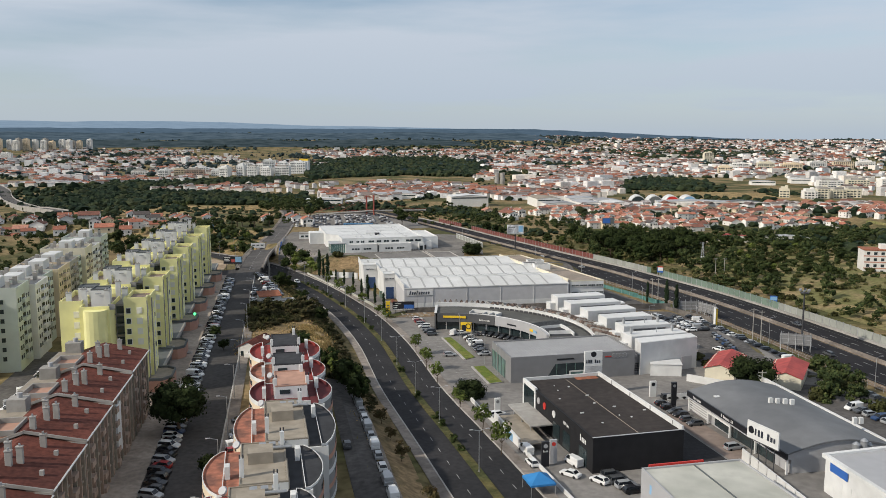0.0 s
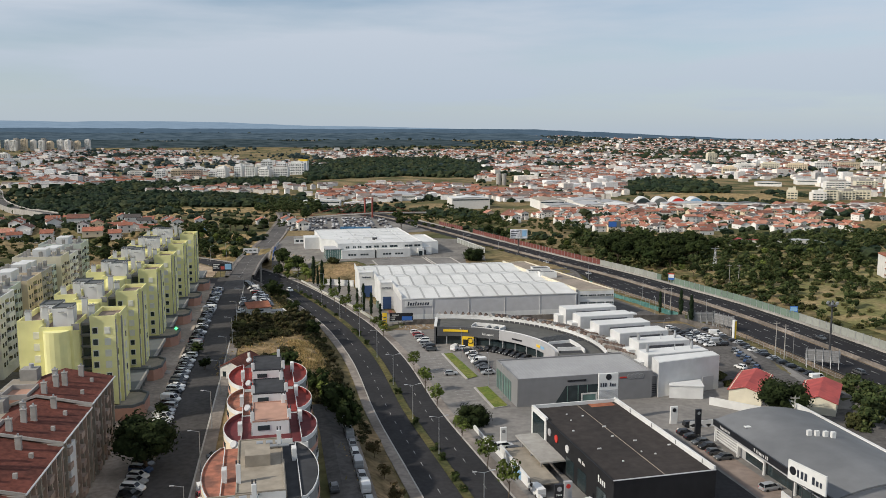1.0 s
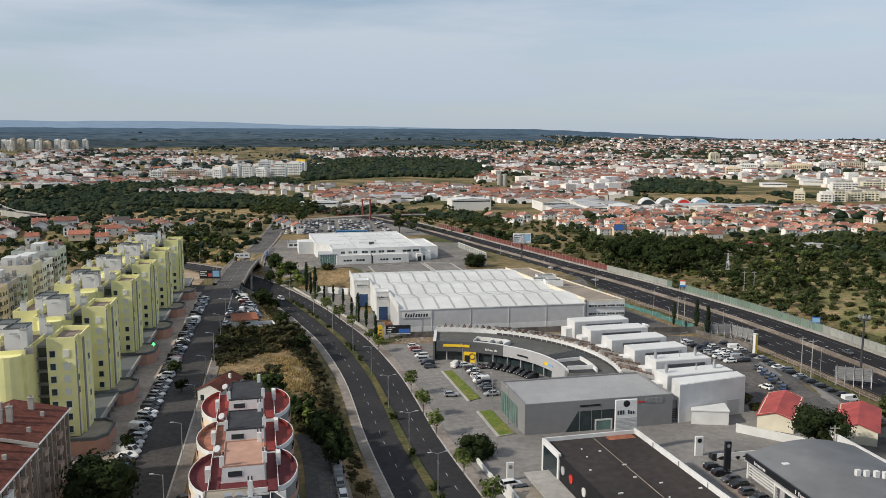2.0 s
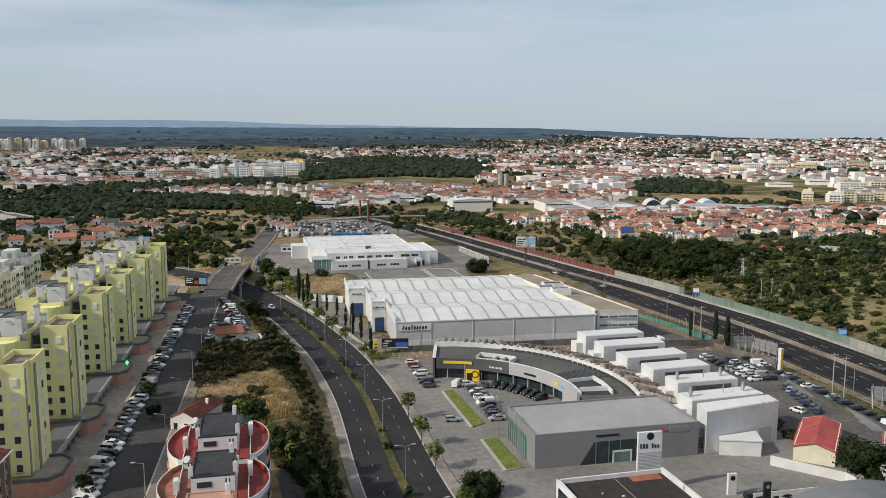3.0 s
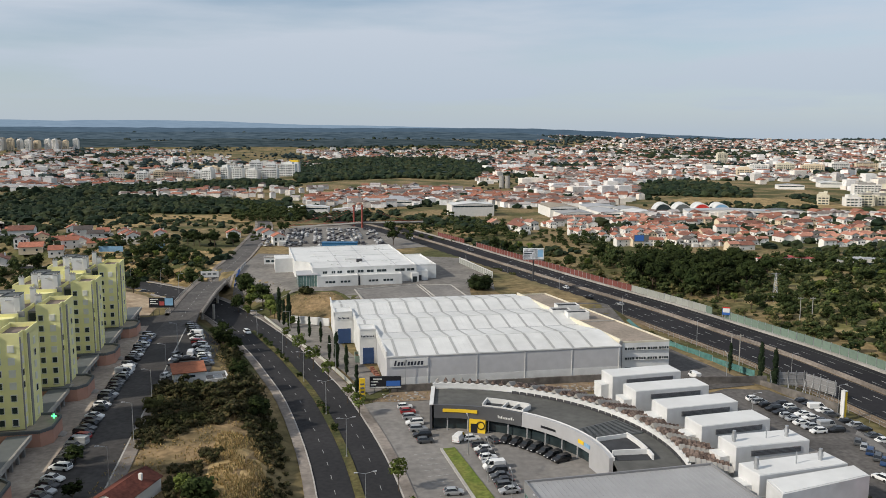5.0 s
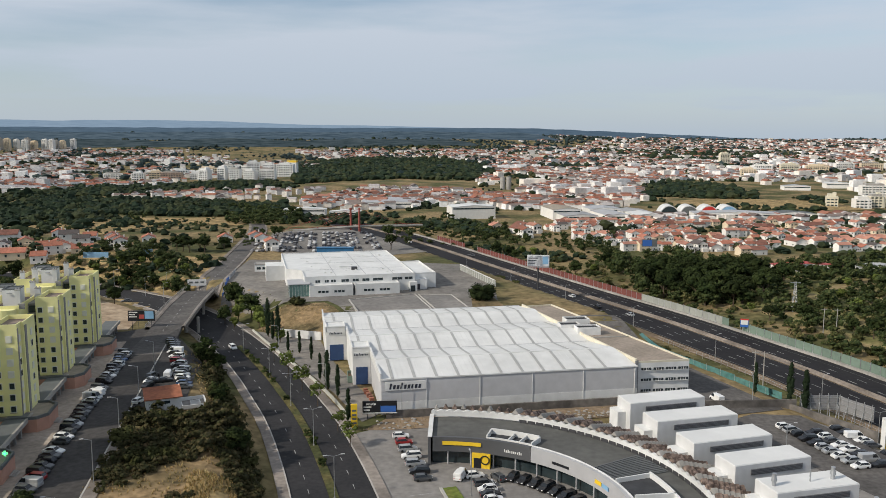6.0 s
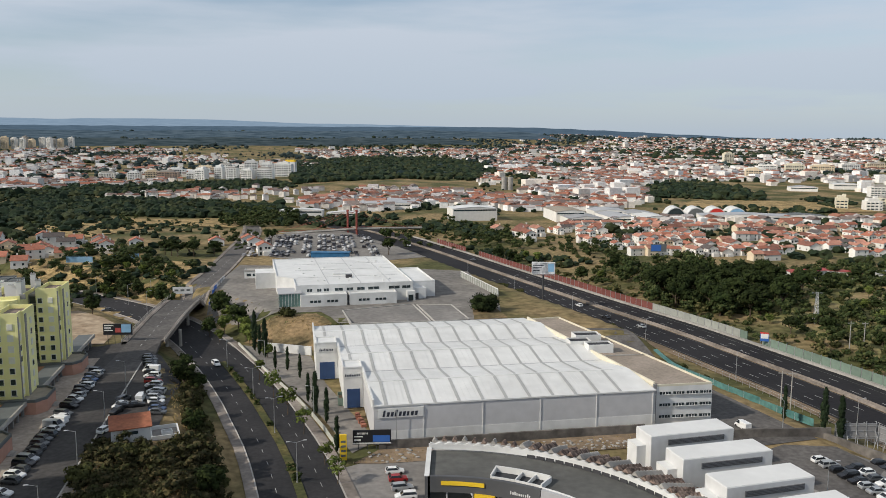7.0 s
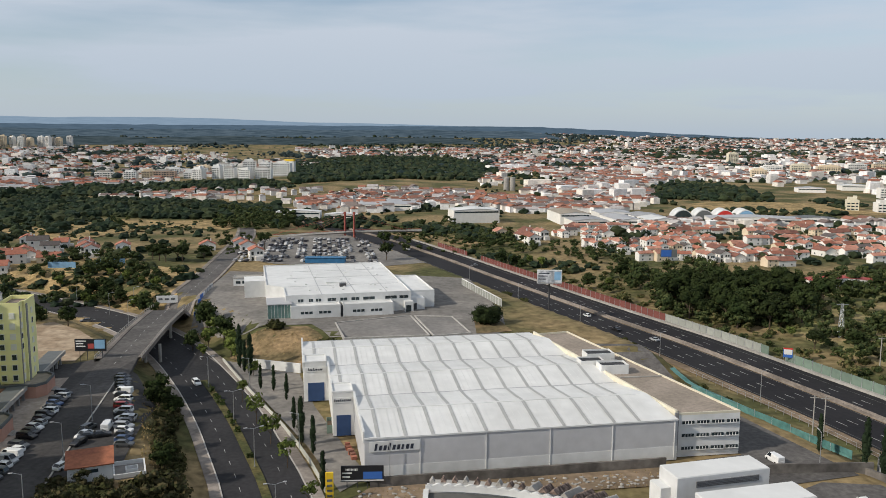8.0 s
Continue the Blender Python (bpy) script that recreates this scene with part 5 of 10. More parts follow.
black_showroom()
t = tall_sign(37.6, 220.6, 5.2, 8.6, 4.4, 12, "white", "showroom_sign", "large white dealership sign on a frame", "black_sign", ("AAA Axx", 1.35, 5.7, "ink"))
for x in (-2.5, 2.5):
    part("sign_leg", tube((x, 0, -4.6), (x, 0, 0.5), 0.16), "white", t)
for k in range(14):
    part("slat", box(-2.6, -0.34, 0.3 + k * 0.3, 2.6, -0.30, 0.44 + k * 0.3), "grey_light", t)


# ---- the vaulted showroom ----
def vaulted_showroom():
    a, b, c = Vector((59.4, 203.9)), Vector((67.9, 161.5)), Vector((83.7, 208.8))
    e2 = (a - b).normalized()
    e1 = Vector((e2.y, -e2.x))
    ang = math.degrees(math.atan2(e1.y, e1.x))
    D, L = (a - b).length, 25.0
    t = thing("vaulted_showroom", pose(b.x, b.y, 0, 0, 0, ang), "grey car showroom with arched sheet roof and black fascia", "car showroom")
    g = land(70, 180)
    part("wall", box(1.2, 0.4, g - 0.4, L, D - 0.3, 6.4), "grey_light", t)
    bm = bmesh.new()
    rows = []
    n = 18
    for k in range(n + 1):
        x = L * k / n
        z = 7.0 + 2.6 * math.sin(math.pi * (0.04 + 0.92 * k / n)) - 0.33
        rows.append([bm.verts.new(p) for p in ((x, 0, z), (x, D, z))])
    for r, s in zip(rows, rows[1:]):
        bm.faces.new((r[0], s[0], s[1], r[1]))
    thicken(bm, 0.35)
    part("roof", bm, "zinc_roof", t, "arched grey sheet roof", smooth=False)
    bm = bmesh.new()
    v = [bm.verts.new((L * k / n, 0.35, 6.6 + 2.6 * math.sin(math.pi * (0.04 + 0.92 * k / n)))) for k in range(n + 1)] + [bm.verts.new((L, 0.35, 5.5)), bm.verts.new((0, 0.35, 5.5))]
    bm.faces.new(v)
    part("gable", bm, "grey_light", t)
    part("fascia", box(-0.35, -0.2, 5.7, 0.05, D, 7.1), "black_sign", t, "black fascia with white lettering")
    part("fascia_trim", box(-0.5, -0.25, 5.5, 0.1, D + 0.1, 5.72), "grey_light", t)
    for words, y, s in (("Axxxxxxxx", D - 5.5, 1.0), ("A Axxxxx AA", D - 20, 1.05), ("Axxxxxxx Axxx", 8.5, 1.05)):
        sign_bars("lettering", words, s, pose(-0.38, y, 6.4, 90, 0, -90), "white", t)
    part("glazing", box(1.05, 6, g, 1.2, D - 12, 5.4), "glass", t)
    for k in range(7):
        part("grille_slat", box(0.2, D - 10, g + 0.6 + 0.62 * k, 0.3, D - 0.5, g + 0.85 + 0.62 * k), "white", t)
    for y in (D - 10.2, D - 20.5, D - 0.4, 12, 0.3):
        part("column", box(0.0, y - 0.2, g - 0.2, 0.4, y + 0.2, 5.6), "white", t)
    part("portal", box(-0.1, D - 20.5, 4.6, 0.4, D - 10.2, 5.1), "white", t)
    part("east_parapet", box(L - 0.2, -1, 4, L + 0.5, D + 10, 7.3), "white", t, "white block wall along the roof edge")
    for x, y in ((11, D - 19), (12.4, D - 19.6), (14, D - 20.2), (15.4, D - 20.8), (21.5, 8.5), (22.8, 8.2)):
        part("roof_unit", box(x, y, 9.0, x + 0.9, y + 0.7, 10.4), "white", t)
    part("skylight", box(2.6, D - 9, 7.9, 4.6, D - 8, 8.1), "white", t)
    return t


vaulted_showroom()


def hoarding(x, y, ang, w, h, leg, face, label, name="hoarding", z=None, words=None):
    g = land(x, y) if z is None else z
    t = thing(name, pose(x, y, g, 0, 0, ang), label, "billboard")
    part("board", box(-w / 2, -0.15, leg, w / 2, 0.15, leg + h), face, t)
    part("frame", add_rim(bmesh.new(), [(-w / 2 - 0.1, -0.2), (w / 2 + 0.1, -0.2), (w / 2 + 0.1, 0.2), (-w / 2 - 0.1, 0.2)], leg - 0.15, leg, 0.15), "metal_dark", t)
    for x in (-w * 0.36, -w * 0.12, w * 0.12, w * 0.36):
        part("leg", tube((x, 0.1, -0.2), (x, 0.1, leg + 0.2), 0.09, n=6), "metal_dark", t)
    return t


t = hoarding(63.0, 162.2, -67, 8.8, 3.7, 6.6, "white", "white roof-high hoarding with grey lettering")
sign_bars("lettering", "AAA Axx", 1.9, pose(0.9, -0.2, 8.4, 90, 0, 0), "ink", t)
part("emblem", tube((-3.2, -0.2, 8.5), (-3.2, -0.16, 8.5), 0.8, n=14), "black_sign", t)


# ---- the pale yellow flats ----
def shared(name, me, parent, m):
    ob = new(name, me)
    ob.parent = parent
    ob.matrix_basis = m
    return ob


def yellow_block():
    """One block; its origin is the foot of the street-side wing's north-east corner, x towards the street, y along it."""
    t = thing("yellow_flats", Matrix(), "eight-storey pale yellow block of flats with white roof sheds", "block of flats", "yellow flats in a row")
    H = 24.2
    # plan volumes: street wing, recess, core, rear wing
    part("street_wing", box(-5.8, -8.6, 0, 0, 0, H - 0.3), "yellow_wall", t)
    part("street_wing_front", box(-6.2, -11.4, 3.6, -0.6, -8.6, H - 0.5), "yellow_wall", t)
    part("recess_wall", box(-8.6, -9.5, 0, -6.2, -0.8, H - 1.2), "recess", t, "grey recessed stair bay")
    part("core", box(-15.6, -17.0, 0, -8.6, 0.8, H - 1.2), "yellow_wall", t)
    part("rear_wing", box(-21.0, -14.0, 0, -15.6, 2.0, H - 0.6), "yellow_wall", t)
    part("rear_bay", prism([(-14.6, -17.0)] + [(-11.9 + 2.7 * math.sin(a), -17.0 - 2.6 * math.cos(a) ** 0.6) for a in (-1.4, -1.1, -0.75, -0.4, 0, 0.4, 0.75, 1.1, 1.4)] + [(-9.2, -17.0)], 0, H - 1.0), "yellow_wall", t)
    part("terrace_floor", box(-15.4, -16.8, H - 1.2, -8.7, 0.7, H - 1.12), "terrace", t, "brown tiled roof terrace")
    part("wing_roof", box(-5.6, -11.2, H - 0.5, -0.8, -0.3, H - 0.26), "terrace", t)
    part("rear_roof", box(-20.8, -13.8, H - 0.6, -15.8, 1.8, H - 0.5), "terrace", t)
    for pts, z0, z1 in (([(-6.2, -11.4), (-0.6, -11.4), (-0.6, -8.6), (0, -8.6), (0, 0), (-5.8, 0), (-5.8, -8.6), (-6.2, -8.6)], H - 0.5, H + 0.75), ([(-15.6, -17), (-8.6, -17), (-8.6, 0.8), (-15.6, 0.8)], H - 1.2, H - 0.2), ([(-21, -14), (-15.6, -14), (-15.6, 2), (-21, 2)], H - 0.6, H + 0.8)):
        part("parapet", add_rim(bmesh.new(), pts, z0, z1, 0.25), "yellow_wall", t)
    # stair towers standing above the roof, with sloping dark caps
    for x0, y0, x1, y1, h in ((-13.6, -13.0, -9.6, -8.0, 3.2), (-18.2, -6.0, -13.8, -1.0, 2.7)):
        s = part("roof_shed", box(x0, y0, H - 1.2, x1, y1, H + h), "white", t, "white stair shed")
        part("shed_roof", add_rim(box(x0 + 0.3, y0 + 0.3, H + h, x1 - 0.3, y1 - 0.3, H + h + 0.05), [(x0, y0), (x1, y0), (x1, y1), (x0, y1)], H + h, H + h + 0.35, 0.25), "slate", s)
        part("water_pipe", tube((x0 + 1.2, y0 - 0.3, H + h - 0.8), (x0 + 2.6, y0 - 0.3, H + h - 0.8), 0.14, n=6), "metal", s)
    for x, y, h in ((-9.4, -14.2, 3.4), (-8.9, -3.0, 3.6), (-15.4, -12.0, 3.4), (-19.0, -12.2, 2.6), (-6.6, -6.6, 2.4)):
        c = part("chimney", box(x - 0.65, y - 0.45, H - 1.2, x + 0.65, y + 0.45, H + h, 0.05), "white", t, "white chimney stack")
        part("cowl", box(x - 0.75, y - 0.55, H + h, x + 0.75, y + 0.55, H + h + 0.15), "concrete", c)
        for dx in (-0.35, 0.35):
            part("pot", tube((x + dx, y, H + h + 0.1), (x + dx, y, H + h + 0.55), 0.14, n=6), "metal", c)
    part("screen_wall", box(-8.9, -16.6, H - 1.2, -7.3, -16.3, H + 0.2), "recess", t)
    # windows: frame, pane or closed shutter
    fr = box(-0.68, -0.10, -0.82, 0.68, 0.02, 0.82)
    w0 = part("window", fr, "shutter", t)
    w0.matrix_basis = pose(-2.4, -11.42, 5.2)
    p0 = part("pane", box(-0.52, -0.13, -0.66, 0.52, -0.09, 0.66), "glass", w0)
    s0 = part("sill", box(-0.75, -0.18, -0.95, 0.75, 0.0, -0.83), "concrete", w0)
    sh = bpy.data.meshes.new("shutter")
    bm = add_box(box(-0.52, -0.14, -0.66, 0.52, -0.09, 0.66), -0.68, -0.10, -0.82, 0.68, 0.02, 0.82)
    bm.to_mesh(sh)
    bm.free()
    sh.materials.append(M["shutter"])
    random.seed(21)
    for f in range(7):
        z = 5.2 + f * 2.72
        for x, y, a in ((-2.4, -11.42, 0), (-5.1, -11.42, 0), (-17.0, -14.02, 0), (-0.58, -10.2, 90), (0.02, -3.4, 90)):
            if f == 0 and x == -2.4:
                continue
            if random.random() < (0.9 if x == -5.1 else 0.25):
                w = shared("window", w0.data, t, pose(x, y, z, 0, 0, a))
                shared("pane", p0.data, w, Matrix())
            else:
                shared("shuttered_window", sh, t, pose(x, y, z, 0, 0, a))
        d = part("balcony_opening", box(-8.3, -9.62, z - 0.9, -6.6, -9.48, z + 0.95), "glass", t) if f == 0 else shared("balcony_opening", d.data, t, pose(0, 0, f * 2.72))
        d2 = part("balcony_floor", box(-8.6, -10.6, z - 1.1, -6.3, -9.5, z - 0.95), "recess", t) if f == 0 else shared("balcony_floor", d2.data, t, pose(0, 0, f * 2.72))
    # grey rib on the street side
    part("rib", box(0.0, -8.0, 3.4, 0.18, -6.8, H - 0.2), "recess", t)
    part("rib", box(-0.6, -11.4, 3.4, -0.42, -10.9, H - 0.2), "recess", t)
    # shop podium
    pod = [(-6.5, -14.0), (3.0, -14.0), (5.0, -11.5), (5.0, -4.0), (2.6, -1.5), (-6.5, -1.5)]
    part("podium", prism(pod, 0, 3.3), "salmon", t, "salmon coloured shop base")
    part("podium_floor", prism([(x * 0.97 - 0.05, y * 0.985 - 0.1) for x, y in pod], 3.3, 3.4), "beige_roof", t)
    part("podium_roof", add_rim(bmesh.new(), pod, 3.2, 3.95, 0.4), "slate", t, "dark slate roof edge")
    part("arcade_roof", box(-3.4, -1.5, 3.2, 1.2, 21.5, 3.6), "slate", t)
    part("arcade_band", box(1.0, -1.5, 2.7, 1.5, 21.5, 3.7), "concrete", t)
    for y in (2, 6, 10, 14, 18):
        part("arcade_column", box(0.4, y - 0.3, 0, 1.0, y + 0.3, 3.2), "recess", t)
    part("shop_front", box(-3.6, -1.4, 0, -3.3, 21.4, 3.2), "glass", t)
    for k in range(4):
        part("step", box(5.0, -9.5 + 1.2, 0, 5.6 + 0.4 * k, -5.2, 0.6 - 0.15 * k), "concrete", t)
    return t


first = yellow_block()
feet = [(-82.3, 215.6), (-89.4, 246.8), (-97.6, 283.0), (-104.0, 313.8), (-110.6, 346.2), (-117.2, 379.0)]
turn = math.degrees(math.atan2(STREET_V.y, STREET_V.x))
for k, (x, y) in enumerate(feet):
    m = pose(x, y, 6.0, 0, 0, turn)
    if k == 0:
        first.matrix_basis = m
    else:
        copy_thing(first, m)
cross = thing("pharmacy_sign", pose(-92.6, 278.0, 10.4, 0, 0, 0), "small green glowing pharmacy cross on a bracket", "sign")
gm = bpy.data.materials.new("green_sign_light")
gm.use_nodes = True
gm.node_tree.nodes["Principled BSDF"].inputs["Emission Color"].default_value = (0.05, 1, 0.25, 1)
gm.node_tree.nodes["Principled BSDF"].inputs["Emission Strength"].default_value = 1.2
M["green_light"] = gm
part("cross", add_box(box(-0.55, -0.08, -0.2, 0.55, 0.08, 0.2), -0.2, -0.08, -0.55, 0.2, 0.08, 0.55), "green_light", cross)
part("bracket", tube((-6.0, 0, 0.0), (-0.7, 0, 0.0), 0.06), "metal", cross)
part("post", tube((0, 0.1, -3.4), (0, 0.1, -0.7), 0.07), "metal", cross)


# ---- the red-roofed flats ----
def red_flats():
    a, b = Vector((-74.2, 187.0)), Vector((-56.4, 93.0))
    d = (b - a).normalized()
    ang = math.degrees(math.atan2(d.y, d.x))
    L = (b - a).length
    # x runs along the eaves to the south, y towards the rear is negative
    t = thing("red_roofed_flats", pose(a.x, a.y, 6.0, 0, 0, ang), "long brown block of flats with dark red tiled roof", "block of flats")
    E, R, W, RIDGE = 15.8, 17.8, 15.5, 9.3
    unit = 19.0
    n = int(L // unit) + 1
    for k in range(n):
        x0, x1 = k * unit, (k + 1) * unit - 0.05
        dz = -0.55 * k
        part("wall", box(x0, -W, -0.5, x1, -0.4, E + dz), "brown_wall", t)
        bm = bmesh.new()
        for (ya, za), (yb, zb) in (((0.5, E - 0.2 + dz), (-RIDGE, R + dz)), ((-RIDGE, R + dz), (-W - 0.4, E - 0.2 + dz))):
            v = [bm.verts.new(p) for p in ((x0 - 0.05, ya, za), (x1, ya, za), (x1, yb, zb), (x0 - 0.05, yb, zb))]
            bm.faces.new(v[::-1])
        thicken(bm, 0.25)
        part("roof", bm, "red_roof", t, "dark red clay tiles")
        for f in range(6):
            part("floor_band", box(x0, -0.4, 0.9 + f * 2.75 + dz, x1, -0.12, 1.25 + f * 2.75 + dz), "beige_roof", t)
        for f in range(5):
            z = 2.2 + f * 2.75 + dz
            for j in range(7):
                x = x0 + 1.5 + j * 2.65
                if j in (2, 5):
                    bal = part("balcony", box(x - 1.0, -0.4, z - 1.0, x + 1.2, 0.6, z + 0.05), "brown_wall", t)
                    part("balcony_door", box(x - 0.8, -0.42, z - 1.0, x + 0.9, -0.32, z + 1.2), "glass", bal)
                else:
                    w = part("window", box(x - 0.6, -0.45, z - 0.5, x + 0.6, -0.3, z + 0.8), "white", t)
                    part("pane", box(x - 0.45, -0.35, z - 0.35, x + 0.45, -0.26, z + 0.65), "glass", w)
        for j in range(8):
            part("pilaster", box(x0 + 0.15 + j * 2.6, -0.4, 0, x0 + 0.55 + j * 2.6, 0.2, E - 0.2 + dz), "brown_wall" if j % 2 else "beige_roof", t)
        part("party_wall", prism([(x1 - 0.15, 0.55), (x1 + 0.25, 0.55), (x1 + 0.25, -W - 0.4), (x1 - 0.15, -W - 0.4)], E - 0.6 + dz, E - 0.2 + dz), "concrete", t)
        bm = bmesh.new()
        for (ya, za), (yb, zb) in (((0.6, E + 0.2 + dz), (-RIDGE, R + 0.4 + dz)), ((-RIDGE, R + 0.4 + dz), (-W - 0.4, E + 0.2 + dz))):
            v = [bm.verts.new(p) for p in ((x1 - 0.10, ya, za - 0.15), (x1 + 0.14, ya, za - 0.15), (x1 + 0.14, yb, zb - 0.15), (x1 - 0.10, yb, zb - 0.15))]
            bm.faces.new(v[::-1])
        thicken(bm, 0.5)
        part("roof_coping", bm, "concrete", t)
        part("gutter", tube((x0, 0.6, E - 0.25 + dz), (x1, 0.6, E - 0.25 + dz), 0.14, n=6), "white", t)
        for x, y, h in ((x0 + 3.5, -5.2, 2.8), (x0 + 9.2, -8.6, 3.2), (x0 + 10.8, -6.4, 3.4), (x0 + 12.2, -7.6, 3.0), (x0 + 17.0, -8.4, 2.8)):
            zc = E + dz + (R - E) * (abs(y) / RIDGE) - 0.3
            c = part("chimney", box(x - 0.32, y - 0.48, zc - 0.4, x + 0.32, y + 0.48, zc + h * 0.85, 0.04), "concrete", t, "pale chimney stack")
            part("cap", box(x - 0.4, y - 0.56, zc + h * 0.85, x + 0.4, y + 0.56, zc + h * 0.85 + 0.12), "concrete", c)
            part("pot", tube((x, y, zc + h * 0.85 + 0.1), (x, y, zc + h * 0.85 + 0.55), 0.2, 0.16, 6), "metal", c)
        for x, y in ((x0 + 6, -2.6), (x0 + 14, -2.4)):
            zc = E + dz + (R - E) * (abs(y) / RIDGE)
            part("roof_vent", box(x - 0.3, y - 0.3, zc - 0.2, x + 0.3, y + 0.3, zc + 0.7), "concrete", t)
        # rear roof terraces
        part("rear_terrace", box(x0 + 2.0, -W - 3.5, E - 3.2 + dz, x0 + 11, -W + 2.5, E + 0.6 + dz), "concrete", t)
        part("rear_terrace_floor", box(x0 + 2.3, -W - 3.2, E + 0.6 + dz, x0 + 10.7, -W + 2.2, E + 0.68 + dz), "beige_roof", t)
        part("terrace_floor", box(x0 + 11.2, -W - 0.6, E - 0.4 + dz, x0 + 18.2, -W + 4.4, E + 1.15 + dz), "pink_roof", t, "pinkish tiled roof terrace")
        part("terrace_wall", add_rim(bmesh.new(), [(x0 + 11.2, -W - 0.6), (x0 + 18.2, -W - 0.6), (x0 + 18.2, -W + 4.4), (x0 + 11.2, -W + 4.4)], E + 1.1 + dz, E + 2.1 + dz, 0.22), "concrete", t)
        part("terrace_shed", box(x0 + 1.0, -W - 1.5, E + 0.6 + dz, x0 + 4.0, -W + 1.8, E + 3.0 + dz), "concrete", t)
        part("shed_tank", tube((x0 + 2.4, -W + 0.4, E + 3.0 + dz), (x0 + 2.4, -W + 0.4, E + 3.9 + dz), 0.5, n=12), "grey_light", t)
    part("mural_panel", box(1.6 * unit, -0.2, 3, 1.6 * unit + 3.4, 0.35, 13), "white", t)
    part("gable_wall", box(-0.35, -W, 0, -0.02, -0.4, E), "white", t)
    return t


red_flats()


# ---- the flats with scalloped terraces ----
def scalloped_flats():
    t = thing("scalloped_flats", Matrix(), "stepped white flats with curved coloured roof terraces", "block of flats")
    units = [((-44.4, 202.0), 17.5, 8.9, "red_terrace", "red_terrace", "dark_roof", 17.2), ((-39.9, 184.2), 15.6, 8.7, "orange_terrace", "red_terrace", "dark_roof", 17.2),
             ((-35.8, 167.6), 16.2, 8.7, "maroon", "maroon", "pink_roof", 17.4), ((-32.6, 146.5), 23.0, 9.4, "orange_terrace", "dark_roof", "beige_roof", 17.8), ((-31.6, 125.5), 18.0, 9.6, "orange_terrace", "dark_roof", "beige_roof", 18.0),
             ((-28.5, 107.0), 18.0, 9.6, "red_terrace", "dark_roof", "beige_roof", 18.4)]
    ang = math.degrees(math.atan2(94, -16.5)) - 90
    for (cx, cy), L, W, ml, mr, mc, z in units:
        m = pose(cx, cy, 0, 0, 0, ang + 4)
        bm = prism([(-W + 2.2, -L / 2), (W - 2.2, -L / 2), (W - 2.2, L / 2), (-W + 2.2, L / 2)], 5.4, z - 0.2)
        u = part("core_wall", bm, "white", t)
        u.matrix_basis = m
        for side, mt in ((-1, ml), (1, mr)):
            pts = [(side * (W - 3.4), -L / 2)]
            for k in range(11):
                a = math.pi * (k / 10)
                pts.append((side * (W - 2.6 + 2.6 * math.sin(a) ** 0.7 if 0 < k < 10 else W - 2.6), -L / 2 + 0.2 + (L - 0.4) * k / 10))
            pts.append((side * (W - 3.4), L / 2))
            if side < 0:
                pts = pts[::-1]
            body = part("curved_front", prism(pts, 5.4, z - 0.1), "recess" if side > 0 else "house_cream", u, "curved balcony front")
            fl = [(x * 0.985, y * 0.985) for x, y in pts]
            inner = fl[:]
            xs = side * 3.6
            floor = [(xs, -L / 2 + 0.3)] + fl[1:-1] + [(xs, L / 2 - 0.3)] if side > 0 else fl[1:-1] + [(xs, -L / 2 + 0.3), (xs, L / 2 - 0.3)]
            part("terrace_floor", prism(floor, z - 0.1, z + 0.02), mt, u, "tiled roof terrace")
            low = cy < 160
            rim = part("terrace_parapet", add_rim(bmesh.new(), pts, z - 0.1, z + (0.3 if low else 0.75), 0.12), "white", u)
            part("inner_parapet", add_rim(bmesh.new(), [(x * 0.983, y * 0.983) for x, y in pts], z, z + (0.27 if low else 0.71), 0.08), mt, u)
            for f in range(4):
                zz = 7.2 + f * 2.75
                part("balcony_band", add_rim(bmesh.new(), [(x * 1.012, y) for x, y in pts], zz - 0.9, zz - 0.1, 0.3), "salmon" if f % 2 else "white", u)
                part("balcony_glass", add_rim(bmesh.new(), [(x * 1.004, y * 0.97) for x, y in pts], zz - 0.05, zz + 1.1, 0.15), "glass", u)
            for y in ((-L * 0.12,) if side < 0 else (L * 0.18,)):
                c = part("chimney", box(side * 5.6 - 0.4, y - 0.8, z, side * 5.6 + 0.4, y + 0.8, z + 2.2, 0.04), "white", u, "white chimney stack")
        # the raised middle
        w2, top = (3.7, 1.3) if cy < 160 else (3.3, 2.6)
        y0 = -L / 2 + (4.6 if cy > 160 else 0.4)
        if cy > 160:
            part("terrace_floor", box(-3.7, -L / 2 + 0.3, z - 0.1, 3.7, y0, z + 0.02), ml, u)
            part("front_parapet", box(-3.7, -L / 2 + 0.05, z - 0.1, 3.7, -L / 2 + 0.25, z + 0.7), "white", u)
        ph = part("penthouse", box(-w2, y0, z - 0.2, w2, L / 2 - 0.4, z + top), "white", u, "white penthouse")
        part("penthouse_roof", add_rim(box(-w2 + 0.25, y0 + 0.25, z + top, w2 - 0.25, L / 2 - 0.65, z + top + 0.08), [(-w2, y0), (w2, y0), (w2, L / 2 - 0.4), (-w2, L / 2 - 0.4)], z + top - 0.05, z + top + 0.25, 0.22), mc, ph)
        part("window", box(-2.4, y0 - 0.08, z + 1.0, -0.2, y0 + 0.02, z + 1.9 if cy > 160 else z + 1.2), "glass", ph)
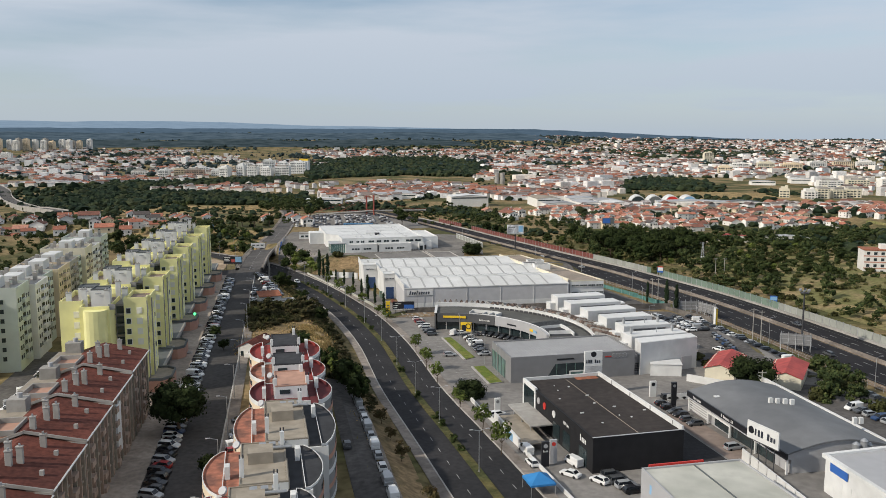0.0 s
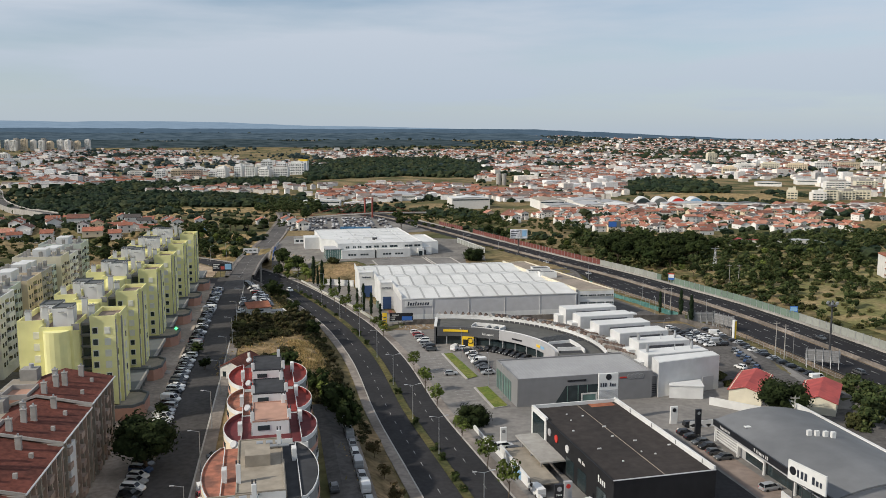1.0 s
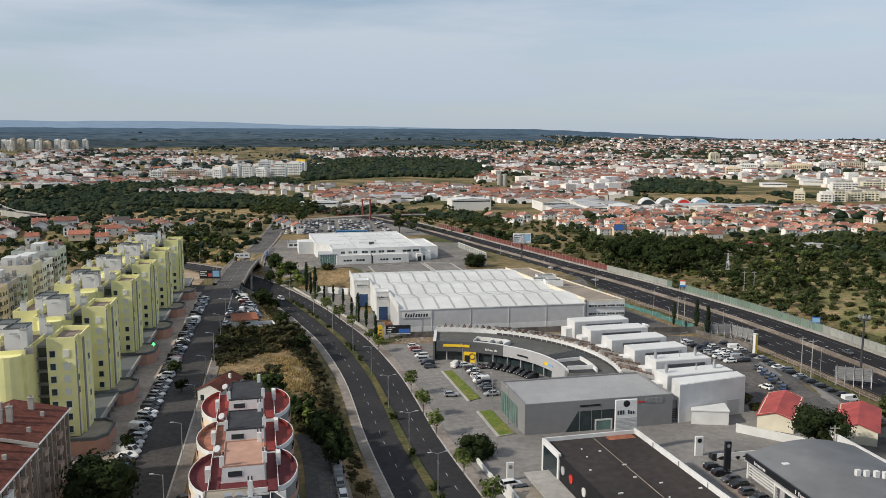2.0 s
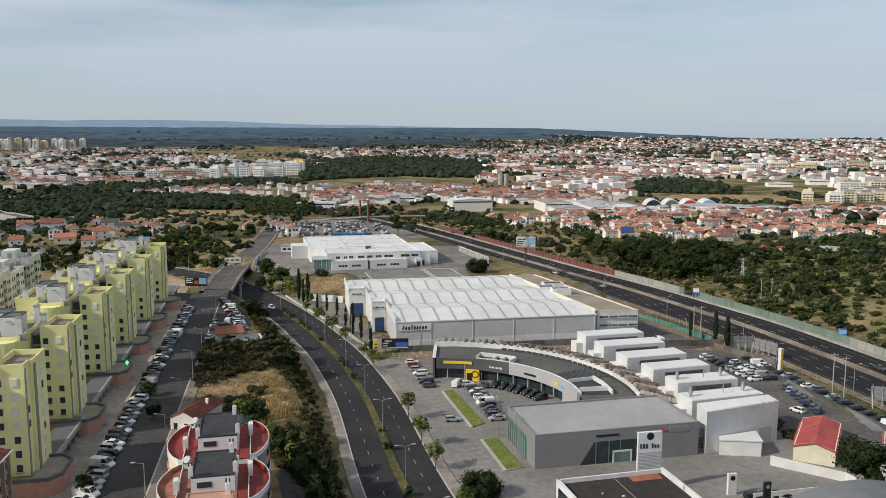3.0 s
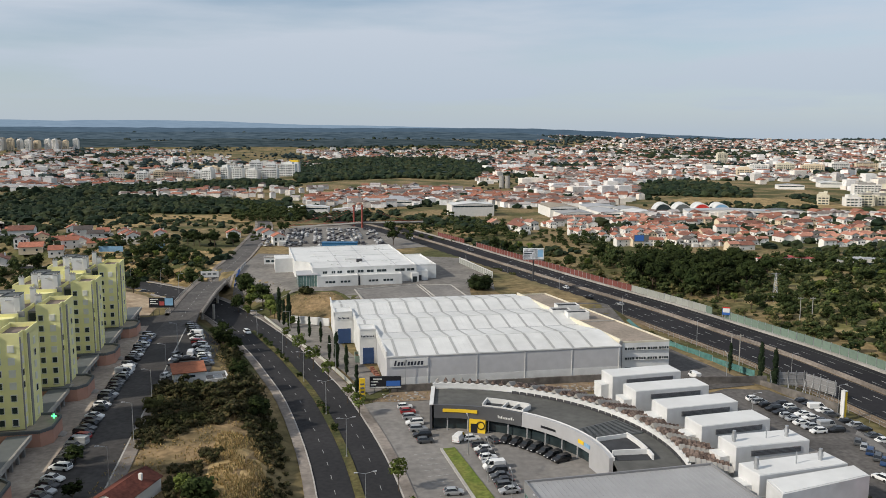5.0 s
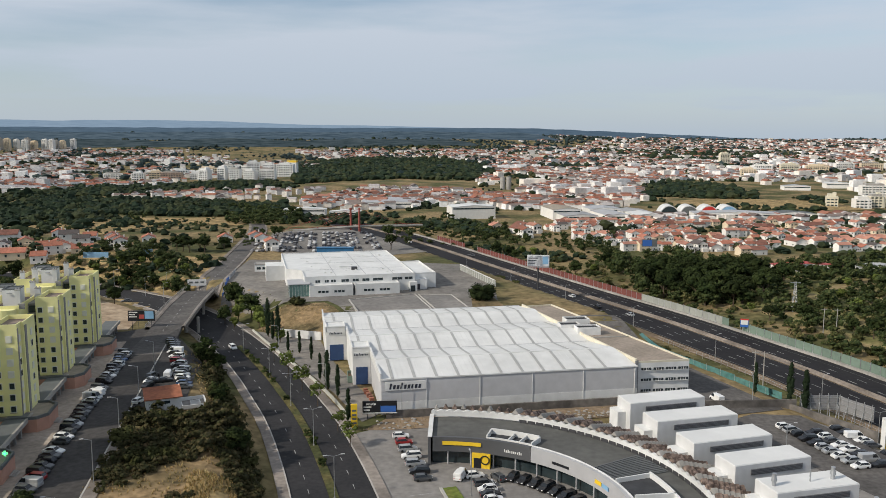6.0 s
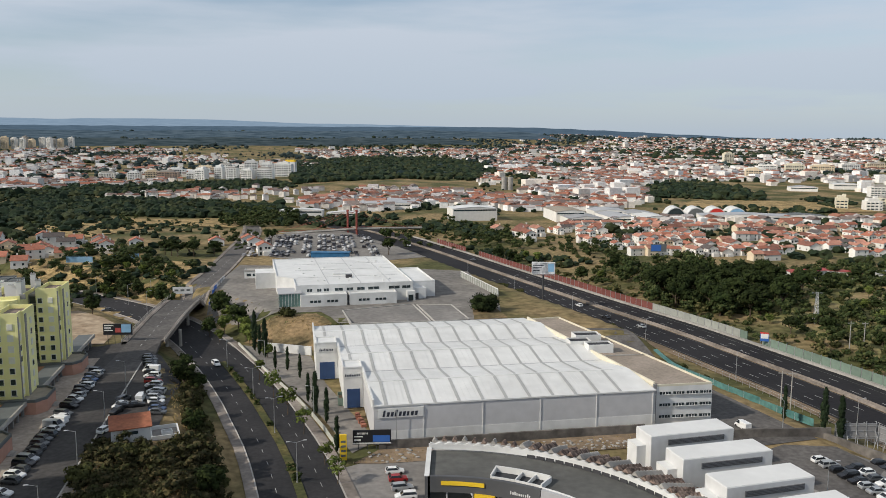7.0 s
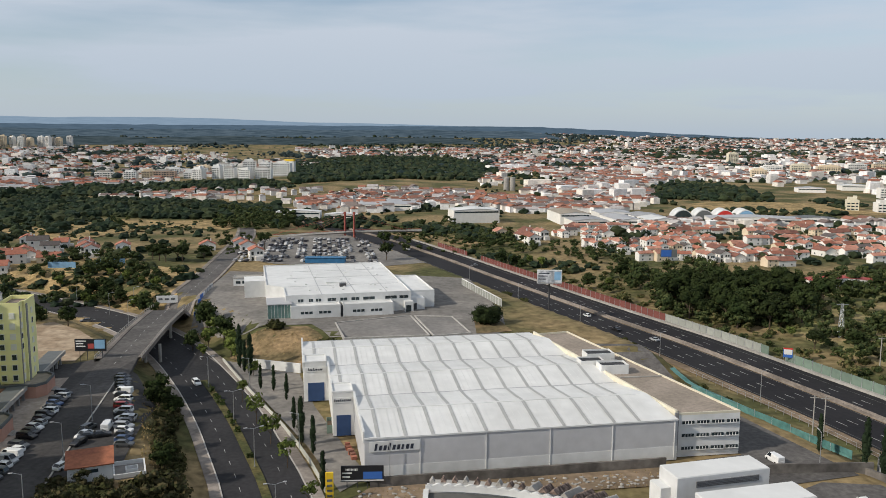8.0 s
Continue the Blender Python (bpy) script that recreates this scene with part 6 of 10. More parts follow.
        for x, y in ((-3.3, y0 + 0.6), (3.4, y0 + 1.2), (2.6, L / 2 - 1.4)) if cy > 160 else ((-3.3, -L * 0.3), (3.2, L * 0.3)):
            c = part("chimney", box(x - 0.36, y - 0.36, z + top - 0.1, x + 0.36, y + 0.36, z + 4.4, 0.04), "white", ph)
            for dx in (-0.25, 0.25):
                part("pot", tube((x + dx, y, z + 4.4), (x + dx, y, z + 5.0), 0.13, n=6), "metal_dark", c)
        if cy < 160:
            for k in range(3):
                part("duct", add_tube(box(-0.6 + 1.6 * k, L * 0.30, z + top, 0.5 + 1.6 * k, L * 0.30 + 1.2, z + top + 0.9), (-0.2 + 1.6 * k, L * 0.30 - 0.6, z + top + 0.5), (1.6 + 1.6 * k, L * 0.30 - 0.6, z + top + 0.5), 0.28, n=8), "metal", ph)
            part("stair_block", box(-2.4, -L * 0.05, z + top, 1.6, L * 0.16, z + top + 2.0), "beige_roof", ph)
            part("patch_wall", box(1.8, -L / 2 + 0.6, z, 3.9, L * 0.1, z + top - 0.35), "beige_roof", ph)
        dish = part("dish", tube((-4.2, L * 0.2, z + 3.2), (-4.35, L * 0.2 - 0.2, z + 3.4), 0.7, 0.62, 12), "grey_light", ph, "grey satellite dish")
    return t


scalloped_flats()


# ---- the pale grey flats behind ----
def grey_flats():
    a = Vector((-122.6, 221.0))
    d = Vector((-33, 134)).normalized()
    n = Vector((d.y, -d.x))
    kinds = ["mint", "white", "mint", "house_cream", "concrete", "mint", "cream", "white", "concrete", "mint"]
    random.seed(31)
    pos = 0
    win = pan = None
    for k in range(10):
        L = random.choice((13, 15, 17))
        h = 22.0 + random.choice((-1.2, 0, 0.8, 1.4))
        out = random.choice((-0.9, 0, 0.7))
        p = a + d * pos + n * out
        ang = math.degrees(math.atan2(n.y, n.x))
        t = thing("grey_flats", pose(p.x, p.y, 6.0, 0, 0, ang), "pale grey eight-storey block of flats with chimneys", "block of flats", "pale flats in a row")
        part("wall", box(-16, 0, -0.5, 0, L, h), kinds[k], t)
        part("roof", box(-15.7, 0.3, h, -0.3, L - 0.3, h + 0.1), "concrete", t, "grey flat roof")
        part("parapet", add_rim(bmesh.new(), [(-16, 0), (0, 0), (0, L), (-16, L)], h, h + 0.8, 0.3), kinds[k], t)
        part("roof_shed", box(-10, L * 0.25, h, -5.5, L * 0.75, h + 3), "white", t)
        for x, y in ((-2.5, 2), (-3, L - 2.5), (-12.5, 3.5), (-13, L - 3), (-7, L * 0.15)):
            part("chimney", box(x - 0.5, y - 0.7, h, x + 0.5, y + 0.7, h + 2.4, 0.05), "concrete", t)
        for f in range(7):
            z = 3.4 + f * 2.72
            part("loggia", box(-0.02, L * 0.40, z - 0.4, 0.05, L * 0.62, z + 1.6), "glass", t)
            part("balcony", box(0.0, L * 0.38, z - 0.7, 0.9, L * 0.64, z + 0.35), kinds[k], t)
            for y in (L * 0.12, L * 0.27, L * 0.75, L * 0.9):
                if win is None:
                    win = part("window", box(-0.05, -0.5, -0.62, 0.10, 0.5, 0.62), "glass", t)
                    win.matrix_basis = pose(0, y, z + 0.5)
                else:
                    w = shared("window", win.data, t, pose(0, y, z + 0.5))
            for x in (-4, -9, -13):
                if k == 0:
                    w = shared("window", win.data, t, pose(x, 0, z + 0.5, 0, 0, -90))
        pos += L + 0.3
    t = thing("blue_grey_flats", pose(-128.5, 214.0, 6.0, 0, 0, 14), "pale blue-grey tower of flats with rounded balconies", "block of flats")
    part("wall", box(-16, 0, -0.5, 0, 17, 21.0), "grey_light", t)
    part("stair_bay", tube((-2.0, 1.0, -0.5), (-2.0, 1.0, 20.2), 2.6, n=18), "grey_light", t)
    part("roof", add_rim(box(-15.7, 0.3, 21, -0.3, 16.7, 21.1), [(-16, 0), (0, 0), (0, 17), (-16, 17)], 21, 21.9, 0.3), "white", t)
    for f in range(7):
        z = 3 + f * 2.72
        part("balcony_band", add_rim(bmesh.new(), [(-12, -0.9), (-5.2, -0.9), (-5.2, 0.05), (-12, 0.05)], z - 0.6, z + 0.4, 0.2), "white", t)
        part("balcony_glass", box(-11.8, -0.4, z + 0.4, -5.4, -0.02, z + 1.8), "glass", t)
        for y in (4, 8, 12):
            w = shared("window", win.data, t, pose(0, y, z + 0.8))


grey_flats()
back_street = [Vector(street(u, -52)) for u in range(-60, 40, 8)]
ribbon("road_back", back_street, -5, 5, 0.12, "asphalt_old", "narrow back street with parked cars", "road")


# ---- small buildings between ----
def kiosk():
    g = land(-72, 322)
    t = thing("kiosk", pose(-78.4, 314.6, g, 0, 0, 24), "small white building with an orange tiled roof", "kiosk")
    part("wall", box(0, 0, -0.4, 8.2, 6.4, 3.2), "white", t)
    bm = bmesh.new()
    v = [bm.verts.new(p) for p in ((-0.4, -0.4, 3.2), (8.6, -0.4, 3.2), (8.6, 6.8, 4.3), (-0.4, 6.8, 4.3))]
    bm.faces.new(v)
    thicken(bm, -0.25)
    part("roof", bm, "orange_roof", t, "orange clay tiles")
    part("window", box(3.2, -0.06, 1.9, 5.6, 0.02, 2.6), "glass", t)
    part("yard", box(8.3, -1.0, -0.4, 14.4, 6.2, 0.25), "lot", t)
    part("yard_wall", add_rim(bmesh.new(), [(8.3, -1.0), (14.4, -1.0), (14.4, 6.2), (8.3, 6.2)], 0.2, 1.1, 0.25), "white", t)
    part("yard_box", add_rim(bmesh.new(), [(10.6, 1.6), (13, 1.6), (13, 3.6), (10.6, 3.6)], 0.25, 0.9, 0.2), "white", t)
    return t


kiosk()


def gabled_shed(x, y, ang, w, l, h, roof, label, wall="white", name="house"):
    g = land(x, y)
    t = thing(name, pose(x, y, g, 0, 0, ang), label, "house")
    part("wall", box(0, 0, -0.5, w, l, h), wall, t)
    bm = bmesh.new()
    for a, b in ((-0.4, w / 2), (w + 0.4, w / 2)):
        v = [bm.verts.new(p) for p in ((a, -0.4, h - 0.2), (b, -0.4, h + w * 0.15), (b, l + 0.4, h + w * 0.15), (a, l + 0.4, h - 0.2))]
        f = bm.faces.new(v)
    bmesh.ops.recalc_face_normals(bm, faces=bm.faces)
    thicken(bm, 0.2)
    part("roof", bm, roof, t)
    for y0 in (0, l):
        bm = bmesh.new()
        bm.faces.new([bm.verts.new(p) for p in ((0, y0, h), (w, y0, h), (w / 2, y0, h + w * 0.15))])
        part("gable", bm, wall, t)
    return t


gabled_shed(-51.0, 232.0, 12, 5, 5, 3.2, "dark_roof", "tumbledown white outbuilding with dark roof")
gabled_shed(74.0, 238.0, -28, 8.5, 20, 3.8, "gazebo_red", "cream house with a bright red tin roof", "cream")
gabled_shed(89.5, 229.5, -28, 9, 19, 3.8, "gazebo_red", "cream house with a bright red tin roof", "cream")


def flat_shed(name, pts, z0, z1, wall, roof, label, category="building", rim=0.4):
    t = thing(name, Matrix(), label, category)
    part("wall", prism(pts, z0, z1), wall, t)
    cx, cy = sum(p[0] for p in pts) / len(pts), sum(p[1] for p in pts) / len(pts)
    part("roof", prism([(cx + (x - cx) * 0.97, cy + (y - cy) * 0.97) for x, y in pts], z1, z1 + 0.1), roof, t)
    part("parapet", add_rim(bmesh.new(), pts, z1, z1 + rim, 0.3), wall, t)
    return t


t = flat_shed("pale_hall", [(39.4, 122.0), (60.4, 127.0), (54.7, 151.5), (34.6, 146.7)], 1.6, 9.6, "grey_light", "pale_roof", "pale showroom hall with a low white roof", "car showroom")
part("red_trim", prism([(36.2, 147.3), (47.2, 149.95), (47.1, 150.25), (36.1, 147.6)], 9.6, 10.3), "red_sign", t)
part("roof_seam", prism([(50.2, 125.0), (50.5, 125.1), (45.2, 148.9), (44.9, 148.8)], 9.7, 9.82), "slate", t)
part("blue_panel", prism([(36.5, 138.0), (36.6, 138.0), (35.4, 142.9), (35.3, 142.9)], 6.6, 8.4), "sky_sign", t)
t = flat_shed("corner_showroom", [(76.0, 130.0), (99.0, 136.5), (94.0, 160.0), (72.2, 153.8)], 1.8, 9.6, "white", "grey_light", "white corner showroom with a flat pale roof", "car showroom")
part("blue_board", prism([(72.95, 146.6), (73.2, 146.6), (72.45, 151.8), (72.2, 151.8)], 7.6, 9.8), "blue_sign", t, "blue sign board")


front = part("shop_window", prism([(74.9, 137.5), (75.0, 137.5), (72.95, 151.0), (72.85, 151.0)], 2.2, 6.4), "glass", t)
for k in range(6):
    x, y = 74.85 - 0.41 * k, 137.7 + 2.65 * k
    part("mullion", box(x - 0.16, y - 0.1, 2.0, x + 0.02, y + 0.1, 6.6), "white", front)
for z in (3.4, 4.8, 6.4):
    part("transom", prism([(74.72, 137.5), (74.86, 137.5), (72.82, 151.0), (72.68, 151.0)], z, z + 0.12), "white", front)
part("eaves", add_rim(bmesh.new(), [(75.4, 129.4), (99.6, 136.2), (94.4, 160.7), (71.6, 154.2)], 9.4, 10.2, 0.9), "white", t, "projecting white roof edge")
t = thing("extract_plant", pose(83.2, 161.9, 6.6, 0, 0, 12), "steel extract tanks on a railed platform", "roof plant")
part("platform", box(-2.6, -1.6, -0.1, 2.6, 1.6, 0.1), "metal", t)
for x, r, h in ((-1.3, 0.75, 2.6), (0.5, 0.75, 3.2), (1.9, 0.45, 2.2)):
    tank = part("tank", add_tube(tube((x, 0, 0.1), (x, 0, h), r, n=14), (x, 0, h), (x, 0, h + 0.5), r, 0.2, 14), "metal", t, "galvanised tank")
    part("collar", tube((x, 0, h * 0.5), (x, 0, h * 0.5 + 0.15), r + 0.08, n=14), "metal_dark", tank)
for x in (-2.6, 0, 2.6):
    for y in (-1.6, 1.6):
        part("leg", tube((x, y, -6.4), (x, y, 1.2), 0.08, n=6), "metal", t)
for y in (-1.6, 1.6):
    for z in (0.7, 1.2):
        part("rail", tube((-2.6, y, z), (2.6, y, z), 0.05, n=5), "metal", t)
t = thing("yard_screen_wall", Matrix(), "white rendered yard wall of even panels", "wall")
a, b = Vector((61.3, 169.0)), Vector((65.6, 137.0))
for k in range(9):
    p, q = a.lerp(b, k / 9), a.lerp(b, (k + 0.94) / 9)
    part("wall_panel", prism([(p.x, p.y), (q.x, q.y), (q.x + 0.3, q.y + 0.1), (p.x + 0.3, p.y + 0.1)], 1.4, 5.2), "white", t)


# ---- vehicles ----
def loft(bm, sections):
    """A closed skin through equal rings of points."""
    rows = [[bm.verts.new(p) for p in s] for s in sections]
    n = len(rows[0])
    for a, b in zip(rows, rows[1:]):
        for i in range(n):
            bm.faces.new((a[i], a[(i + 1) % n], b[(i + 1) % n], b[i]))
    bm.faces.new(rows[0][::-1])
    bm.faces.new(rows[-1])
    bmesh.ops.recalc_face_normals(bm, faces=bm.faces)
    return bm


SHAPES = {
    # length, width, bonnet height, roof height, then the cabin along the length: foot and roof of windscreen, roof and foot of the rear
    "hatchback": (4.1, 1.76, 0.92, 1.48, (0.26, 0.42, 0.86, 0.985)),
    "saloon": (4.5, 1.80, 0.92, 1.44, (0.27, 0.42, 0.72, 0.86)),
    "estate": (4.6, 1.82, 0.98, 1.60, (0.24, 0.38, 0.93, 0.99)),
    "van": (4.9, 1.90, 1.12, 1.98, (0.13, 0.27, 0.985, 1.0)),
}


def make_car(shape, paint, label, full=True):
    L, W, hb, hr, (a, b, c, d) = SHAPES[shape]
    kind = "van" if shape == "van" else "car"
    t = thing(kind, Matrix(), label, kind, "parked vehicles") if full else None
    X = lambda f: L / 2 - f * L
    bm = bmesh.new()
    w = W / 2
    prof = [(0.0, 0.30, 0.62, 0.86), (0.03, 0.24, 0.74, 0.95), (0.15, 0.22, hb - 0.08, 0.99), (a, 0.22, hb, 1.0), (0.6, 0.22, hb + 0.03, 1.0), (d if d < 0.99 else 0.97, 0.24, hb + 0.02, 0.99), (0.985, 0.28, hb - 0.06, 0.96), (1.0, 0.36, hb - 0.16, 0.9)]
    sec = []
    for f, z0, z1, s in prof:
        sec.append([(X(f), -w * s * 0.94, z0), (X(f), -w * s, (z0 + z1) / 2), (X(f), -w * s * 0.93, z1), (X(f), w * s * 0.93, z1), (X(f), w * s, (z0 + z1) / 2), (X(f), w * s * 0.94, z0)])
    loft(bm, sec)
    # roof panel and pillars
    rz = hr
    sec = []
    for f, z, s in ((b, rz - 0.03, 0.70), ((b + c) / 2, rz, 0.74), (c, rz - 0.05, 0.70)):
        sec.append([(X(f), -w * s, z - 0.05), (X(f), -w * s * 0.9, z), (X(f), w * s * 0.9, z), (X(f), w * s, z - 0.05)])
    loft(bm, sec)
    if shape == "van":
        add_box(bm, X(1.0), -w * 0.93, hb, X(0.45), w * 0.93, rz - 0.04, 0.08)
    for f0, f1 in ((a, b), (d, c)):
        for s in (-1, 1):
            add_tube(bm, (X(f0), s * w * 0.90, hb), (X(f1), s * w * 0.72, rz - 0.04), 0.05, n=4)
    if full:
        part("body", bm, "car_" + paint, t)
    else:
        t = tagged(link(kind, bm, "car_" + paint), label, kind, "parked vehicles")
    bm = bmesh.new()
    end = 0.46 if shape == "van" else d
    endc = 0.46 if shape == "van" else c
    loft(bm, [[(X(a + 0.01), -w * 0.88, hb - 0.02), (X(a + 0.01), w * 0.88, hb - 0.02), (X(a + 0.012), w * 0.88, hb), (X(a + 0.012), -w * 0.88, hb)],
              [(X(b), -w * 0.88, hb - 0.02), (X(b), w * 0.88, hb - 0.02), (X(b), w * 0.70, rz - 0.05), (X(b), -w * 0.70, rz - 0.05)],
              [(X(endc), -w * 0.88, hb - 0.02), (X(endc), w * 0.88, hb - 0.02), (X(endc), w * 0.70, rz - 0.06), (X(endc), -w * 0.70, rz - 0.06)],
              [(X(end - 0.005), -w * 0.86, hb - 0.02), (X(end - 0.005), w * 0.86, hb - 0.02), (X(end - 0.007), w * 0.86, hb), (X(end - 0.007), -w * 0.86, hb)]])
    part("cabin_glass", bm, "car_glass", t)
    me = None
    if not full:
        bm = bmesh.new()
        for fx in (0.18, 0.80):
            for s in (-1, 1):
                add_tube(bm, (X(fx), s * (w - 0.21), 0.31), (X(fx), s * (w + 0.01), 0.31), 0.32, n=10)
        part("wheel_set", bm, "tyre", t)["kind"] = "stuff"
        return t
    for fx in (0.18, 0.80):
        for s in (-1, 1):
            if me is None:
                ob = part("wheel", tube((0, -0.11, 0.31), (0, 0.11, 0.31), 0.32, n=12), "tyre", t)
                me = ob.data
            else:
                ob = shared("wheel", me, t, Matrix())
            ob.matrix_basis = pose(X(fx), s * (w - 0.10), 0)
    if full:
        for s in (-1, 1):
            part("head_lamp", box(X(0.012) - 0.05, s * w * 0.62 - 0.18, 0.58, X(0.012) + 0.06, s * w * 0.62 + 0.18, 0.72), "head_lamp", t)
            part("tail_lamp", box(X(0.995) - 0.05, s * w * 0.70 - 0.12, 0.70, X(0.995) + 0.04, s * w * 0.70 + 0.12, 0.88), "tail_lamp", t)
    return t


FLEET = {}
for paint, word in (("black", "black"), ("grey", "dark grey"), ("silver", "silver"), ("white", "white"), ("red", "red"), ("blue", "dark blue")):
    for shape in ("hatchback", "saloon", "estate", "van"):
        if shape == "van" and paint not in ("white", "silver"):
            continue
        FLEET[shape, paint] = word
PROTO = {}
random.seed(77)


def put_car(x, y, ang, shape=None, paint=None, z=None, full=False):
    shape = shape or random.choices(("hatchback", "saloon", "estate", "van"), (46, 18, 28, 8))[0]
    if shape == "van":
        paint = paint if paint in ("white", "silver") else random.choice(("white", "white", "silver"))
    paint = paint or random.choices(("black", "grey", "silver", "white", "red", "blue"), (32, 26, 18, 16, 4, 4))[0]
    m = pose(x, y, (land(x, y) if z is None else z) + 0.15, 0, 0, ang)
    key = (shape, paint, full)
    if key not in PROTO:
        kind = {"hatchback": "small hatchback car", "saloon": "saloon car", "estate": "tall family car", "van": "delivery van"}[shape]
        PROTO[key] = make_car(shape, paint, f"{FLEET[shape, paint]} {kind} parked on asphalt", full)
        PROTO[key].matrix_basis = m
        return PROTO[key]
    return copy_thing(PROTO[key], m)


def row(p, q, n, ang, skip=0.08, z=None, paints=None, full=False, flip=True):
    for k in range(n):
        if random.random() < skip:
            continue
        f = (k + random.uniform(-0.08, 0.08)) / max(1, n - 1)
        x, y = p[0] + (q[0] - p[0]) * f, p[1] + (q[1] - p[1]) * f
        put_car(x, y, ang + random.uniform(-3, 3) + (180 if flip and random.random() < 0.4 else 0), paint=random.choice(paints) if paints else None, z=z, full=full)


S_ANG = math.degrees(math.atan2(STREET_V.y, STREET_V.x))
row(street(-112, -6.6), street(20, -6.6), 48, S_ANG - 22, 0.05)
row(street(23, -6.6), street(156, -6.6), 48, S_ANG - 22, 0.05)
row((-75.5, 334.6), (-96.5, 384.4), 19, S_ANG - 14, 0.03)
row(street(106, 5.6), street(128, 5.6), 6, S_ANG + 62, 0.3)
row(street(-108, 7.6), street(-40, 7.8), 22, S_ANG + 20, 0.15, full=False)
row(street(-58, -47.5), street(26, -47.5), 26, S_ANG + 25, 0.1)
sn = normals(SIDE)
for k in range(4, len(SIDE) - 1):
    for off, pr in ((2.2, 0.95), (-3.6, 0.12)):
        if random.random() < pr:
            p = SIDE[k] + sn[k] * off
            put_car(p.x, p.y, math.degrees(math.atan2(-sn[k].x, sn[k].y)) + 180, shape=random.choice(("hatchback", "estate", "van", "hatchback")), paint=random.choice(("white", "black", "silver", "grey")))
row((-16.2, 315.0), (-9.6, 290.0), 7, 12, 0.0, full=True)
row((3.4, 287.5), (8.8, 262.6), 11, 14, 0.0, paints=("silver", "black", "grey", "white", "silver"), full=True)
for k in range(7):
    a = 61 - k * 5.0
    put_car(ARC.x + 32.0 * math.cos(radians(a)), ARC.y + 32.0 * math.sin(radians(a)), a + 180, paint="black", full=True)
put_car(-1.6, 291.6, 70, paint="black", full=True)
put_car(1.4, 291.9, 15, "hatchback", "white", full=True)
put_car(6.4, 291.0, 120, paint="grey", full=True)
put_car(-2.7, 261.8, 8, "hatchback", "silver", full=True)
row((80.2, 323.4), (87.1, 298.6), 10, 10, 0.0)
row((86.0, 319.0), (92.0, 299.6), 8, 10, 0.0)
row((93.8, 323.7), (100.6, 303.6), 9, 6, 0.1)
row((100.5, 297.5), (104.5, 286.5), 5, 10, 0.0)
row((93.4, 291.4), (93.4, 270.0), 8, 60, 0.0, paints=("black", "blue", "grey", "black", "silver"))
put_car(88.4, 270.6, 118, "hatchback", "white")
row((104.5, 284.0), (110.5, 266.0), 6, 15, 0.1)
row((54.6, 210.5), (58.2, 193.0), 6, 15, 0.0, full=True)
put_car(62.0, 176.0, 20, "estate", "silver", full=True)
row((103.8, 208.0), (108.5, 190.0), 7, 18, 0.0)
row((110.0, 208.0), (114.5, 190.0), 7, 18, 0.1)
row((114.8, 222.0), (122.0, 196.0), 9, 18, 0.1)
for x, y, a, s, c in ((14.9, 182.9, 105, "estate", "white"), (15.2, 173.1, 108, "van", "white"), (15.8, 165.8, 108, "hatchback", "white"), (24.7, 166.2, 118, "van", "white"), (23.2, 160.0, 140, "saloon", "white"), (28.6, 156.9, 130, "hatchback", "white"), (31.6, 159.6, 18, "estate", "grey"), (32.6, 156.8, 16, "estate", "grey"), (33.6, 154.6, 16, "estate", "silver"), (34.4, 152.4, 16, "hatchback", "black"), (10.2, 199.4, 20, "estate", "white"), (12.6, 196.4, 20, "estate", "black"), (58.0, 216.5, 10, "estate", "black"), (60.6, 217.2, 10, "hatchback", "black"), (63.2, 217.8, 10, "saloon", "black"), (50.5, 326.4, 12, "hatchback", "black"), (-83.8, 345.0, 100, "van", "white"), (-80.4, 351.4, 100, "hatchback", "silver"), (-85.6, 339.2, 20, "saloon", "black"), (-83.2, 340.2, 20, "saloon", "black"), (-120.6, 377.0, 150, "saloon", "black"), (70.0, 345.0, 105, "van", "white")):
    put_car(x, y, a, s, c)
# vehicles on the roads
hn = normals(HIGHWAY)
for i, off, a, s, c in ((44, -7.2, 0, "hatchback", "white"), (40, -7.4, 0, "saloon", "silver"), (42, -10.8, 0, "saloon", "black"), (58, 6.4, 180, "saloon", "grey"), (21, -11, 0, "estate", "grey"), (66, -7.0, 0, "saloon", "white"), (25, 6.2, 180, "saloon", "grey")):
    if i < len(HIGHWAY):
        p, n = HIGHWAY[i] + hn[i] * off, hn[i]
        put_car(p.x, p.y, math.degrees(math.atan2(n.x, -n.y)) + a, s, c)
put_car(-80.5, 398.5, -57, "estate", "white")
put_car(-150.5, 478, 205, "hatchback", "grey")

# the far car park, too many to tell apart
bm = bmesh.new()
random.seed(5)
for r in range(9):
    for k in range(26):
        y = 592 + r * 13
        x = -122 + k * 3.0 + r * -2.2
        if x > -14 - (y - 600) * 0.42 or x < -128 or random.random() < 0.3 or k % 9 == 4:
            continue
        z = land(x, y) + 0.2
        m = pose(x, y, z, 0, 0, 80 + random.uniform(-4, 4))
        add_box(bm, -2.1, -0.85, 0.25, 2.1, 0.85, 0.9, 0.0, m)
        add_box(bm, -1.4, -0.72, 0.9, 1.0, 0.72, 1.42, 0.0, m)
M["far_car"] = island_mat("far_car_paint", [(0.03, 0.03, 0.035), (0.12, 0.12, 0.13), (0.42, 0.42, 0.43), (0.60, 0.60, 0.59), (0.05, 0.05, 0.06), (0.04, 0.04, 0.05), (0.25, 0.25, 0.26)], rough=0.35)
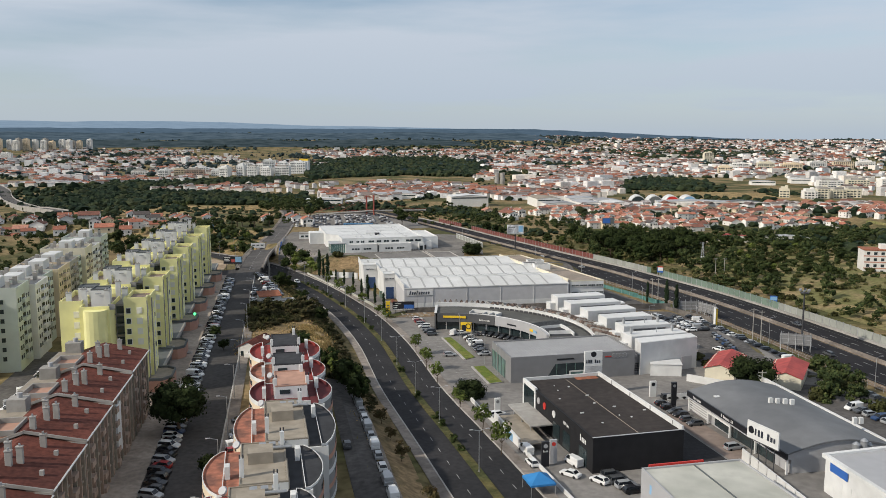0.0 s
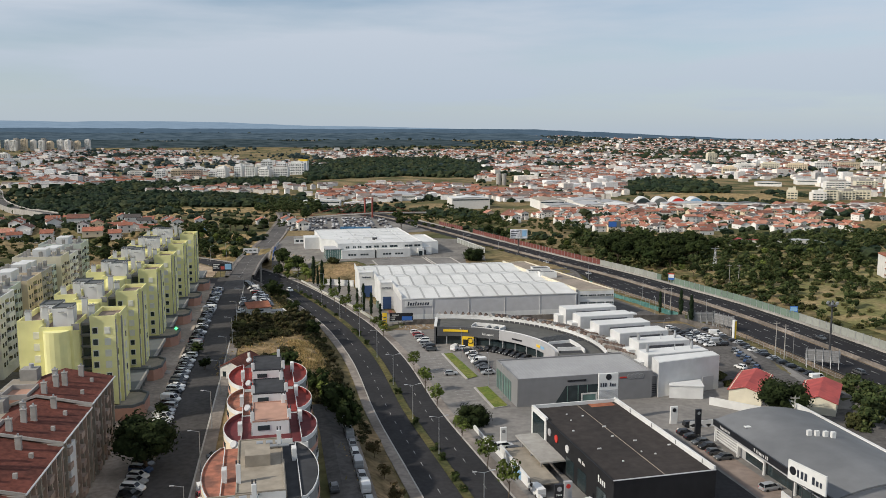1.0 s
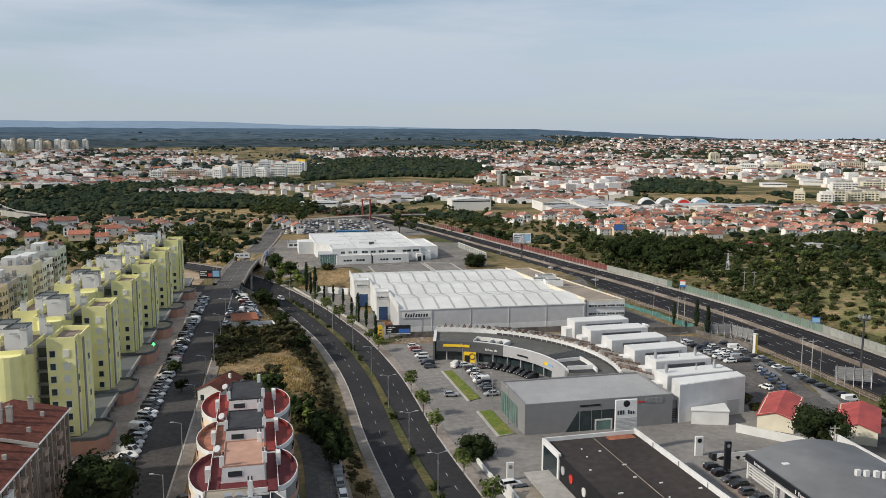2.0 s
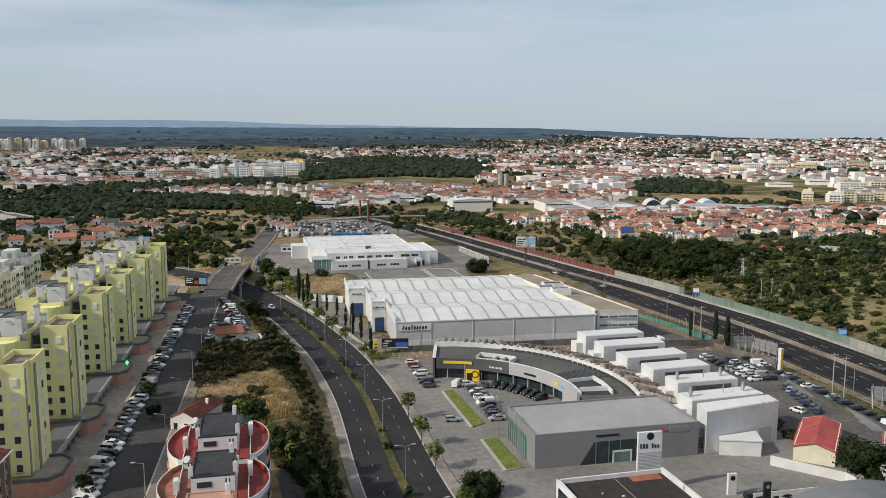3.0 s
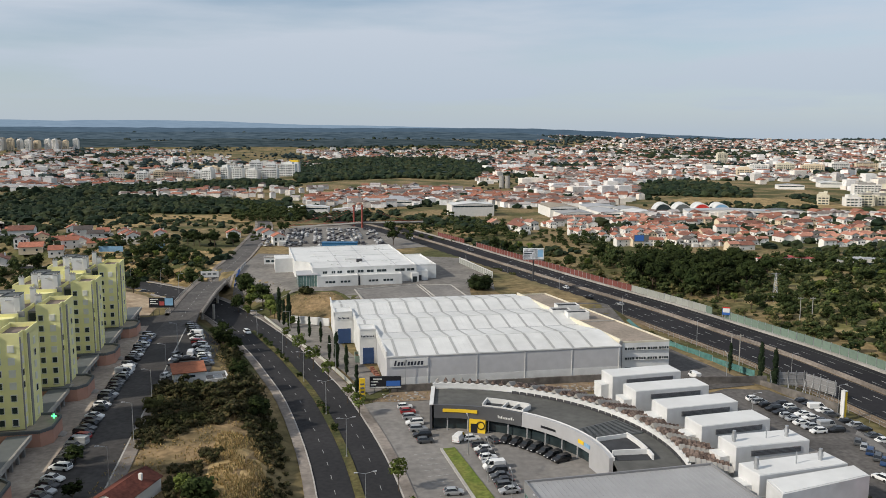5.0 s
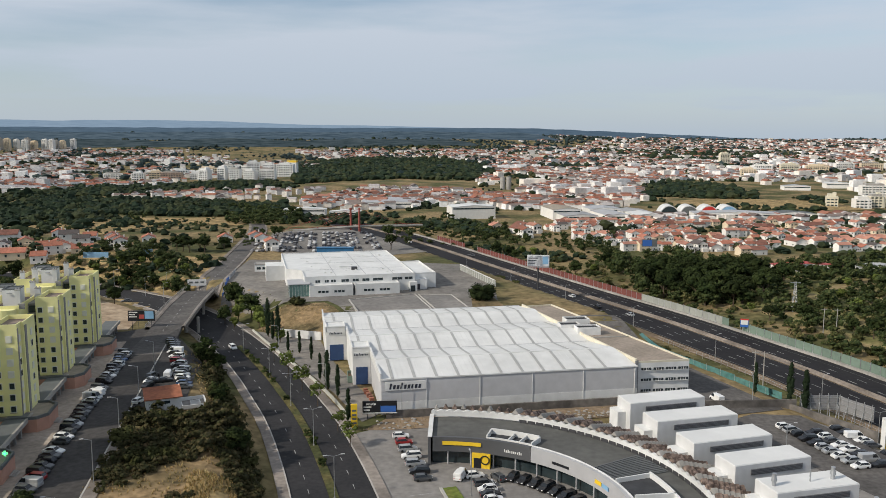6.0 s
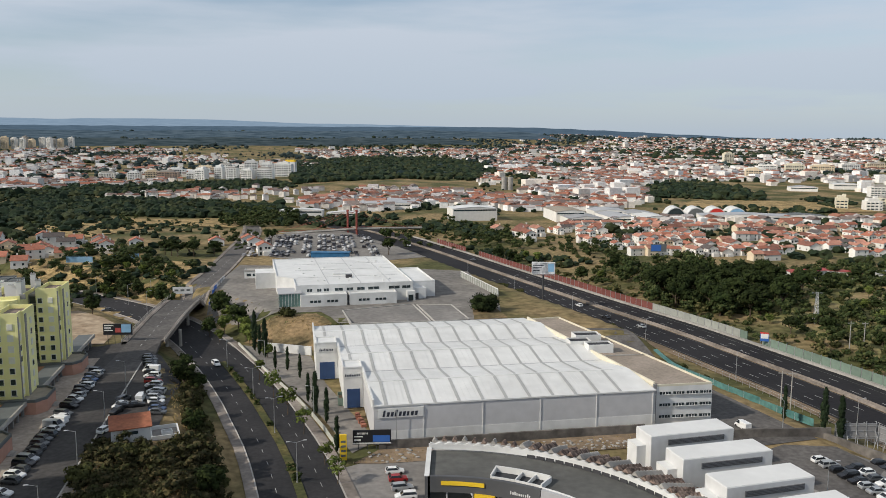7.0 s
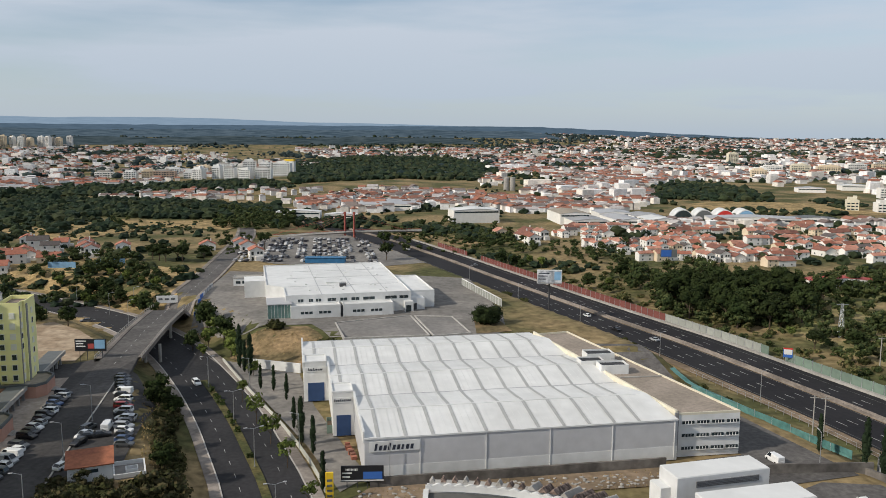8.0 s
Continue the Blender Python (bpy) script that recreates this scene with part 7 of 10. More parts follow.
tagged(link("parked_cars", bm, "far_car"), "many cars of all colours in a distant car park", "cars", kind="stuff")


# ---- trees and bushes ----
def leafy(seed, rx, rz, cz, clumps, leaves, size, shape="dome", core=0.72):
    """A crown: uneven inner clumps with many small leaf sprays standing off them."""
    rnd = random.Random(seed)
    bm = bmesh.new()
    centres = []
    for k in range(clumps):
        a, u = rnd.uniform(0, 2 * math.pi), rnd.random()
        if shape == "spindle":
            h = rnd.uniform(0.03, 0.97)
            rr = rx * (math.sin(math.pi * min(1, h * 0.85 + 0.12)) ** 0.8) * 0.45
            c = Vector((rr * math.cos(a) * u, rr * math.sin(a) * u, cz - rz + 2 * rz * h))
            s = rx * 0.55 * (0.55 + 0.75 * math.sin(math.pi * min(1, h * 0.8 + 0.15)))
        else:
            r = rx * math.sqrt(u) * 0.72
            top = math.sqrt(max(0, 1 - (r / rx) ** 2))
            h = rnd.uniform(-0.35 if shape == "dome" else -0.7, 0.75) * top
            c = Vector((r * math.cos(a), r * math.sin(a), cz + rz * h))
            s = rx * rnd.uniform(0.26, 0.44)
        centres.append((c, s))
        v = bmesh.ops.create_icosphere(bm, subdivisions=1, radius=s * core)["verts"]
        sq = rnd.uniform(0.6, 0.85) if shape != "spindle" else 1.5
        for q in v:
            q.co = c + Vector((q.co.x, q.co.y, q.co.z * sq)) * rnd.uniform(0.78, 1.22)
    for k in range(leaves):
        c, s = rnd.choice(centres)
        n = Vector((rnd.gauss(0, 1), rnd.gauss(0, 1), rnd.gauss(0.25, 0.9))).normalized()
        p = c + Vector((n.x, n.y, n.z * (0.8 if shape != "spindle" else 1.5))) * s * rnd.uniform(0.75, 1.18)
        u = n.cross(Vector((rnd.gauss(0, 1), rnd.gauss(0, 1), rnd.gauss(0, 1)))).normalized()
        w = (n.cross(u) + n * rnd.uniform(-0.7, 0.7)).normalized()
        z = size * rnd.uniform(0.55, 1.35)
        q = [p + u * z, p + w * z * 0.8 + n * z * 0.2, p - u * z * 0.9, p - w * z * 0.7]
        bm.faces.new([bm.verts.new(e) for e in q])
    return bm


def trunk(h, r, limbs, seed, spread):
    rnd = random.Random(seed)
    bm = tube((0, 0, -0.4), (rnd.uniform(-0.2, 0.2), rnd.uniform(-0.2, 0.2), h), r, r * 0.55, 7)
    for k in range(limbs):
        a = 2 * math.pi * k / limbs + rnd.uniform(-0.4, 0.4)
        z = h * rnd.uniform(0.65, 0.98)
        add_tube(bm, (0, 0, z), (spread * math.cos(a), spread * math.sin(a), h + spread * rnd.uniform(0.3, 0.8)), r * 0.5, r * 0.15, 5)
    return bm


def make_tree(name, label, category, tr, crown, material, group):
    if tr is None:
        return tagged(link(name, crown, material), label, category, group)
    t = thing(name, Matrix(), label, category, group)
    part("trunk", tr, "bark", t)
    part("crown", crown, material, t)
    return t


KINDS = {
    "pine": [make_tree("pine_tree", "dark green umbrella pine with a broad crown", "tree", trunk(4.2, 0.3, 5, s, 2.2), leafy(s, 4.4, 2.6, 6.2, 26, 520, 0.42), "pine", "pine wood") for s in (1, 2, 3, 4)],
    "near_pine": [make_tree("pine_tree", "large dense dark green pine with a rounded crown", "tree", trunk(3.0, 0.36, 6, s, 2.0), leafy(s, 4.4, 3.0, 5.0, 38, 4200, 0.21, "ball", 0.74), "pine_dark", "large pines") for s in (5, 6)],
    "round": [make_tree("broadleaf_tree", "rounded green broadleaf tree with a leafy crown", "tree", trunk(2.4, 0.18, 4, s, 1.2), leafy(s, 2.6, 2.4, 4.2, 20, 460, 0.33, "ball"), "leaf", "broadleaf trees") for s in (11, 12, 13)],
    "scrub": [make_tree("scrub_bush", "dull green scrub bush on dry ground", "bush", None, leafy(s, 2.5, 1.5, 0.7, 18, 460, 0.30), "olive", "scrub bushes") for s in (21, 22, 23)],
    "cypress": [make_tree("cypress", "slender dark cypress beside the yard wall", "tree", trunk(1.0, 0.12, 0, s, 0), leafy(s, 0.95, 3.6, 4.2, 40, 620, 0.17, "spindle", 0.8), "cypress", "cypresses") for s in (31, 32)],
    "young": [make_tree("young_tree", "young street tree with thin yellow-green foliage", "tree", trunk(1.9, 0.08, 4, s, 0.7), leafy(s, 1.35, 1.2, 2.9, 11, 300, 0.19, "ball", 0.42), "leaf", "street trees") for s in (41, 42, 43)],
    "brown": [make_tree("small_tree", "small rusty-leaved tree on bare earth", "tree", trunk(1.6, 0.08, 4, s, 0.7), leafy(s, 1.7, 1.5, 2.7, 13, 420, 0.20, "ball", 0.55), "dry_leaf", "rusty small trees") for s in (45, 46)],
    "shrub": [make_tree("median_shrub", "clipped round green shrub on the median", "bush", None, leafy(s, 0.85, 0.8, 0.5, 9, 200, 0.13, "ball"), "hedge", "median shrubs") for s in (51, 52)],
    "dark": [make_tree("dark_tree", "dense dark green tree with a round crown", "tree", trunk(2.2, 0.25, 4, s, 1.6), leafy(s, 3.6, 3.0, 4.6, 26, 560, 0.38, "ball"), "pine", "dark trees") for s in (61, 62)],
}
USED = set()
rt = random.Random(99)


def plant(kind, x, y, s=1.0, sz=None, z=None):
    k = rt.randrange(len(KINDS[kind]))
    m = pose(x, y, land(x, y) if z is None else z, 0, 0, rt.uniform(0, 360)) @ Matrix.Diagonal((s, s, sz or s * rt.uniform(0.88, 1.12), 1))
    if (kind, k) not in USED:
        USED.add((kind, k))
        KINDS[kind][k].matrix_basis = m
        return KINDS[kind][k]
    ob = copy_thing(KINDS[kind][k], Matrix())
    ob.matrix_basis = m
    return ob


def inside(x, y, pts):
    c = False
    for i in range(len(pts)):
        (x0, y0), (x1, y1) = pts[i - 1], pts[i]
        if (y0 > y) != (y1 > y) and x < (x1 - x0) * (y - y0) / (y1 - y0) + x0:
            c = not c
    return c


def scatter(pts, n, gap, seed):
    rnd, out = random.Random(seed), []
    xs, ys = [p[0] for p in pts], [p[1] for p in pts]
    for _ in range(n * 30):
        x, y = rnd.uniform(min(xs), max(xs)), rnd.uniform(min(ys), max(ys))
        if inside(x, y, pts) and all((x - a) ** 2 + (y - b) ** 2 > gap * gap for a, b in out):
            out.append((x, y))
            if len(out) == n:
                break
    return out


# pine wood and scrub beyond the motorway
for x, y in scatter([(82, 535), (98, 500), (112, 482), (135, 488), (162, 526), (160, 548), (140, 570), (100, 562)], 56, 5.4, 1):
    plant("pine", x, y, rt.uniform(0.95, 1.35))
for x, y in scatter([(112, 500), (128, 520), (200, 560), (235, 545), (230, 480), (190, 400), (150, 400), (130, 440)], 34, 7, 2):
    plant(rt.choice(("pine", "dark", "round", "dark")), x, y, rt.uniform(0.7, 1.15))
for x, y in scatter([(104, 500), (128, 500), (220, 540), (260, 500), (220, 380), (175, 290), (160, 300), (148, 360), (130, 430)], 90, 5, 3):
    plant("scrub", x, y, rt.uniform(0.6, 1.3))
for x, y in scatter([(165, 300), (178, 330), (200, 380), (235, 380), (230, 290), (185, 230)], 30, 6, 4):
    plant(rt.choice(("pine", "dark")), x, y, rt.uniform(0.8, 1.2))
for x, y in scatter([(30, 610), (60, 570), (84, 560), (90, 610), (60, 650), (20, 655)], 26, 6, 5):
    plant(rt.choice(("scrub", "round", "scrub", "dark")), x, y, rt.uniform(0.8, 1.2))
# slope between street and avenue
for x, y in scatter([(-81, 383), (-71, 352), (-57, 318), (-45, 290), (-52, 294), (-61, 318), (-71, 344), (-86, 381)], 50, 2.8, 6):
    plant(rt.choice(("scrub", "scrub", "dark", "scrub")), x, y, rt.uniform(0.7, 1.25))
for x, y in scatter([(-82, 316), (-62, 314), (-54, 304), (-53, 290), (-62, 284), (-70, 270), (-76, 290)], 8, 3.0, 7):
    plant("scrub", x, y, rt.uniform(0.8, 1.5))
for x, y, s in ((-40.5, 228.5, 1.0), (-50.5, 243, 0.9), (-47.5, 239, 1.1), (-37, 223, 1.1), (-31, 214, 1.2), (-28.5, 206, 1.25), (-25.5, 199, 1.15), (-34, 218, 1.0), (-53, 246, 0.8)):
    plant("dark" if s > 1.05 else "round", x, y, s * 0.9)
for x, y in ((-18.6, 190), (-15.4, 178), (-12.0, 165), (-4.9, 141)):
    plant("brown", x, y, rt.uniform(0.95, 1.3))
# along the avenue
for u in range(0, 60):
    i = 9 + u * 0.72
    if i + 1 > len(median) - 1:
        break
    k, f = int(i), i - int(i)
    p = median[k].lerp(median[k + 1], f)
    if rt.random() < 0.5:
        plant("shrub", p.x, p.y, rt.uniform(1.2, 1.8), z=land(p.x, p.y) + 0.3)
for x, y in ((-9.2, 245), (-5.6, 231), (6.4, 186.5), (10.1, 171.2), (-13.4, 263), (-27.3, 309), (-31.5, 319), (-40, 338), (-47, 352), (-54, 366), (-62, 383), (1.0, 205)):
    plant("young", x - 0.6, y, rt.uniform(1.5, 2.1))
for x, y, s in ((-60.5, 395.0, 0.7), (-56.2, 393.2, 0.75), (-50.6, 384.6, 0.75), (-44.0, 362.4, 0.8), (-40.0, 351.6, 1.15), (-36.2, 346.0, 0.9), (-30.6, 326.6, 0.85), (-66.6, 407.0, 1.3), (-72.3, 416.1, 1.35), (-69.5, 411.5, 1.0), (82.7, 351, 0.9), (92.5, 340.5, 1.15), (88.5, 341.0, 1.2)):
    plant("cypress", x, y, s * 1.05, s * 1.35)
for x, y, s in ((-66, 408, 0.9), (-76, 424, 0.9), (-81, 436, 1.1), (-86, 446, 1.3), (-90, 441, 1.1), (-79, 430, 1.1), (-92, 454, 1.2), (-97, 462, 1.3), (-101, 470, 1.1), (-88, 428, 0.8), (-94, 436, 0.9)):
    plant(rt.choice(("dark", "round")), x, y, s)
plant("scrub", -66.5, 441, 1.5)
plant("scrub", -46, 428, 1.6)
plant("near_pine", 7.4, 452.0, 1.35, 1.15, z=land(7.4, 452) - 2.4)
plant("near_pine", 3.5, 217.0, 1.0, 0.95, z=land(3.5, 217) - 2.6)
for x, y, s in ((-80.5, 262, 0.6), (-43.0, 172, 0.5), (-38.5, 152, 0.55), (-49, 150.5, 0.55), (-70.5, 204, 0.5), (-73, 245, 0.55)):
    plant("dark", x, y, s)
plant("near_pine", 81.2, 219.8, 1.6)
plant("near_pine", -62.4, 173.5, 1.45)
for x, y in ((84, 217), (98, 216), (101, 220), (110, 205), (112, 228), (117, 240), (120, 214), (124, 224), (79, 252), (80.5, 247), (80, 240), (78, 259)):
    plant("scrub", x, y, rt.uniform(0.9, 1.5))
# beyond the bridge, west side
for x, y in scatter([(-124, 480), (-136, 496), (-168, 508), (-196, 540), (-172, 546), (-140, 520), (-126, 500)], 28, 4.5, 8):
    plant(rt.choice(("round", "dark", "scrub")), x, y, rt.uniform(0.7, 1.1))
for x, y in scatter([(-185, 470), (-150, 455), (-132, 444), (-180, 440), (-230, 480), (-215, 520)], 18, 5, 9):
    plant(rt.choice(("scrub", "dark")), x, y, rt.uniform(0.7, 1.2))
for x, y in ((-163, 592), (-158, 588), (-153, 592), (-149, 588), (-168, 596), (-139, 592), (-50, 673), (-42, 600), (-118, 640)):
    plant("pine", x, y, rt.uniform(0.9, 1.2))
for x, y in scatter([(10, 560), (22, 548), (30, 520), (36, 505), (24, 500), (8, 540)], 10, 3, 10):
    plant("scrub", x, y, rt.uniform(0.7, 1.1))
for x, y in scatter([(56, 447), (64, 420), (74, 396), (80, 380), (76, 380), (64, 410), (54, 440)], 5, 3, 11):
    plant("scrub", x, y, rt.uniform(0.5, 0.8))


# ---- thickets that grow into one another ----
def crown_data(seed, rx, rz, cz, clumps, leaves, size, shape):
    bm = leafy(seed, rx, rz, cz, clumps, leaves, size, shape)
    bm.verts.index_update()
    v = np.array([q.co[:] for q in bm.verts])
    f = [[q.index for q in g.verts] for g in bm.faces]
    bm.free()
    return v, f


LOW = [crown_data(s, 2.4, 1.5, 0.8, 10, 175, 0.3, "dome") for s in (71, 72, 73)]
FINE = [crown_data(s, 2.4, 1.4, 0.8, 14, 350, 0.19, "dome") for s in (74, 75, 76)]
HIGH = [crown_data(s, 3.2, 2.8, 3.2, 14, 215, 0.42, "ball") for s in (81, 82, 83)]


def thicket(places, name, label, material, seed, low=None):
    rnd = random.Random(seed)
    V, F, n = [], [], 0
    for x, y, s, high in places:
        v, f = rnd.choice(HIGH if high else low or LOW)
        a = rnd.uniform(0, 6.28)
        c, d = math.cos(a) * s, math.sin(a) * s
        V.append(np.column_stack((x + v[:, 0] * c - v[:, 1] * d, y + v[:, 0] * d + v[:, 1] * c, land(x, y) + v[:, 2] * s * rnd.uniform(0.8, 1.15))))
        F += [[i + n for i in g] for g in f]
        n += len(v)
    me = bpy.data.meshes.new(name)
    me.from_pydata(np.concatenate(V).tolist(), [], F)
    me.materials.append(M[material])
    return tagged(new(name, me), label, "thicket", kind="stuff")


def grow(pts, n, gap, seed, s0, s1, tall):
    rnd = random.Random(seed)
    return [(x, y, rnd.uniform(s0, s1), rnd.random() < tall) for x, y in scatter(pts, n, gap, seed)]


M["thicket_dark"] = island_mat("thicket_leaves", [(0.030, 0.045, 0.017), (0.042, 0.058, 0.020), (0.060, 0.076, 0.026), (0.036, 0.052, 0.018), (0.075, 0.086, 0.031)], amount=0.3)
M["thicket_olive"] = island_mat("olive_scrub_leaves", [(0.080, 0.086, 0.031), (0.12, 0.108, 0.044), (0.068, 0.080, 0.028), (0.165, 0.135, 0.06), (0.095, 0.10, 0.036)], amount=0.3)
M["thicket_dry"] = island_mat("dry_thicket_leaves", [(0.040, 0.040, 0.018), (0.060, 0.052, 0.024), (0.036, 0.038, 0.017), (0.080, 0.066, 0.031), (0.046, 0.050, 0.019)], amount=0.3)
east = grow([(128, 500), (150, 470), (190, 480), (240, 500), (330, 470), (300, 380), (240, 300), (190, 290), (168, 300), (150, 380)], 190, 5.0, 301, 0.6, 1.35, 0.5)
east += grow([(131, 572), (190, 606), (228, 604), (300, 650), (310, 560), (240, 540), (190, 490), (172, 500), (155, 550)], 150, 5.0, 302, 0.6, 1.3, 0.45)
east += grow([(82, 535), (98, 500), (112, 482), (135, 488), (162, 526), (160, 548), (140, 570), (100, 562)], 70, 5.0, 303, 0.8, 1.5, 0.7)
east += grow([(220, 650), (330, 690), (420, 690), (420, 560), (300, 560), (250, 600)], 30, 6.5, 304, 0.8, 1.4, 0.6)
east += grow([(70, 745), (87, 729), (112, 698), (84, 600), (70, 630), (50, 690)], 60, 4.5, 305, 0.6, 1.2, 0.4)
east += grow([(100, 562), (130, 575), (190, 610), (260, 620), (240, 520), (180, 440), (150, 462), (124, 515)], 60, 4.6, 317, 0.7, 1.3, 0.6)
east += grow([(99, 214), (104, 224), (115, 262), (123, 256), (119, 232), (110, 214)], 40, 2.6, 318, 0.6, 1.1, 0.3)
east += grow([(118, 505), (150, 560), (200, 580), (260, 560), (250, 470), (200, 400), (170, 380), (150, 420)], 50, 4.4, 319, 0.6, 1.2, 0.55)
east += grow([(-40, 700), (20, 690), (50, 700), (40, 800), (-20, 860), (-60, 820)], 90, 5.5, 321, 0.6, 1.3, 0.5)
dry_east = grow([(118, 505), (150, 560), (230, 590), (310, 600), (300, 440), (240, 300), (190, 250), (165, 330), (146, 420)], 330, 2.8, 330, 0.35, 0.95, 0.08)
east += grow([(168, 300), (185, 345), (230, 380), (260, 330), (225, 255), (188, 235)], 60, 5.0, 331, 0.8, 1.4, 0.7)
east += grow([(160, 548), (200, 585), (300, 640), (320, 600), (250, 520), (200, 470), (172, 505)], 60, 5.5, 332, 0.9, 1.5, 0.75)
rb = random.Random(340)
eh = normals(HIGHWAY)
for k in range(240):
    i = rb.randrange(8, 52)
    c = HIGHWAY[i].lerp(HIGHWAY[i + 1], rb.random()) + eh[i] * (20 + 38 * rb.random() ** 1.4)
    (dry_east if rb.random() < 0.55 else east).append((c.x, c.y, rb.uniform(0.4, 1.0), rb.random() < 0.22))
east += grow([(84, 608), (84, 520), (92, 500), (118, 479), (140, 486), (165, 530), (160, 590), (128, 612)], 110, 4.4, 341, 0.9, 1.6, 0.8)
east += grow([(126, 462), (130, 420), (138, 376), (150, 376), (176, 470), (160, 505)], 60, 4.6, 342, 0.7, 1.3, 0.5)
east += grow([(-191, 790), (-135, 780), (-150, 900), (-240, 960)], 110, 6.0, 343, 0.9, 1.6, 0.8)
east += grow([(-62, 765), (-24, 768), (20, 694), (30, 660), (60, 690), (30, 760), (-20, 830)], 90, 4.6, 344, 0.6, 1.2, 0.4)
thicket(dry_east, "dry_scrub_east", "low olive and straw-coloured scrub beyond the motorway", "thicket_olive", 4)
thicket(east, "thicket_east", "dense dark green trees and scrub beyond the motorway", "thicket_dark", 1)
west = grow([(-230, 558), (-223, 577), (-216, 605), (-200, 612), (-173, 593), (-151, 558), (-167, 541), (-160, 524), (-190, 500), (-220, 520)], 50, 5.4, 306, 0.7, 1.3, 0.5)
west += grow([(-124, 482), (-138, 500), (-168, 514), (-196, 546), (-172, 556), (-134, 540)], 40, 4.4, 307, 0.6, 1.2, 0.4)
west += grow([(-150, 452), (-180, 440), (-230, 470), (-220, 500), (-175, 478)], 55, 4.0, 308, 0.6, 1.2, 0.4)
west += grow([(-350, 769), (-337, 829), (-306, 867), (-252, 856), (-208, 875), (-180, 843), (-180, 777), (-244, 742), (-251, 672), (-300, 690)], 60, 6, 309, 0.5, 1.1, 0.2)
west += grow([(-290, 440), (-200, 420), (-190, 380), (-280, 330), (-330, 400)], 110, 5.5, 310, 0.7, 1.3, 0.5)
west += grow([(-420, 560), (-300, 520), (-240, 540), (-290, 640), (-420, 640)], 26, 7, 311, 0.7, 1.3, 0.5)
west += grow([(-340, 430), (-215, 425), (-200, 520), (-340, 540)], 90, 6, 336, 0.6, 1.2, 0.5)
west += grow([(-350, 640), (-345, 552), (-250, 550), (-200, 610), (-215, 650)], 45, 6, 335, 0.5, 1.0, 0.4)
west += grow([(-125, 610), (-150, 600), (-175, 650), (-160, 720), (-140, 700)], 25, 5, 312, 0.6, 1.2, 0.5)
thicket(west, "thicket_west", "dark green trees and scrub beyond the yellow flats", "thicket_dark", 2)
slope = grow([(-81, 383), (-71, 352), (-57, 318), (-43, 284), (-39, 270), (-43, 268), (-54, 290), (-62, 318), (-72, 344), (-86, 381)], 170, 1.7, 313, 0.45, 1.0, 0.12)
slope += grow([(-82, 316), (-62, 314), (-54, 304), (-52, 290), (-62, 284), (-70, 268), (-77, 290)], 160, 1.5, 314, 0.45, 1.0, 0.04)
slope += grow([(-56, 236), (-60, 260), (-52, 272), (-50, 250), (-46, 232)], 22, 2.2, 315, 0.6, 1.0, 0.0)
slope += grow([(-44, 232), (-30, 232), (-26, 216), (-36, 216)], 44, 1.7, 316, 0.6, 1.0, 0.1)
slope += grow([(-36, 258), (-27, 226), (-19, 196), (-25, 196), (-34, 228), (-41, 258)], 46, 1.8, 322, 0.35, 0.8, 0.0)
slope += grow([(-43, 268), (-39, 270), (-28, 232), (-34, 230)], 30, 1.8, 320, 0.3, 0.6, 0.0)
thicket(slope, "thicket_slope", "tangled brown-green scrub on a vacant plot", "thicket_dry", 3, FINE)


# ---- dry grass, blade by blade, too many to count ----
def grass(areas, name, label, material, seed):
    rnd = np.random.RandomState(seed)
    V = []
    for pts, n, h in areas:
        xs, ys = [p[0] for p in pts], [p[1] for p in pts]
        k = 0
        while k < n:
            x, y = rnd.uniform(min(xs), max(xs)), rnd.uniform(min(ys), max(ys))
            if not inside(x, y, pts) or noise.noise((x / 5, y / 5, 9.1)) < -0.22:
                k += 0.2
                continue
            k += 1
            z, tall = land(x, y), h * rnd.uniform(0.5, 1.3)
            for b in range(5):
                a, r = rnd.uniform(0, 6.28), rnd.uniform(0.1, 0.5)
                bx, by, w = x + 0.25 * r * math.cos(a), y + 0.25 * r * math.sin(a), 0.10
                V += [(bx - w * math.sin(a), by + w * math.cos(a), z), (bx + w * math.sin(a), by - w * math.cos(a), z), (bx + r * tall * math.cos(a), by + r * tall * math.sin(a), z + tall * rnd.uniform(0.7, 1.0))]
    me = bpy.data.meshes.new(name)
    me.from_pydata(V, [], [(i, i + 1, i + 2) for i in range(0, len(V), 3)])
    me.materials.append(M[material])
    return tagged(new(name, me), label, "grass", kind="stuff")


M["straw_blades"] = island_mat("dry_straw_blades", [(0.46, 0.33, 0.15), (0.36, 0.25, 0.11), (0.52, 0.40, 0.20), (0.26, 0.19, 0.085), (0.17, 0.155, 0.06)], amount=0.2)
grass([([(-56, 280), (-44, 278), (-34, 240), (-34, 228), (-44, 226), (-52, 250)], 2600, 0.9), ([(-70, 240), (-56, 236), (-40, 222), (-34, 232), (-40, 262), (-52, 296), (-70, 318), (-78, 300)], 2400, 0.6), ([(-84, 385), (-70, 350), (-55, 315), (-40, 268), (-46, 268), (-62, 310), (-76, 345), (-90, 382)], 1400, 0.5), ([(-79, 427), (-54, 414.5), (-47, 431), (-56, 445), (-76, 441)], 900, 0.35), ([(-26, 320), (-20, 320), (40, 331), (46, 336), (44, 340), (-21, 327.5)], 700, 0.45), ([(-20, 180), (-10, 150), (-2, 130), (-8, 130), (-17, 160), (-26, 190)], 500, 0.4)], "dry_grass", "tufts of sun-dried yellow grass on rough ground", "straw_blades", 8)


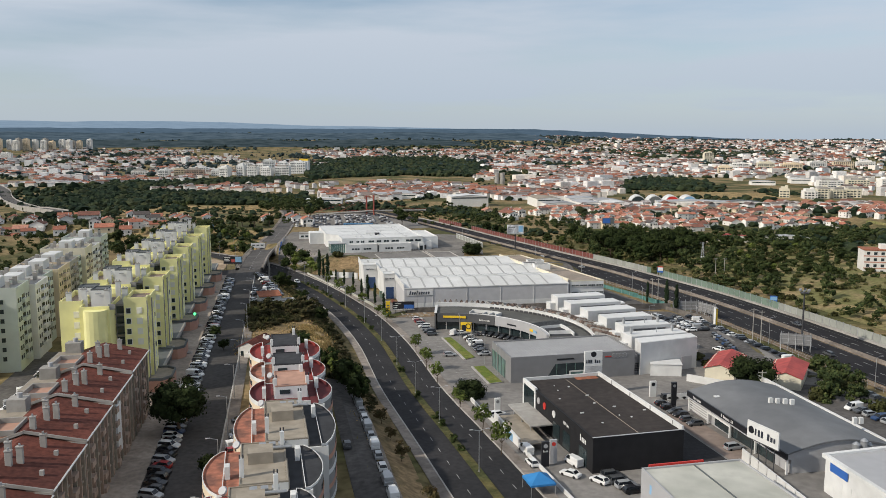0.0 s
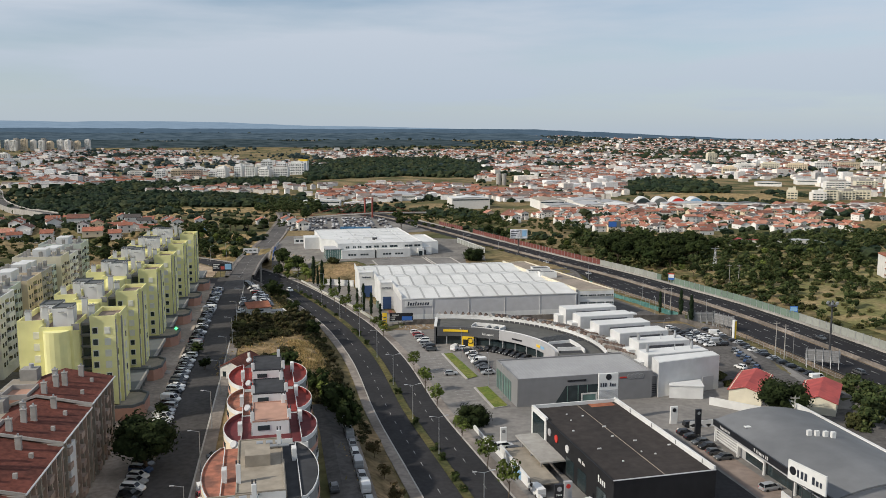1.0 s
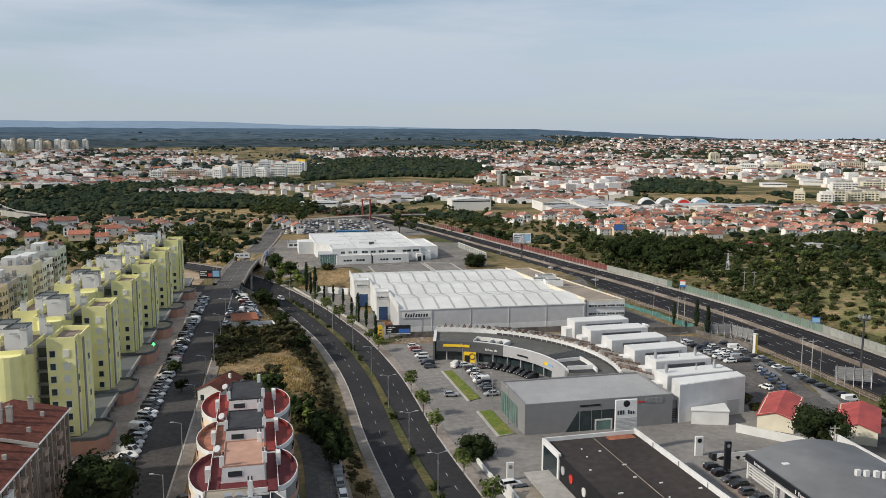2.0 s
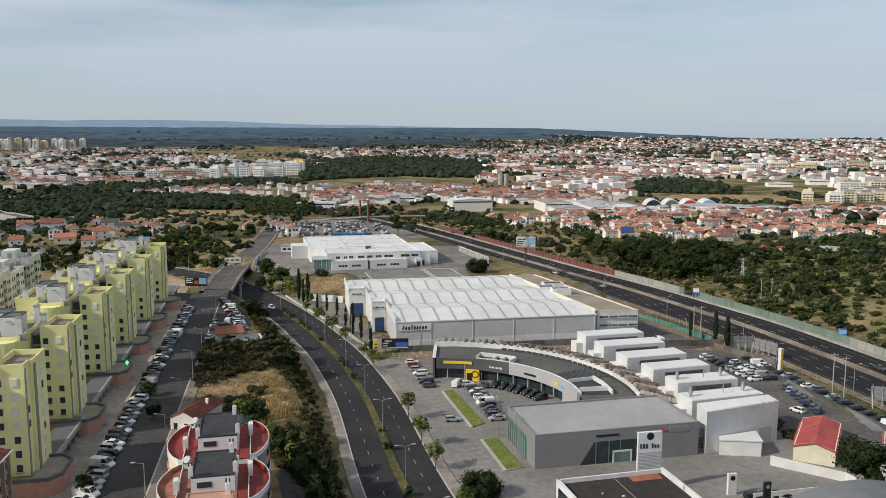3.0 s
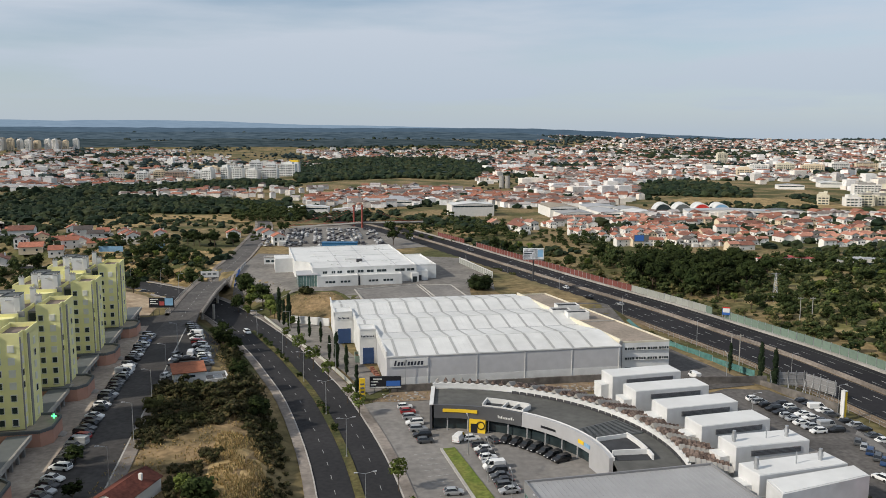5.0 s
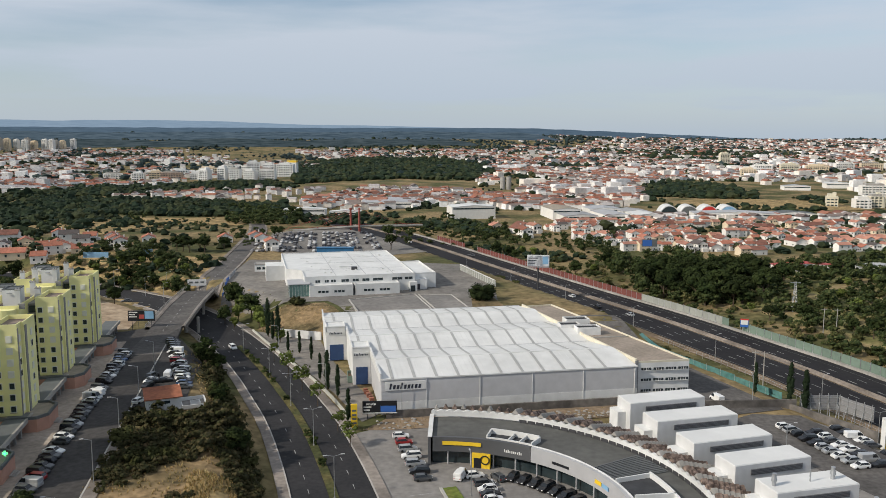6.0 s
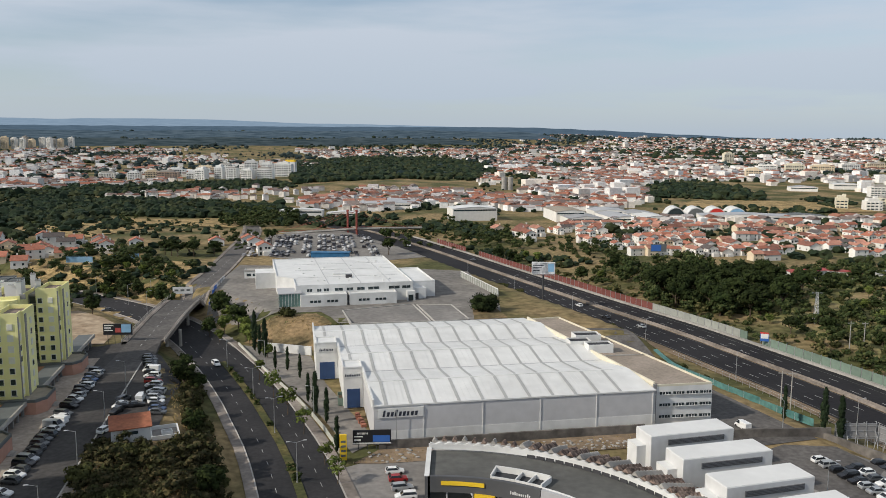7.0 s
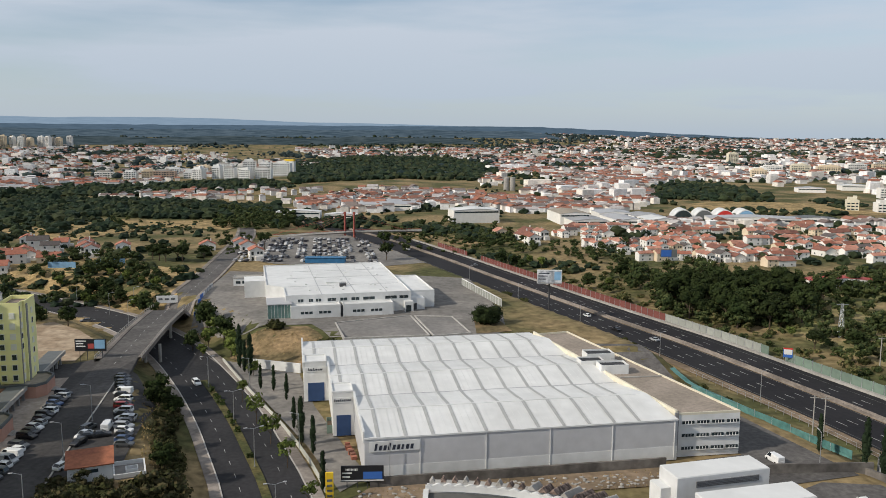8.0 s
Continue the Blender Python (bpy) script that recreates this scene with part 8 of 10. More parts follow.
# ---- far woods, one mesh of uneven clumps ----
def clump_mesh(places, name, label, seed, material="far_wood"):
    rnd = np.random.RandomState(seed)
    forms = []
    for cut in (1, 2):
        bm = bmesh.new()
        bmesh.ops.create_icosphere(bm, subdivisions=cut, radius=1.0)
        forms.append((np.array([v.co[:] for v in bm.verts]), np.array([[v.index for v in f.verts] for f in bm.faces])))
        bm.free()
    V, F, n = [], [], 0
    for x, y, r in places:
        bv, bf = forms[1 if y < 1150 else 0]
        r *= 1.0 + 0.7 * rnd.rand() ** 4
        j = bv * (0.62 + 0.7 * rnd.rand(len(bv), 1)) * np.array([r, r, r * rnd.uniform(0.55, 0.85)])
        V.append(j + np.array([x, y, land(x, y) + r * 0.45]))
        F += (bf + n).tolist()
        n += len(bv)
    me = bpy.data.meshes.new(name)
    me.from_pydata(np.concatenate(V).tolist(), [], F)
    me.materials.append(M[material])
    return tagged(new(name, me), label, "woods", kind="stuff")


def fill(pts, n, r0, r1, seed):
    rnd = random.Random(seed)
    xs, ys = [p[0] for p in pts], [p[1] for p in pts]
    out = []
    while len(out) < n:
        x, y = rnd.uniform(min(xs), max(xs)), rnd.uniform(min(ys), max(ys))
        if inside(x, y, pts):
            out.append((x, y, rnd.uniform(r0, r1)))
    return out


woods = fill([(-479, 996), (-462, 1033), (-439, 1061), (-349, 1042), (-302, 1049), (-250, 1020), (-193, 1006), (-174, 946), (-169, 876), (-208, 875), (-259, 876), (-330, 899), (-361, 840), (-379, 820), (-460, 830)], 1500, 1.8, 4.4, 1)
woods += fill([(-544, 1147), (-558, 1214), (-510, 1257), (-421, 1330), (-274, 1332), (-227, 1264), (-239, 1181), (-363, 1233), (-443, 1190), (-461, 1107), (-498, 1076)], 600, 1.8, 4.0, 21)
woods += fill([(-700, 1000), (-480, 830), (-345, 695), (-300, 700), (-260, 800), (-340, 900), (-500, 1090)], 420, 1.5, 4.2, 22)
woods += fill([(225, 1010), (330, 1000), (380, 960), (330, 930), (230, 950)], 60, 1.6, 3.4, 23)
woods += fill([(-294, 560), (-360, 640), (-300, 690), (-230, 600)], 60, 1.2, 2.8, 24)
woods += fill([(-600, 1080), (-560, 1180), (-300, 1180), (-330, 1090)], 150, 3, 5.5, 11)
woods += fill([(-700, 1190), (-560, 1200), (-236, 1270), (-290, 1400), (-600, 1340)], 700, 2.4, 4.6, 3)
woods += fill([(-240, 1320), (-330, 1700), (-420, 2150), (-300, 2500), (-20, 2400), (76, 2050), (60, 1600), (18, 1400), (-96, 1440)], 4200, 3.4, 6.5, 4)
woods += fill([(222, 1120), (345, 1080), (392, 1200), (405, 1400), (330, 1430), (255, 1270)], 620, 2.4, 4.8, 5)
woods += fill([(560, 2250), (1050, 2500), (900, 3000), (480, 2900)], 900, 4, 8, 25)
woods += fill([(395, 1010), (445, 1060), (450, 1160), (400, 1120)], 60, 1.8, 3.6, 26)
woods += fill([(-150, 790), (-60, 850), (-60, 900), (-150, 900)], 70, 2.5, 4.2, 6)
woods += fill([(-40, 860), (20, 800), (40, 740), (16, 730), (-20, 780), (-50, 830)], 80, 2.2, 4.0, 7)
woods += fill([(0, 700), (20, 690), (80, 620), (60, 610), (10, 670)], 40, 1.6, 3.0, 8)
woods += fill([(-440, 620), (-300, 700), (-300, 640), (-420, 560)], 60, 2.0, 4.0, 9)
woods += fill([(200, 560), (340, 620), (420, 600), (400, 480), (260, 460)], 160, 2.5, 4.6, 10)
woods += fill([(-340, 690), (-200, 680), (-150, 735), (-240, 850), (-345, 770)], 150, 0.8, 2.2, 12)
woods += fill([(-420, 560), (-240, 575), (-170, 560), (-130, 600), (-150, 680), (-300, 690), (-430, 640)], 90, 1.2, 3.0, 13)
woods += fill([(-190, 500), (-130, 500), (-125, 560), (-170, 570), (-230, 550)], 70, 1.0, 2.4, 14)
woods += fill([(75, 660), (420, 690), (420, 810), (200, 800), (90, 750)], 150, 1.2, 2.6, 15)
woods += fill([(40, 900), (230, 900), (240, 1250), (-170, 1220), (-160, 930)], 160, 1.5, 3.2, 16)
clump_mesh(woods, "far_woods", "distant dark green pine woods", 3)
town_trees = []
for pts, n, seed in (([(82, 2327), (499, 2708), (584, 2118), (446, 1529), (260, 1328), (25, 1244)], 900, 31), ([(594, 2407), (923, 2681), (949, 2005), (607, 1579), (433, 1462)], 700, 32), ([(-1398, 2620), (-1197, 3271), (-846, 2203), (-624, 1295), (-900, 1500)], 900, 33), ([(-190, 1130), (-41, 1197), (142, 1082), (129, 931), (-152, 946)], 140, 34), ([(694, 4300), (1855, 3773), (1030, 2164), (475, 3145)], 900, 35), ([(-841, 4200), (475, 3145), (118, 2176), (-574, 3006)], 800, 36), ([(350, 1560), (700, 1500), (1500, 2100), (900, 2600)], 600, 37), ([(80, 700), (250, 600), (420, 700), (420, 900), (130, 900)], 360, 38)):
    for x, y, r in fill(pts, n, 1.6, 3.4, seed):
        # trees gather in belts
        if noise.noise((x / 90, y / 60, 1.7)) > -0.25:
            town_trees.append((x, y, r * (1 + y / 3000)))
clump_mesh(town_trees, "town_trees", "dark trees among distant houses", 6)
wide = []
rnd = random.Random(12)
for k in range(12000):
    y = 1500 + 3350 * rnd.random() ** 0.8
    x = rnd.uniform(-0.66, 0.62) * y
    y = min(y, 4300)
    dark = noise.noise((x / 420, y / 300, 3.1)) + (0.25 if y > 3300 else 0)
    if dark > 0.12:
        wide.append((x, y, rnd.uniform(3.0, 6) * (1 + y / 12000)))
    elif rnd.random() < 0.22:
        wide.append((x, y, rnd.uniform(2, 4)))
clump_mesh(wide, "distant_woods", "dark woods tinted with haze blue towards the horizon", 4, "haze_wood")


# ---- houses with tiled roofs ----
def make_house(w, l, h, wall, roof, label, seed):
    rnd = random.Random(seed)
    up = w * 0.24
    bm = add_box(box(-w / 2, -l / 2, -1.0, w / 2, l / 2, h), -w * 0.1, -l / 2 - 1.8, -1.0, w * 0.48, -l / 2 - 0.01, h * 0.45)
    for y in (-l / 2, l / 2):
        bm.faces.new([bm.verts.new(p) for p in ((-w / 2, y, h), (w / 2, y, h), (0, y, h + up - 0.1))])
    t = tagged(link("house", bm, wall), label, "house", "tiled-roof houses")
    bm = bmesh.new()
    for s in (-1, 1):
        v = [bm.verts.new(p) for p in ((s * (w / 2 + 0.4), -l / 2 - 0.3, h - 0.15), (0, -l / 2 - 0.3, h + up), (0, l / 2 + 0.3, h + up), (s * (w / 2 + 0.4), l / 2 + 0.3, h - 0.15))]
        bm.faces.new(v)
    bmesh.ops.recalc_face_normals(bm, faces=bm.faces)
    thicken(bm, 0.2)
    part("roof", bm, roof, t)
    part("chimney", box(w * 0.2, l * 0.15, h, w * 0.2 + 0.7, l * 0.15 + 0.7, h + up + 0.7), wall, t)
    bm = bmesh.new()
    for z in (1.4, 4.2):
        if z + 1 < h:
            for x in (-w * 0.3, 0.1 * w, w * 0.33):
                add_box(bm, x - 0.6, -l / 2 - 0.05, z - (1.2 if x == -w * 0.3 else 0.6), x + 0.6, -l / 2 + 0.02, z + 0.7)
            for y in (-l * 0.25, l * 0.25):
                add_box(bm, -w / 2 - 0.05, y - 0.5, z - 0.6, -w / 2 + 0.02, y + 0.5, z + 0.6)
    part("glazing", bm, "glass", t)["kind"] = "stuff"
    return t


HOUSES = [make_house(7.5, 10, 5.6, "house_white", "house_roof", "white house with an orange-red tiled roof", 1), make_house(8.5, 9, 5.4, "house_cream", "house_roof_pale", "cream house with a faded tiled roof", 2),
          make_house(6.5, 12, 5.9, "house_white", "house_roof_pale", "tall white house with a faded red tiled roof", 3), make_house(9, 8, 3.4, "house_white", "house_roof", "low white house with a red tiled roof", 4),
          make_house(8, 11, 5.7, "house_white", "house_dark", "white house with a dark tiled roof", 5), make_house(7.8, 15, 3.6, "house_white", "red_roof", "low white house with a brown-red tiled roof", 6),
          make_house(10, 14, 4.4, "house_white", "house_roof_brown", "broad white house with a brown-red tiled roof", 7), make_house(9, 12, 3.2, "house_cream", "house_roof", "low cream house with a red tiled roof", 8)]
h_used = set()
rh = random.Random(7)


def put_house(x, y, ang, k=None, s=1.0):
    k = rh.choices(range(8), (24, 16, 24, 8, 8, 0, 14, 6))[0] if k is None else k
    m = pose(x, y, land(x, y), 0, 0, ang) @ Matrix.Diagonal((s, s, s, 1))
    if k not in h_used:
        h_used.add(k)
        HOUSES[k].matrix_basis = m
    else:
        ob = copy_thing(HOUSES[k], Matrix())
        ob.matrix_basis = m


# rows east of the motorway
quarter = [(57, 745), (86, 700), (106, 652), (140, 630), (190, 632), (250, 592), (330, 620), (440, 760), (410, 780), (325, 795), (260, 812), (175, 822), (82, 812)]
# terraced rows along the streets, with gaps
for i in range(30):
    for j in range(52):
        u, v = -40 + 8.8 * j, i * 16.0 + (3.2 if i % 2 else -3.2)
        x, y = 60 + u * 0.974 - v * 0.225 + rh.uniform(-1.5, 1.5), 610 + u * 0.225 + v * 0.974 + rh.uniform(-1.5, 1.5)
        if inside(x, y, quarter) and noise.noise((x / 34, y / 26, 2.2)) > -0.13 and rh.random() < 0.93:
            put_house(x, y, (14 if (i // 2 + j // 9) % 2 else 104) + rh.uniform(-5, 5), s=rh.uniform(0.70, 0.92))
for x, y in scatter([(18, 756), (50, 720), (60, 760), (44, 790)], 5, 11, 42):
    put_house(x, y, rh.choice((20, 110)) + rh.uniform(-8, 8), s=1.05)
# west of the bridge
for x, y in scatter([(-360, 655), (-350, 548), (-250, 546), (-218, 590), (-192, 614), (-215, 655)], 36, 11.5, 45):
    put_house(x, y, rh.choice((25, 115)) + rh.uniform(-10, 10), rh.choice((0, 1, 3, 3, 4, 6, 7)), s=rh.uniform(0.9, 1.12))
for x, y, k in ((-205, 605, 0), (-193, 618, 0), (-128, 640, 3), (-113, 600, 0), (-152, 640, 3), (-136, 655, 3)):
    put_house(x, y, 20, k)


# ---- the far town, one mesh of walls and one of roofs ----
def town(places, seed):
    rnd = np.random.RandomState(seed)
    WV, WF, RV, RF = [], [], [], []
    for (x, y, w, l, h, ang, flat) in places:
        z = land(x, y) - 0.6
        c, s = math.cos(ang), math.sin(ang)
        P = lambda a, b, e: (x + a * c - b * s, y + a * s + b * c, z + e)
        n = len(WV)
        WV += [P(a, b, e) for e in (0, h) for a, b in ((-w, -l), (w, -l), (w, l), (-w, l))]
        WF += [(n, n + 1, n + 5, n + 4), (n + 1, n + 2, n + 6, n + 5), (n + 2, n + 3, n + 7, n + 6), (n + 3, n, n + 4, n + 7), (n + 4, n + 5, n + 6, n + 7)]
        if not flat:
            n = len(RV)
            up = w * 0.5
            RV += [P(-w - .4, -l - .3, h - .1), P(w + .4, -l - .3, h - .1), P(w + .4, l + .3, h - .1), P(-w - .4, l + .3, h - .1), P(0, -l - .3, h + up), P(0, l + .3, h + up)]
            RF += [(n, n + 4, n + 5, n + 3), (n + 1, n + 2, n + 5, n + 4), (n, n + 1, n + 4), (n + 2, n + 3, n + 5)]
    for name, v, f, m, label in (("far_town_walls", WV, WF, "far_wall", "pale walls of a distant spread-out town"), ("far_town_roofs", RV, RF, "far_roof", "red and grey roofs of a distant town")):
        me = bpy.data.meshes.new(name)
        me.from_pydata(v, [], f)
        me.materials.append(M[m])
        tagged(new(name, me), label, "town", kind="stuff")


rn = random.Random(17)
places = []


def fill_town(pts, n, seed, size=1.0, tall=0.0, flat=0.15):
    for x, y, r in fill(pts, n, 2.8, 4.8, seed):
        # open belts between the quarters
        if (y > 1200 and noise.noise((x / 150, y / 110, 5.3)) < -0.14) or (y > 3100 and x < 0.06 * y):
            continue
        big = rn.random() < tall
        w, l = (rn.uniform(5, 8), rn.uniform(7, 13)) if big else (r * size, r * size * rn.uniform(1.0, 1.6))
        places.append((x, y, w, l, rn.uniform(9, 15) if big else rn.uniform(4.5, 7.5), rn.choice((0.2, 1.77)) + rn.uniform(-0.3, 0.3), big or rn.random() < flat))


fill_town([(-58, 1022), (-55, 1198), (21, 1151), (132, 1020), (114, 906), (44, 960), (-20, 1030)], 150, 61, 0.95, 0.0, 0.05)
fill_town([(-158, 945), (-178, 1026), (-133, 1200), (-60, 1200), (-62, 1060), (-114, 1050)], 90, 62, 0.95, 0.0, 0.05)
fill_town([(-430, 1120), (-330, 1105), (-180, 1030), (-180, 1200), (-240, 1260)], 40, 63, 0.95, 0.0, 0.1)
fill_town([(-900, 1120), (-560, 1200), (-520, 1420), (-700, 1500), (-1000, 1400)], 420, 51, 1.0, 0.04)
fill_town([(-1500, 1500), (-560, 1500), (-330, 1500), (-330, 2100), (-700, 2600), (-1700, 2300)], 1500, 52, 1.15, 0.05)
fill_town([(-340, 2350), (-60, 2500), (100, 2150), (300, 2300), (0, 3300), (-700, 3300)], 900, 53, 1.3, 0.02)
fill_town([(40, 1250), (240, 1270), (345, 1560), (420, 1900), (100, 2150), (70, 1700)], 950, 54, 1.0, 0.02)
fill_town([(130, 905), (230, 1090), (240, 1250), (60, 1240), (136, 1020)], 170, 55, 1.0, 0.02)
fill_town([(350, 1560), (430, 1430), (700, 1500), (1500, 2100), (1700, 2900), (900, 2600), (420, 2000)], 1500, 56, 1.2, 0.07, 0.3)
fill_town([(100, 2150), (420, 1960), (1700, 2900), (2500, 4300), (300, 3300)], 2100, 57, 1.5, 0.05, 0.25)
fill_town([(520, 1000), (560, 1400), (800, 1600), (1000, 1300), (760, 900)], 260, 58, 1.0, 0.06)
fill_town([(-2600, 3400), (-600, 3200), (300, 3300), (2300, 4300), (2300, 4700), (-2700, 4700)], 1300, 59, 1.7, 0.05)
fill_town([(-1398, 2620), (-1481, 3227), (-1197, 3271), (-949, 2984), (-846, 2203), (-732, 1737), (-624, 1295), (-700, 1295), (-1000, 1700)], 1500, 71, 1.0, 0.03)
fill_town([(-413, 1074), (-384, 1130), (-284, 1137), (-232, 1060), (-302, 1055), (-356, 1050)], 50, 72, 0.95)
fill_town([(-190, 1114), (-150, 1156), (-41, 1197), (74, 1110), (142, 1082), (129, 931), (49, 1000), (-64, 944), (-152, 960)], 200, 73, 0.95, 0.0, 0.05)
fill_town([(82, 2327), (266, 2822), (499, 2708), (584, 2118), (446, 1529), (360, 1522), (260, 1328), (169, 1168), (25, 1244), (37, 1724)], 1600, 74, 0.95, 0.02)
fill_town([(594, 2407), (923, 2681), (890, 2062), (949, 2005), (768, 1653), (607, 1579), (486, 1417), (433, 1462), (526, 1884)], 700, 75, 1.1, 0.1, 0.4)
fill_town([(-841, 4200), (-324, 4200), (475, 3145), (317, 2154), (118, 2176), (26, 2651), (-227, 3033), (-574, 3006)], 1500, 76, 1.3, 0.03)
fill_town([(694, 4300), (1600, 4300), (1855, 3773), (1030, 2164), (975, 2597), (769, 3071), (475, 3145)], 1700, 77, 1.3, 0.05)
fill_town([(130, 815), (200, 818), (330, 818), (430, 800), (440, 870), (300, 850), (130, 850)], 90, 78, 0.9, 0.0, 0.2)
fill_town([(-700, 1290), (-450, 1290), (-420, 1440), (-640, 1500)], 200, 79, 1.0)
town(places, 5)


# ---- apartment slabs and sheds that stand out ----
def slab(x, y, ang, w, d, h, wall, label, name="apartment_slab", group="distant flats", bay=4.2):
    """A far block: window bands broken by piers, a set-back top storey and a stair head."""
    g = land(x, y)
    t = thing(name, pose(x, y, g, 0, 0, ang), label, "apartment block", group)
    part("wall", box(-w / 2, 0, -1, w / 2, d, h), wall, t)
    part("top_storey", box(-w * 0.36, 1.5, h, w * 0.3, d - 1, h + 2.6), "concrete" if int(x) % 3 == 0 else wall, t)
    part("stair_head", box(w * 0.05, d * 0.3, h, w * 0.05 + 3.4, d * 0.7, h + 4.2), wall, t)
    n = int(h // 3)
    for f in range(n):
        part("window_band", box(-w / 2 + 1.0, -0.12, 1.0 + 3 * f, w / 2 - 1.0, 0.02, 2.3 + 3 * f), "glass", t)
    bm = bmesh.new()
    k = 1
    while k * bay < w - 1:
        a = -w / 2 + k * bay
        add_box(bm, a - (1.0 if k % 3 == 0 else 0.5), -0.5, 0, a + (1.0 if k % 3 == 0 else 0.5), 0, h)
        k += 1
    part("piers", bm, wall, t)
    return t


for x, y, a, w, h, m in ((-538, 1475, 4, 20, 12, "white"), (-512, 1488, 14, 22, 13, "house_cream"), (-480, 1470, 4, 34, 13, "brown_wall"), (-446, 1490, 4, 18, 11, "white"), (-424, 1462, -16, 18, 17, "white"), (-398, 1478, -6, 14, 20, "white"), (-372, 1462, -6, 18, 18, "white"), (-346, 1455, -14, 20, 15, "white"), (-318, 1462, -4, 26, 17, "white"), (-405, 1545, 0, 26, 21, "white"), (-365, 1560, 8, 22, 26, "white"), (-335, 1548, 0, 20, 22, "white"), (-305, 1540, -8, 30, 22, "white"), (-450, 1560, 10, 24, 14, "house_white"), (-500, 1570, 6, 30, 13, "white"), (-545, 1560, 6, 26, 11, "house_white"), (-600, 1520, 10, 30, 10, "house_white"), (-470, 1640, 4, 34, 14, "house_cream"), (-400, 1660, -4, 26, 16, "house_white")):
    slab(x, y, a, w, 13, h, m, "white apartment block with long balconies")
ochre = thing("ochre_block", pose(-300, 1575, land(-300, 1575), 0, 0, -6), "small ochre-topped apartment block", "apartment block", "distant flats")
part("wall", box(-9, 0, -1, 9, 12, 24), "white", ochre)
part("top_storey", box(-8.5, 0.5, 24, 8.5, 11.5, 27.5), "yellow_sign", ochre)
for k in range(15):
    slab(-1660 + k * 24 + (k % 3) * 3, 2850 + (k % 4) * 22, (k % 3 - 1) * 9, 15 + (k * 7) % 6, 16, 34 + (k * 5) % 9, ("house_white", "house_cream", "house_white", "concrete")[k % 4], "tall pale tower of flats on the skyline", "apartment_tower", "skyline towers", 5.0)
for x, y, w, h in ((-1330, 2240, 26, 30), (-1296, 2262, 22, 27), (-1262, 2250, 30, 18)):
    slab(x, y, 4, w, 16, h, "pink_roof" if h == 27 else "house_white", "tall pale tower of flats on the skyline", "apartment_tower", "skyline towers", 5.0)
for x, y, w, h, a in ((400, 1005, 12, 11, -20), (424, 985, 16, 10, -8), (444, 996, 15, 12, -8), (468, 1005, 18, 11, 6), (492, 1020, 18, 11, -10), (540, 1190, 34, 13, -8), (585, 1200, 30, 13, -8), (640, 1210, 34, 14, 4), (610, 1780, 40, 15, -8), (670, 1790, 36, 17, -8), (730, 1800, 44, 14, -8), (800, 1830, 40, 16, 6), (870, 1860, 44, 15, -8), (560, 1700, 34, 14, -8), (520, 1600, 26, 17, -8), (940, 1900, 40, 14, -8), (640, 2100, 24, 30, 4)):
    slab(x, y, a, w, 14, h, ("cream", "house_white", "house_cream")[w % 3], "pale apartment block with several storeys")


white_flats = thing("white_flats", pose(232, 438, land(232, 438) - 2.0, 0, 0, -12), "white four-storey flats with brick-red bands", "block of flats")
part("wall", box(-12, 0, -1, 14, 13, 13.5), "house_white", white_flats)
part("roof", box(-12.3, -0.3, 13.5, 14.3, 13.3, 14.0), "orange_roof", white_flats)
part("stair_head", box(-3, 4, 14, 2, 9, 16.5), "house_white", white_flats)
for f in range(4):
    part("floor_band", box(-12.1, -0.12, 0.3 + 3.3 * f, 14.1, 0.0, 0.9 + 3.3 * f), "salmon", white_flats)
    for k in range(7):
        w = part("window", box(-10.8 + 3.6 * k, -0.1, 1.3 + 3.3 * f, -9.2 + 3.6 * k, 0.02, 2.8 + 3.3 * f), "glass", white_flats)


def dome_hall(x, y, face, label):
    g = land(x, y)
    t = thing("dome_hall", pose(x, y, g, 0, 0, -6), label, "hall", "arched halls")
    n = 12
    r = 9.4
    bm = bmesh.new()
    rows = []
    for k in range(n + 1):
        a = math.pi * (0.08 + 0.84 * k / n)
        rows.append([bm.verts.new((-r * math.cos(a), yy, 11.6 * math.sin(a) - 2)) for yy in (0, 26)])
    for p, q in zip(rows, rows[1:]):
        bm.faces.new((p[0], q[0], q[1], p[1]))
    bmesh.ops.recalc_face_normals(bm, faces=bm.faces)
    part("shell", bm, "white_roof", t)
    for s, m, yy in ((0.93, face, -0.1), (1.0, "white", 0.15)):
        bm = bmesh.new()
        bm.faces.new([bm.verts.new((-r * s * math.cos(math.pi * (0.08 + 0.84 * k / n)), yy, (11.6 * math.sin(math.pi * (0.08 + 0.84 * k / n)) - 2) * s)) for k in range(n + 1)] )
        part("front", bm, m, t)
    return t


for x, f, l in ((196, "glass", "white arched hall with a glazed front"), (214.5, "slate", "white arched hall with a dark sign"), (233, "red_sign", "white arched hall with a red front"), (251.5, "sky_sign", "white arched hall with a pale blue front")):
    dome_hall(x, 888, f, l)


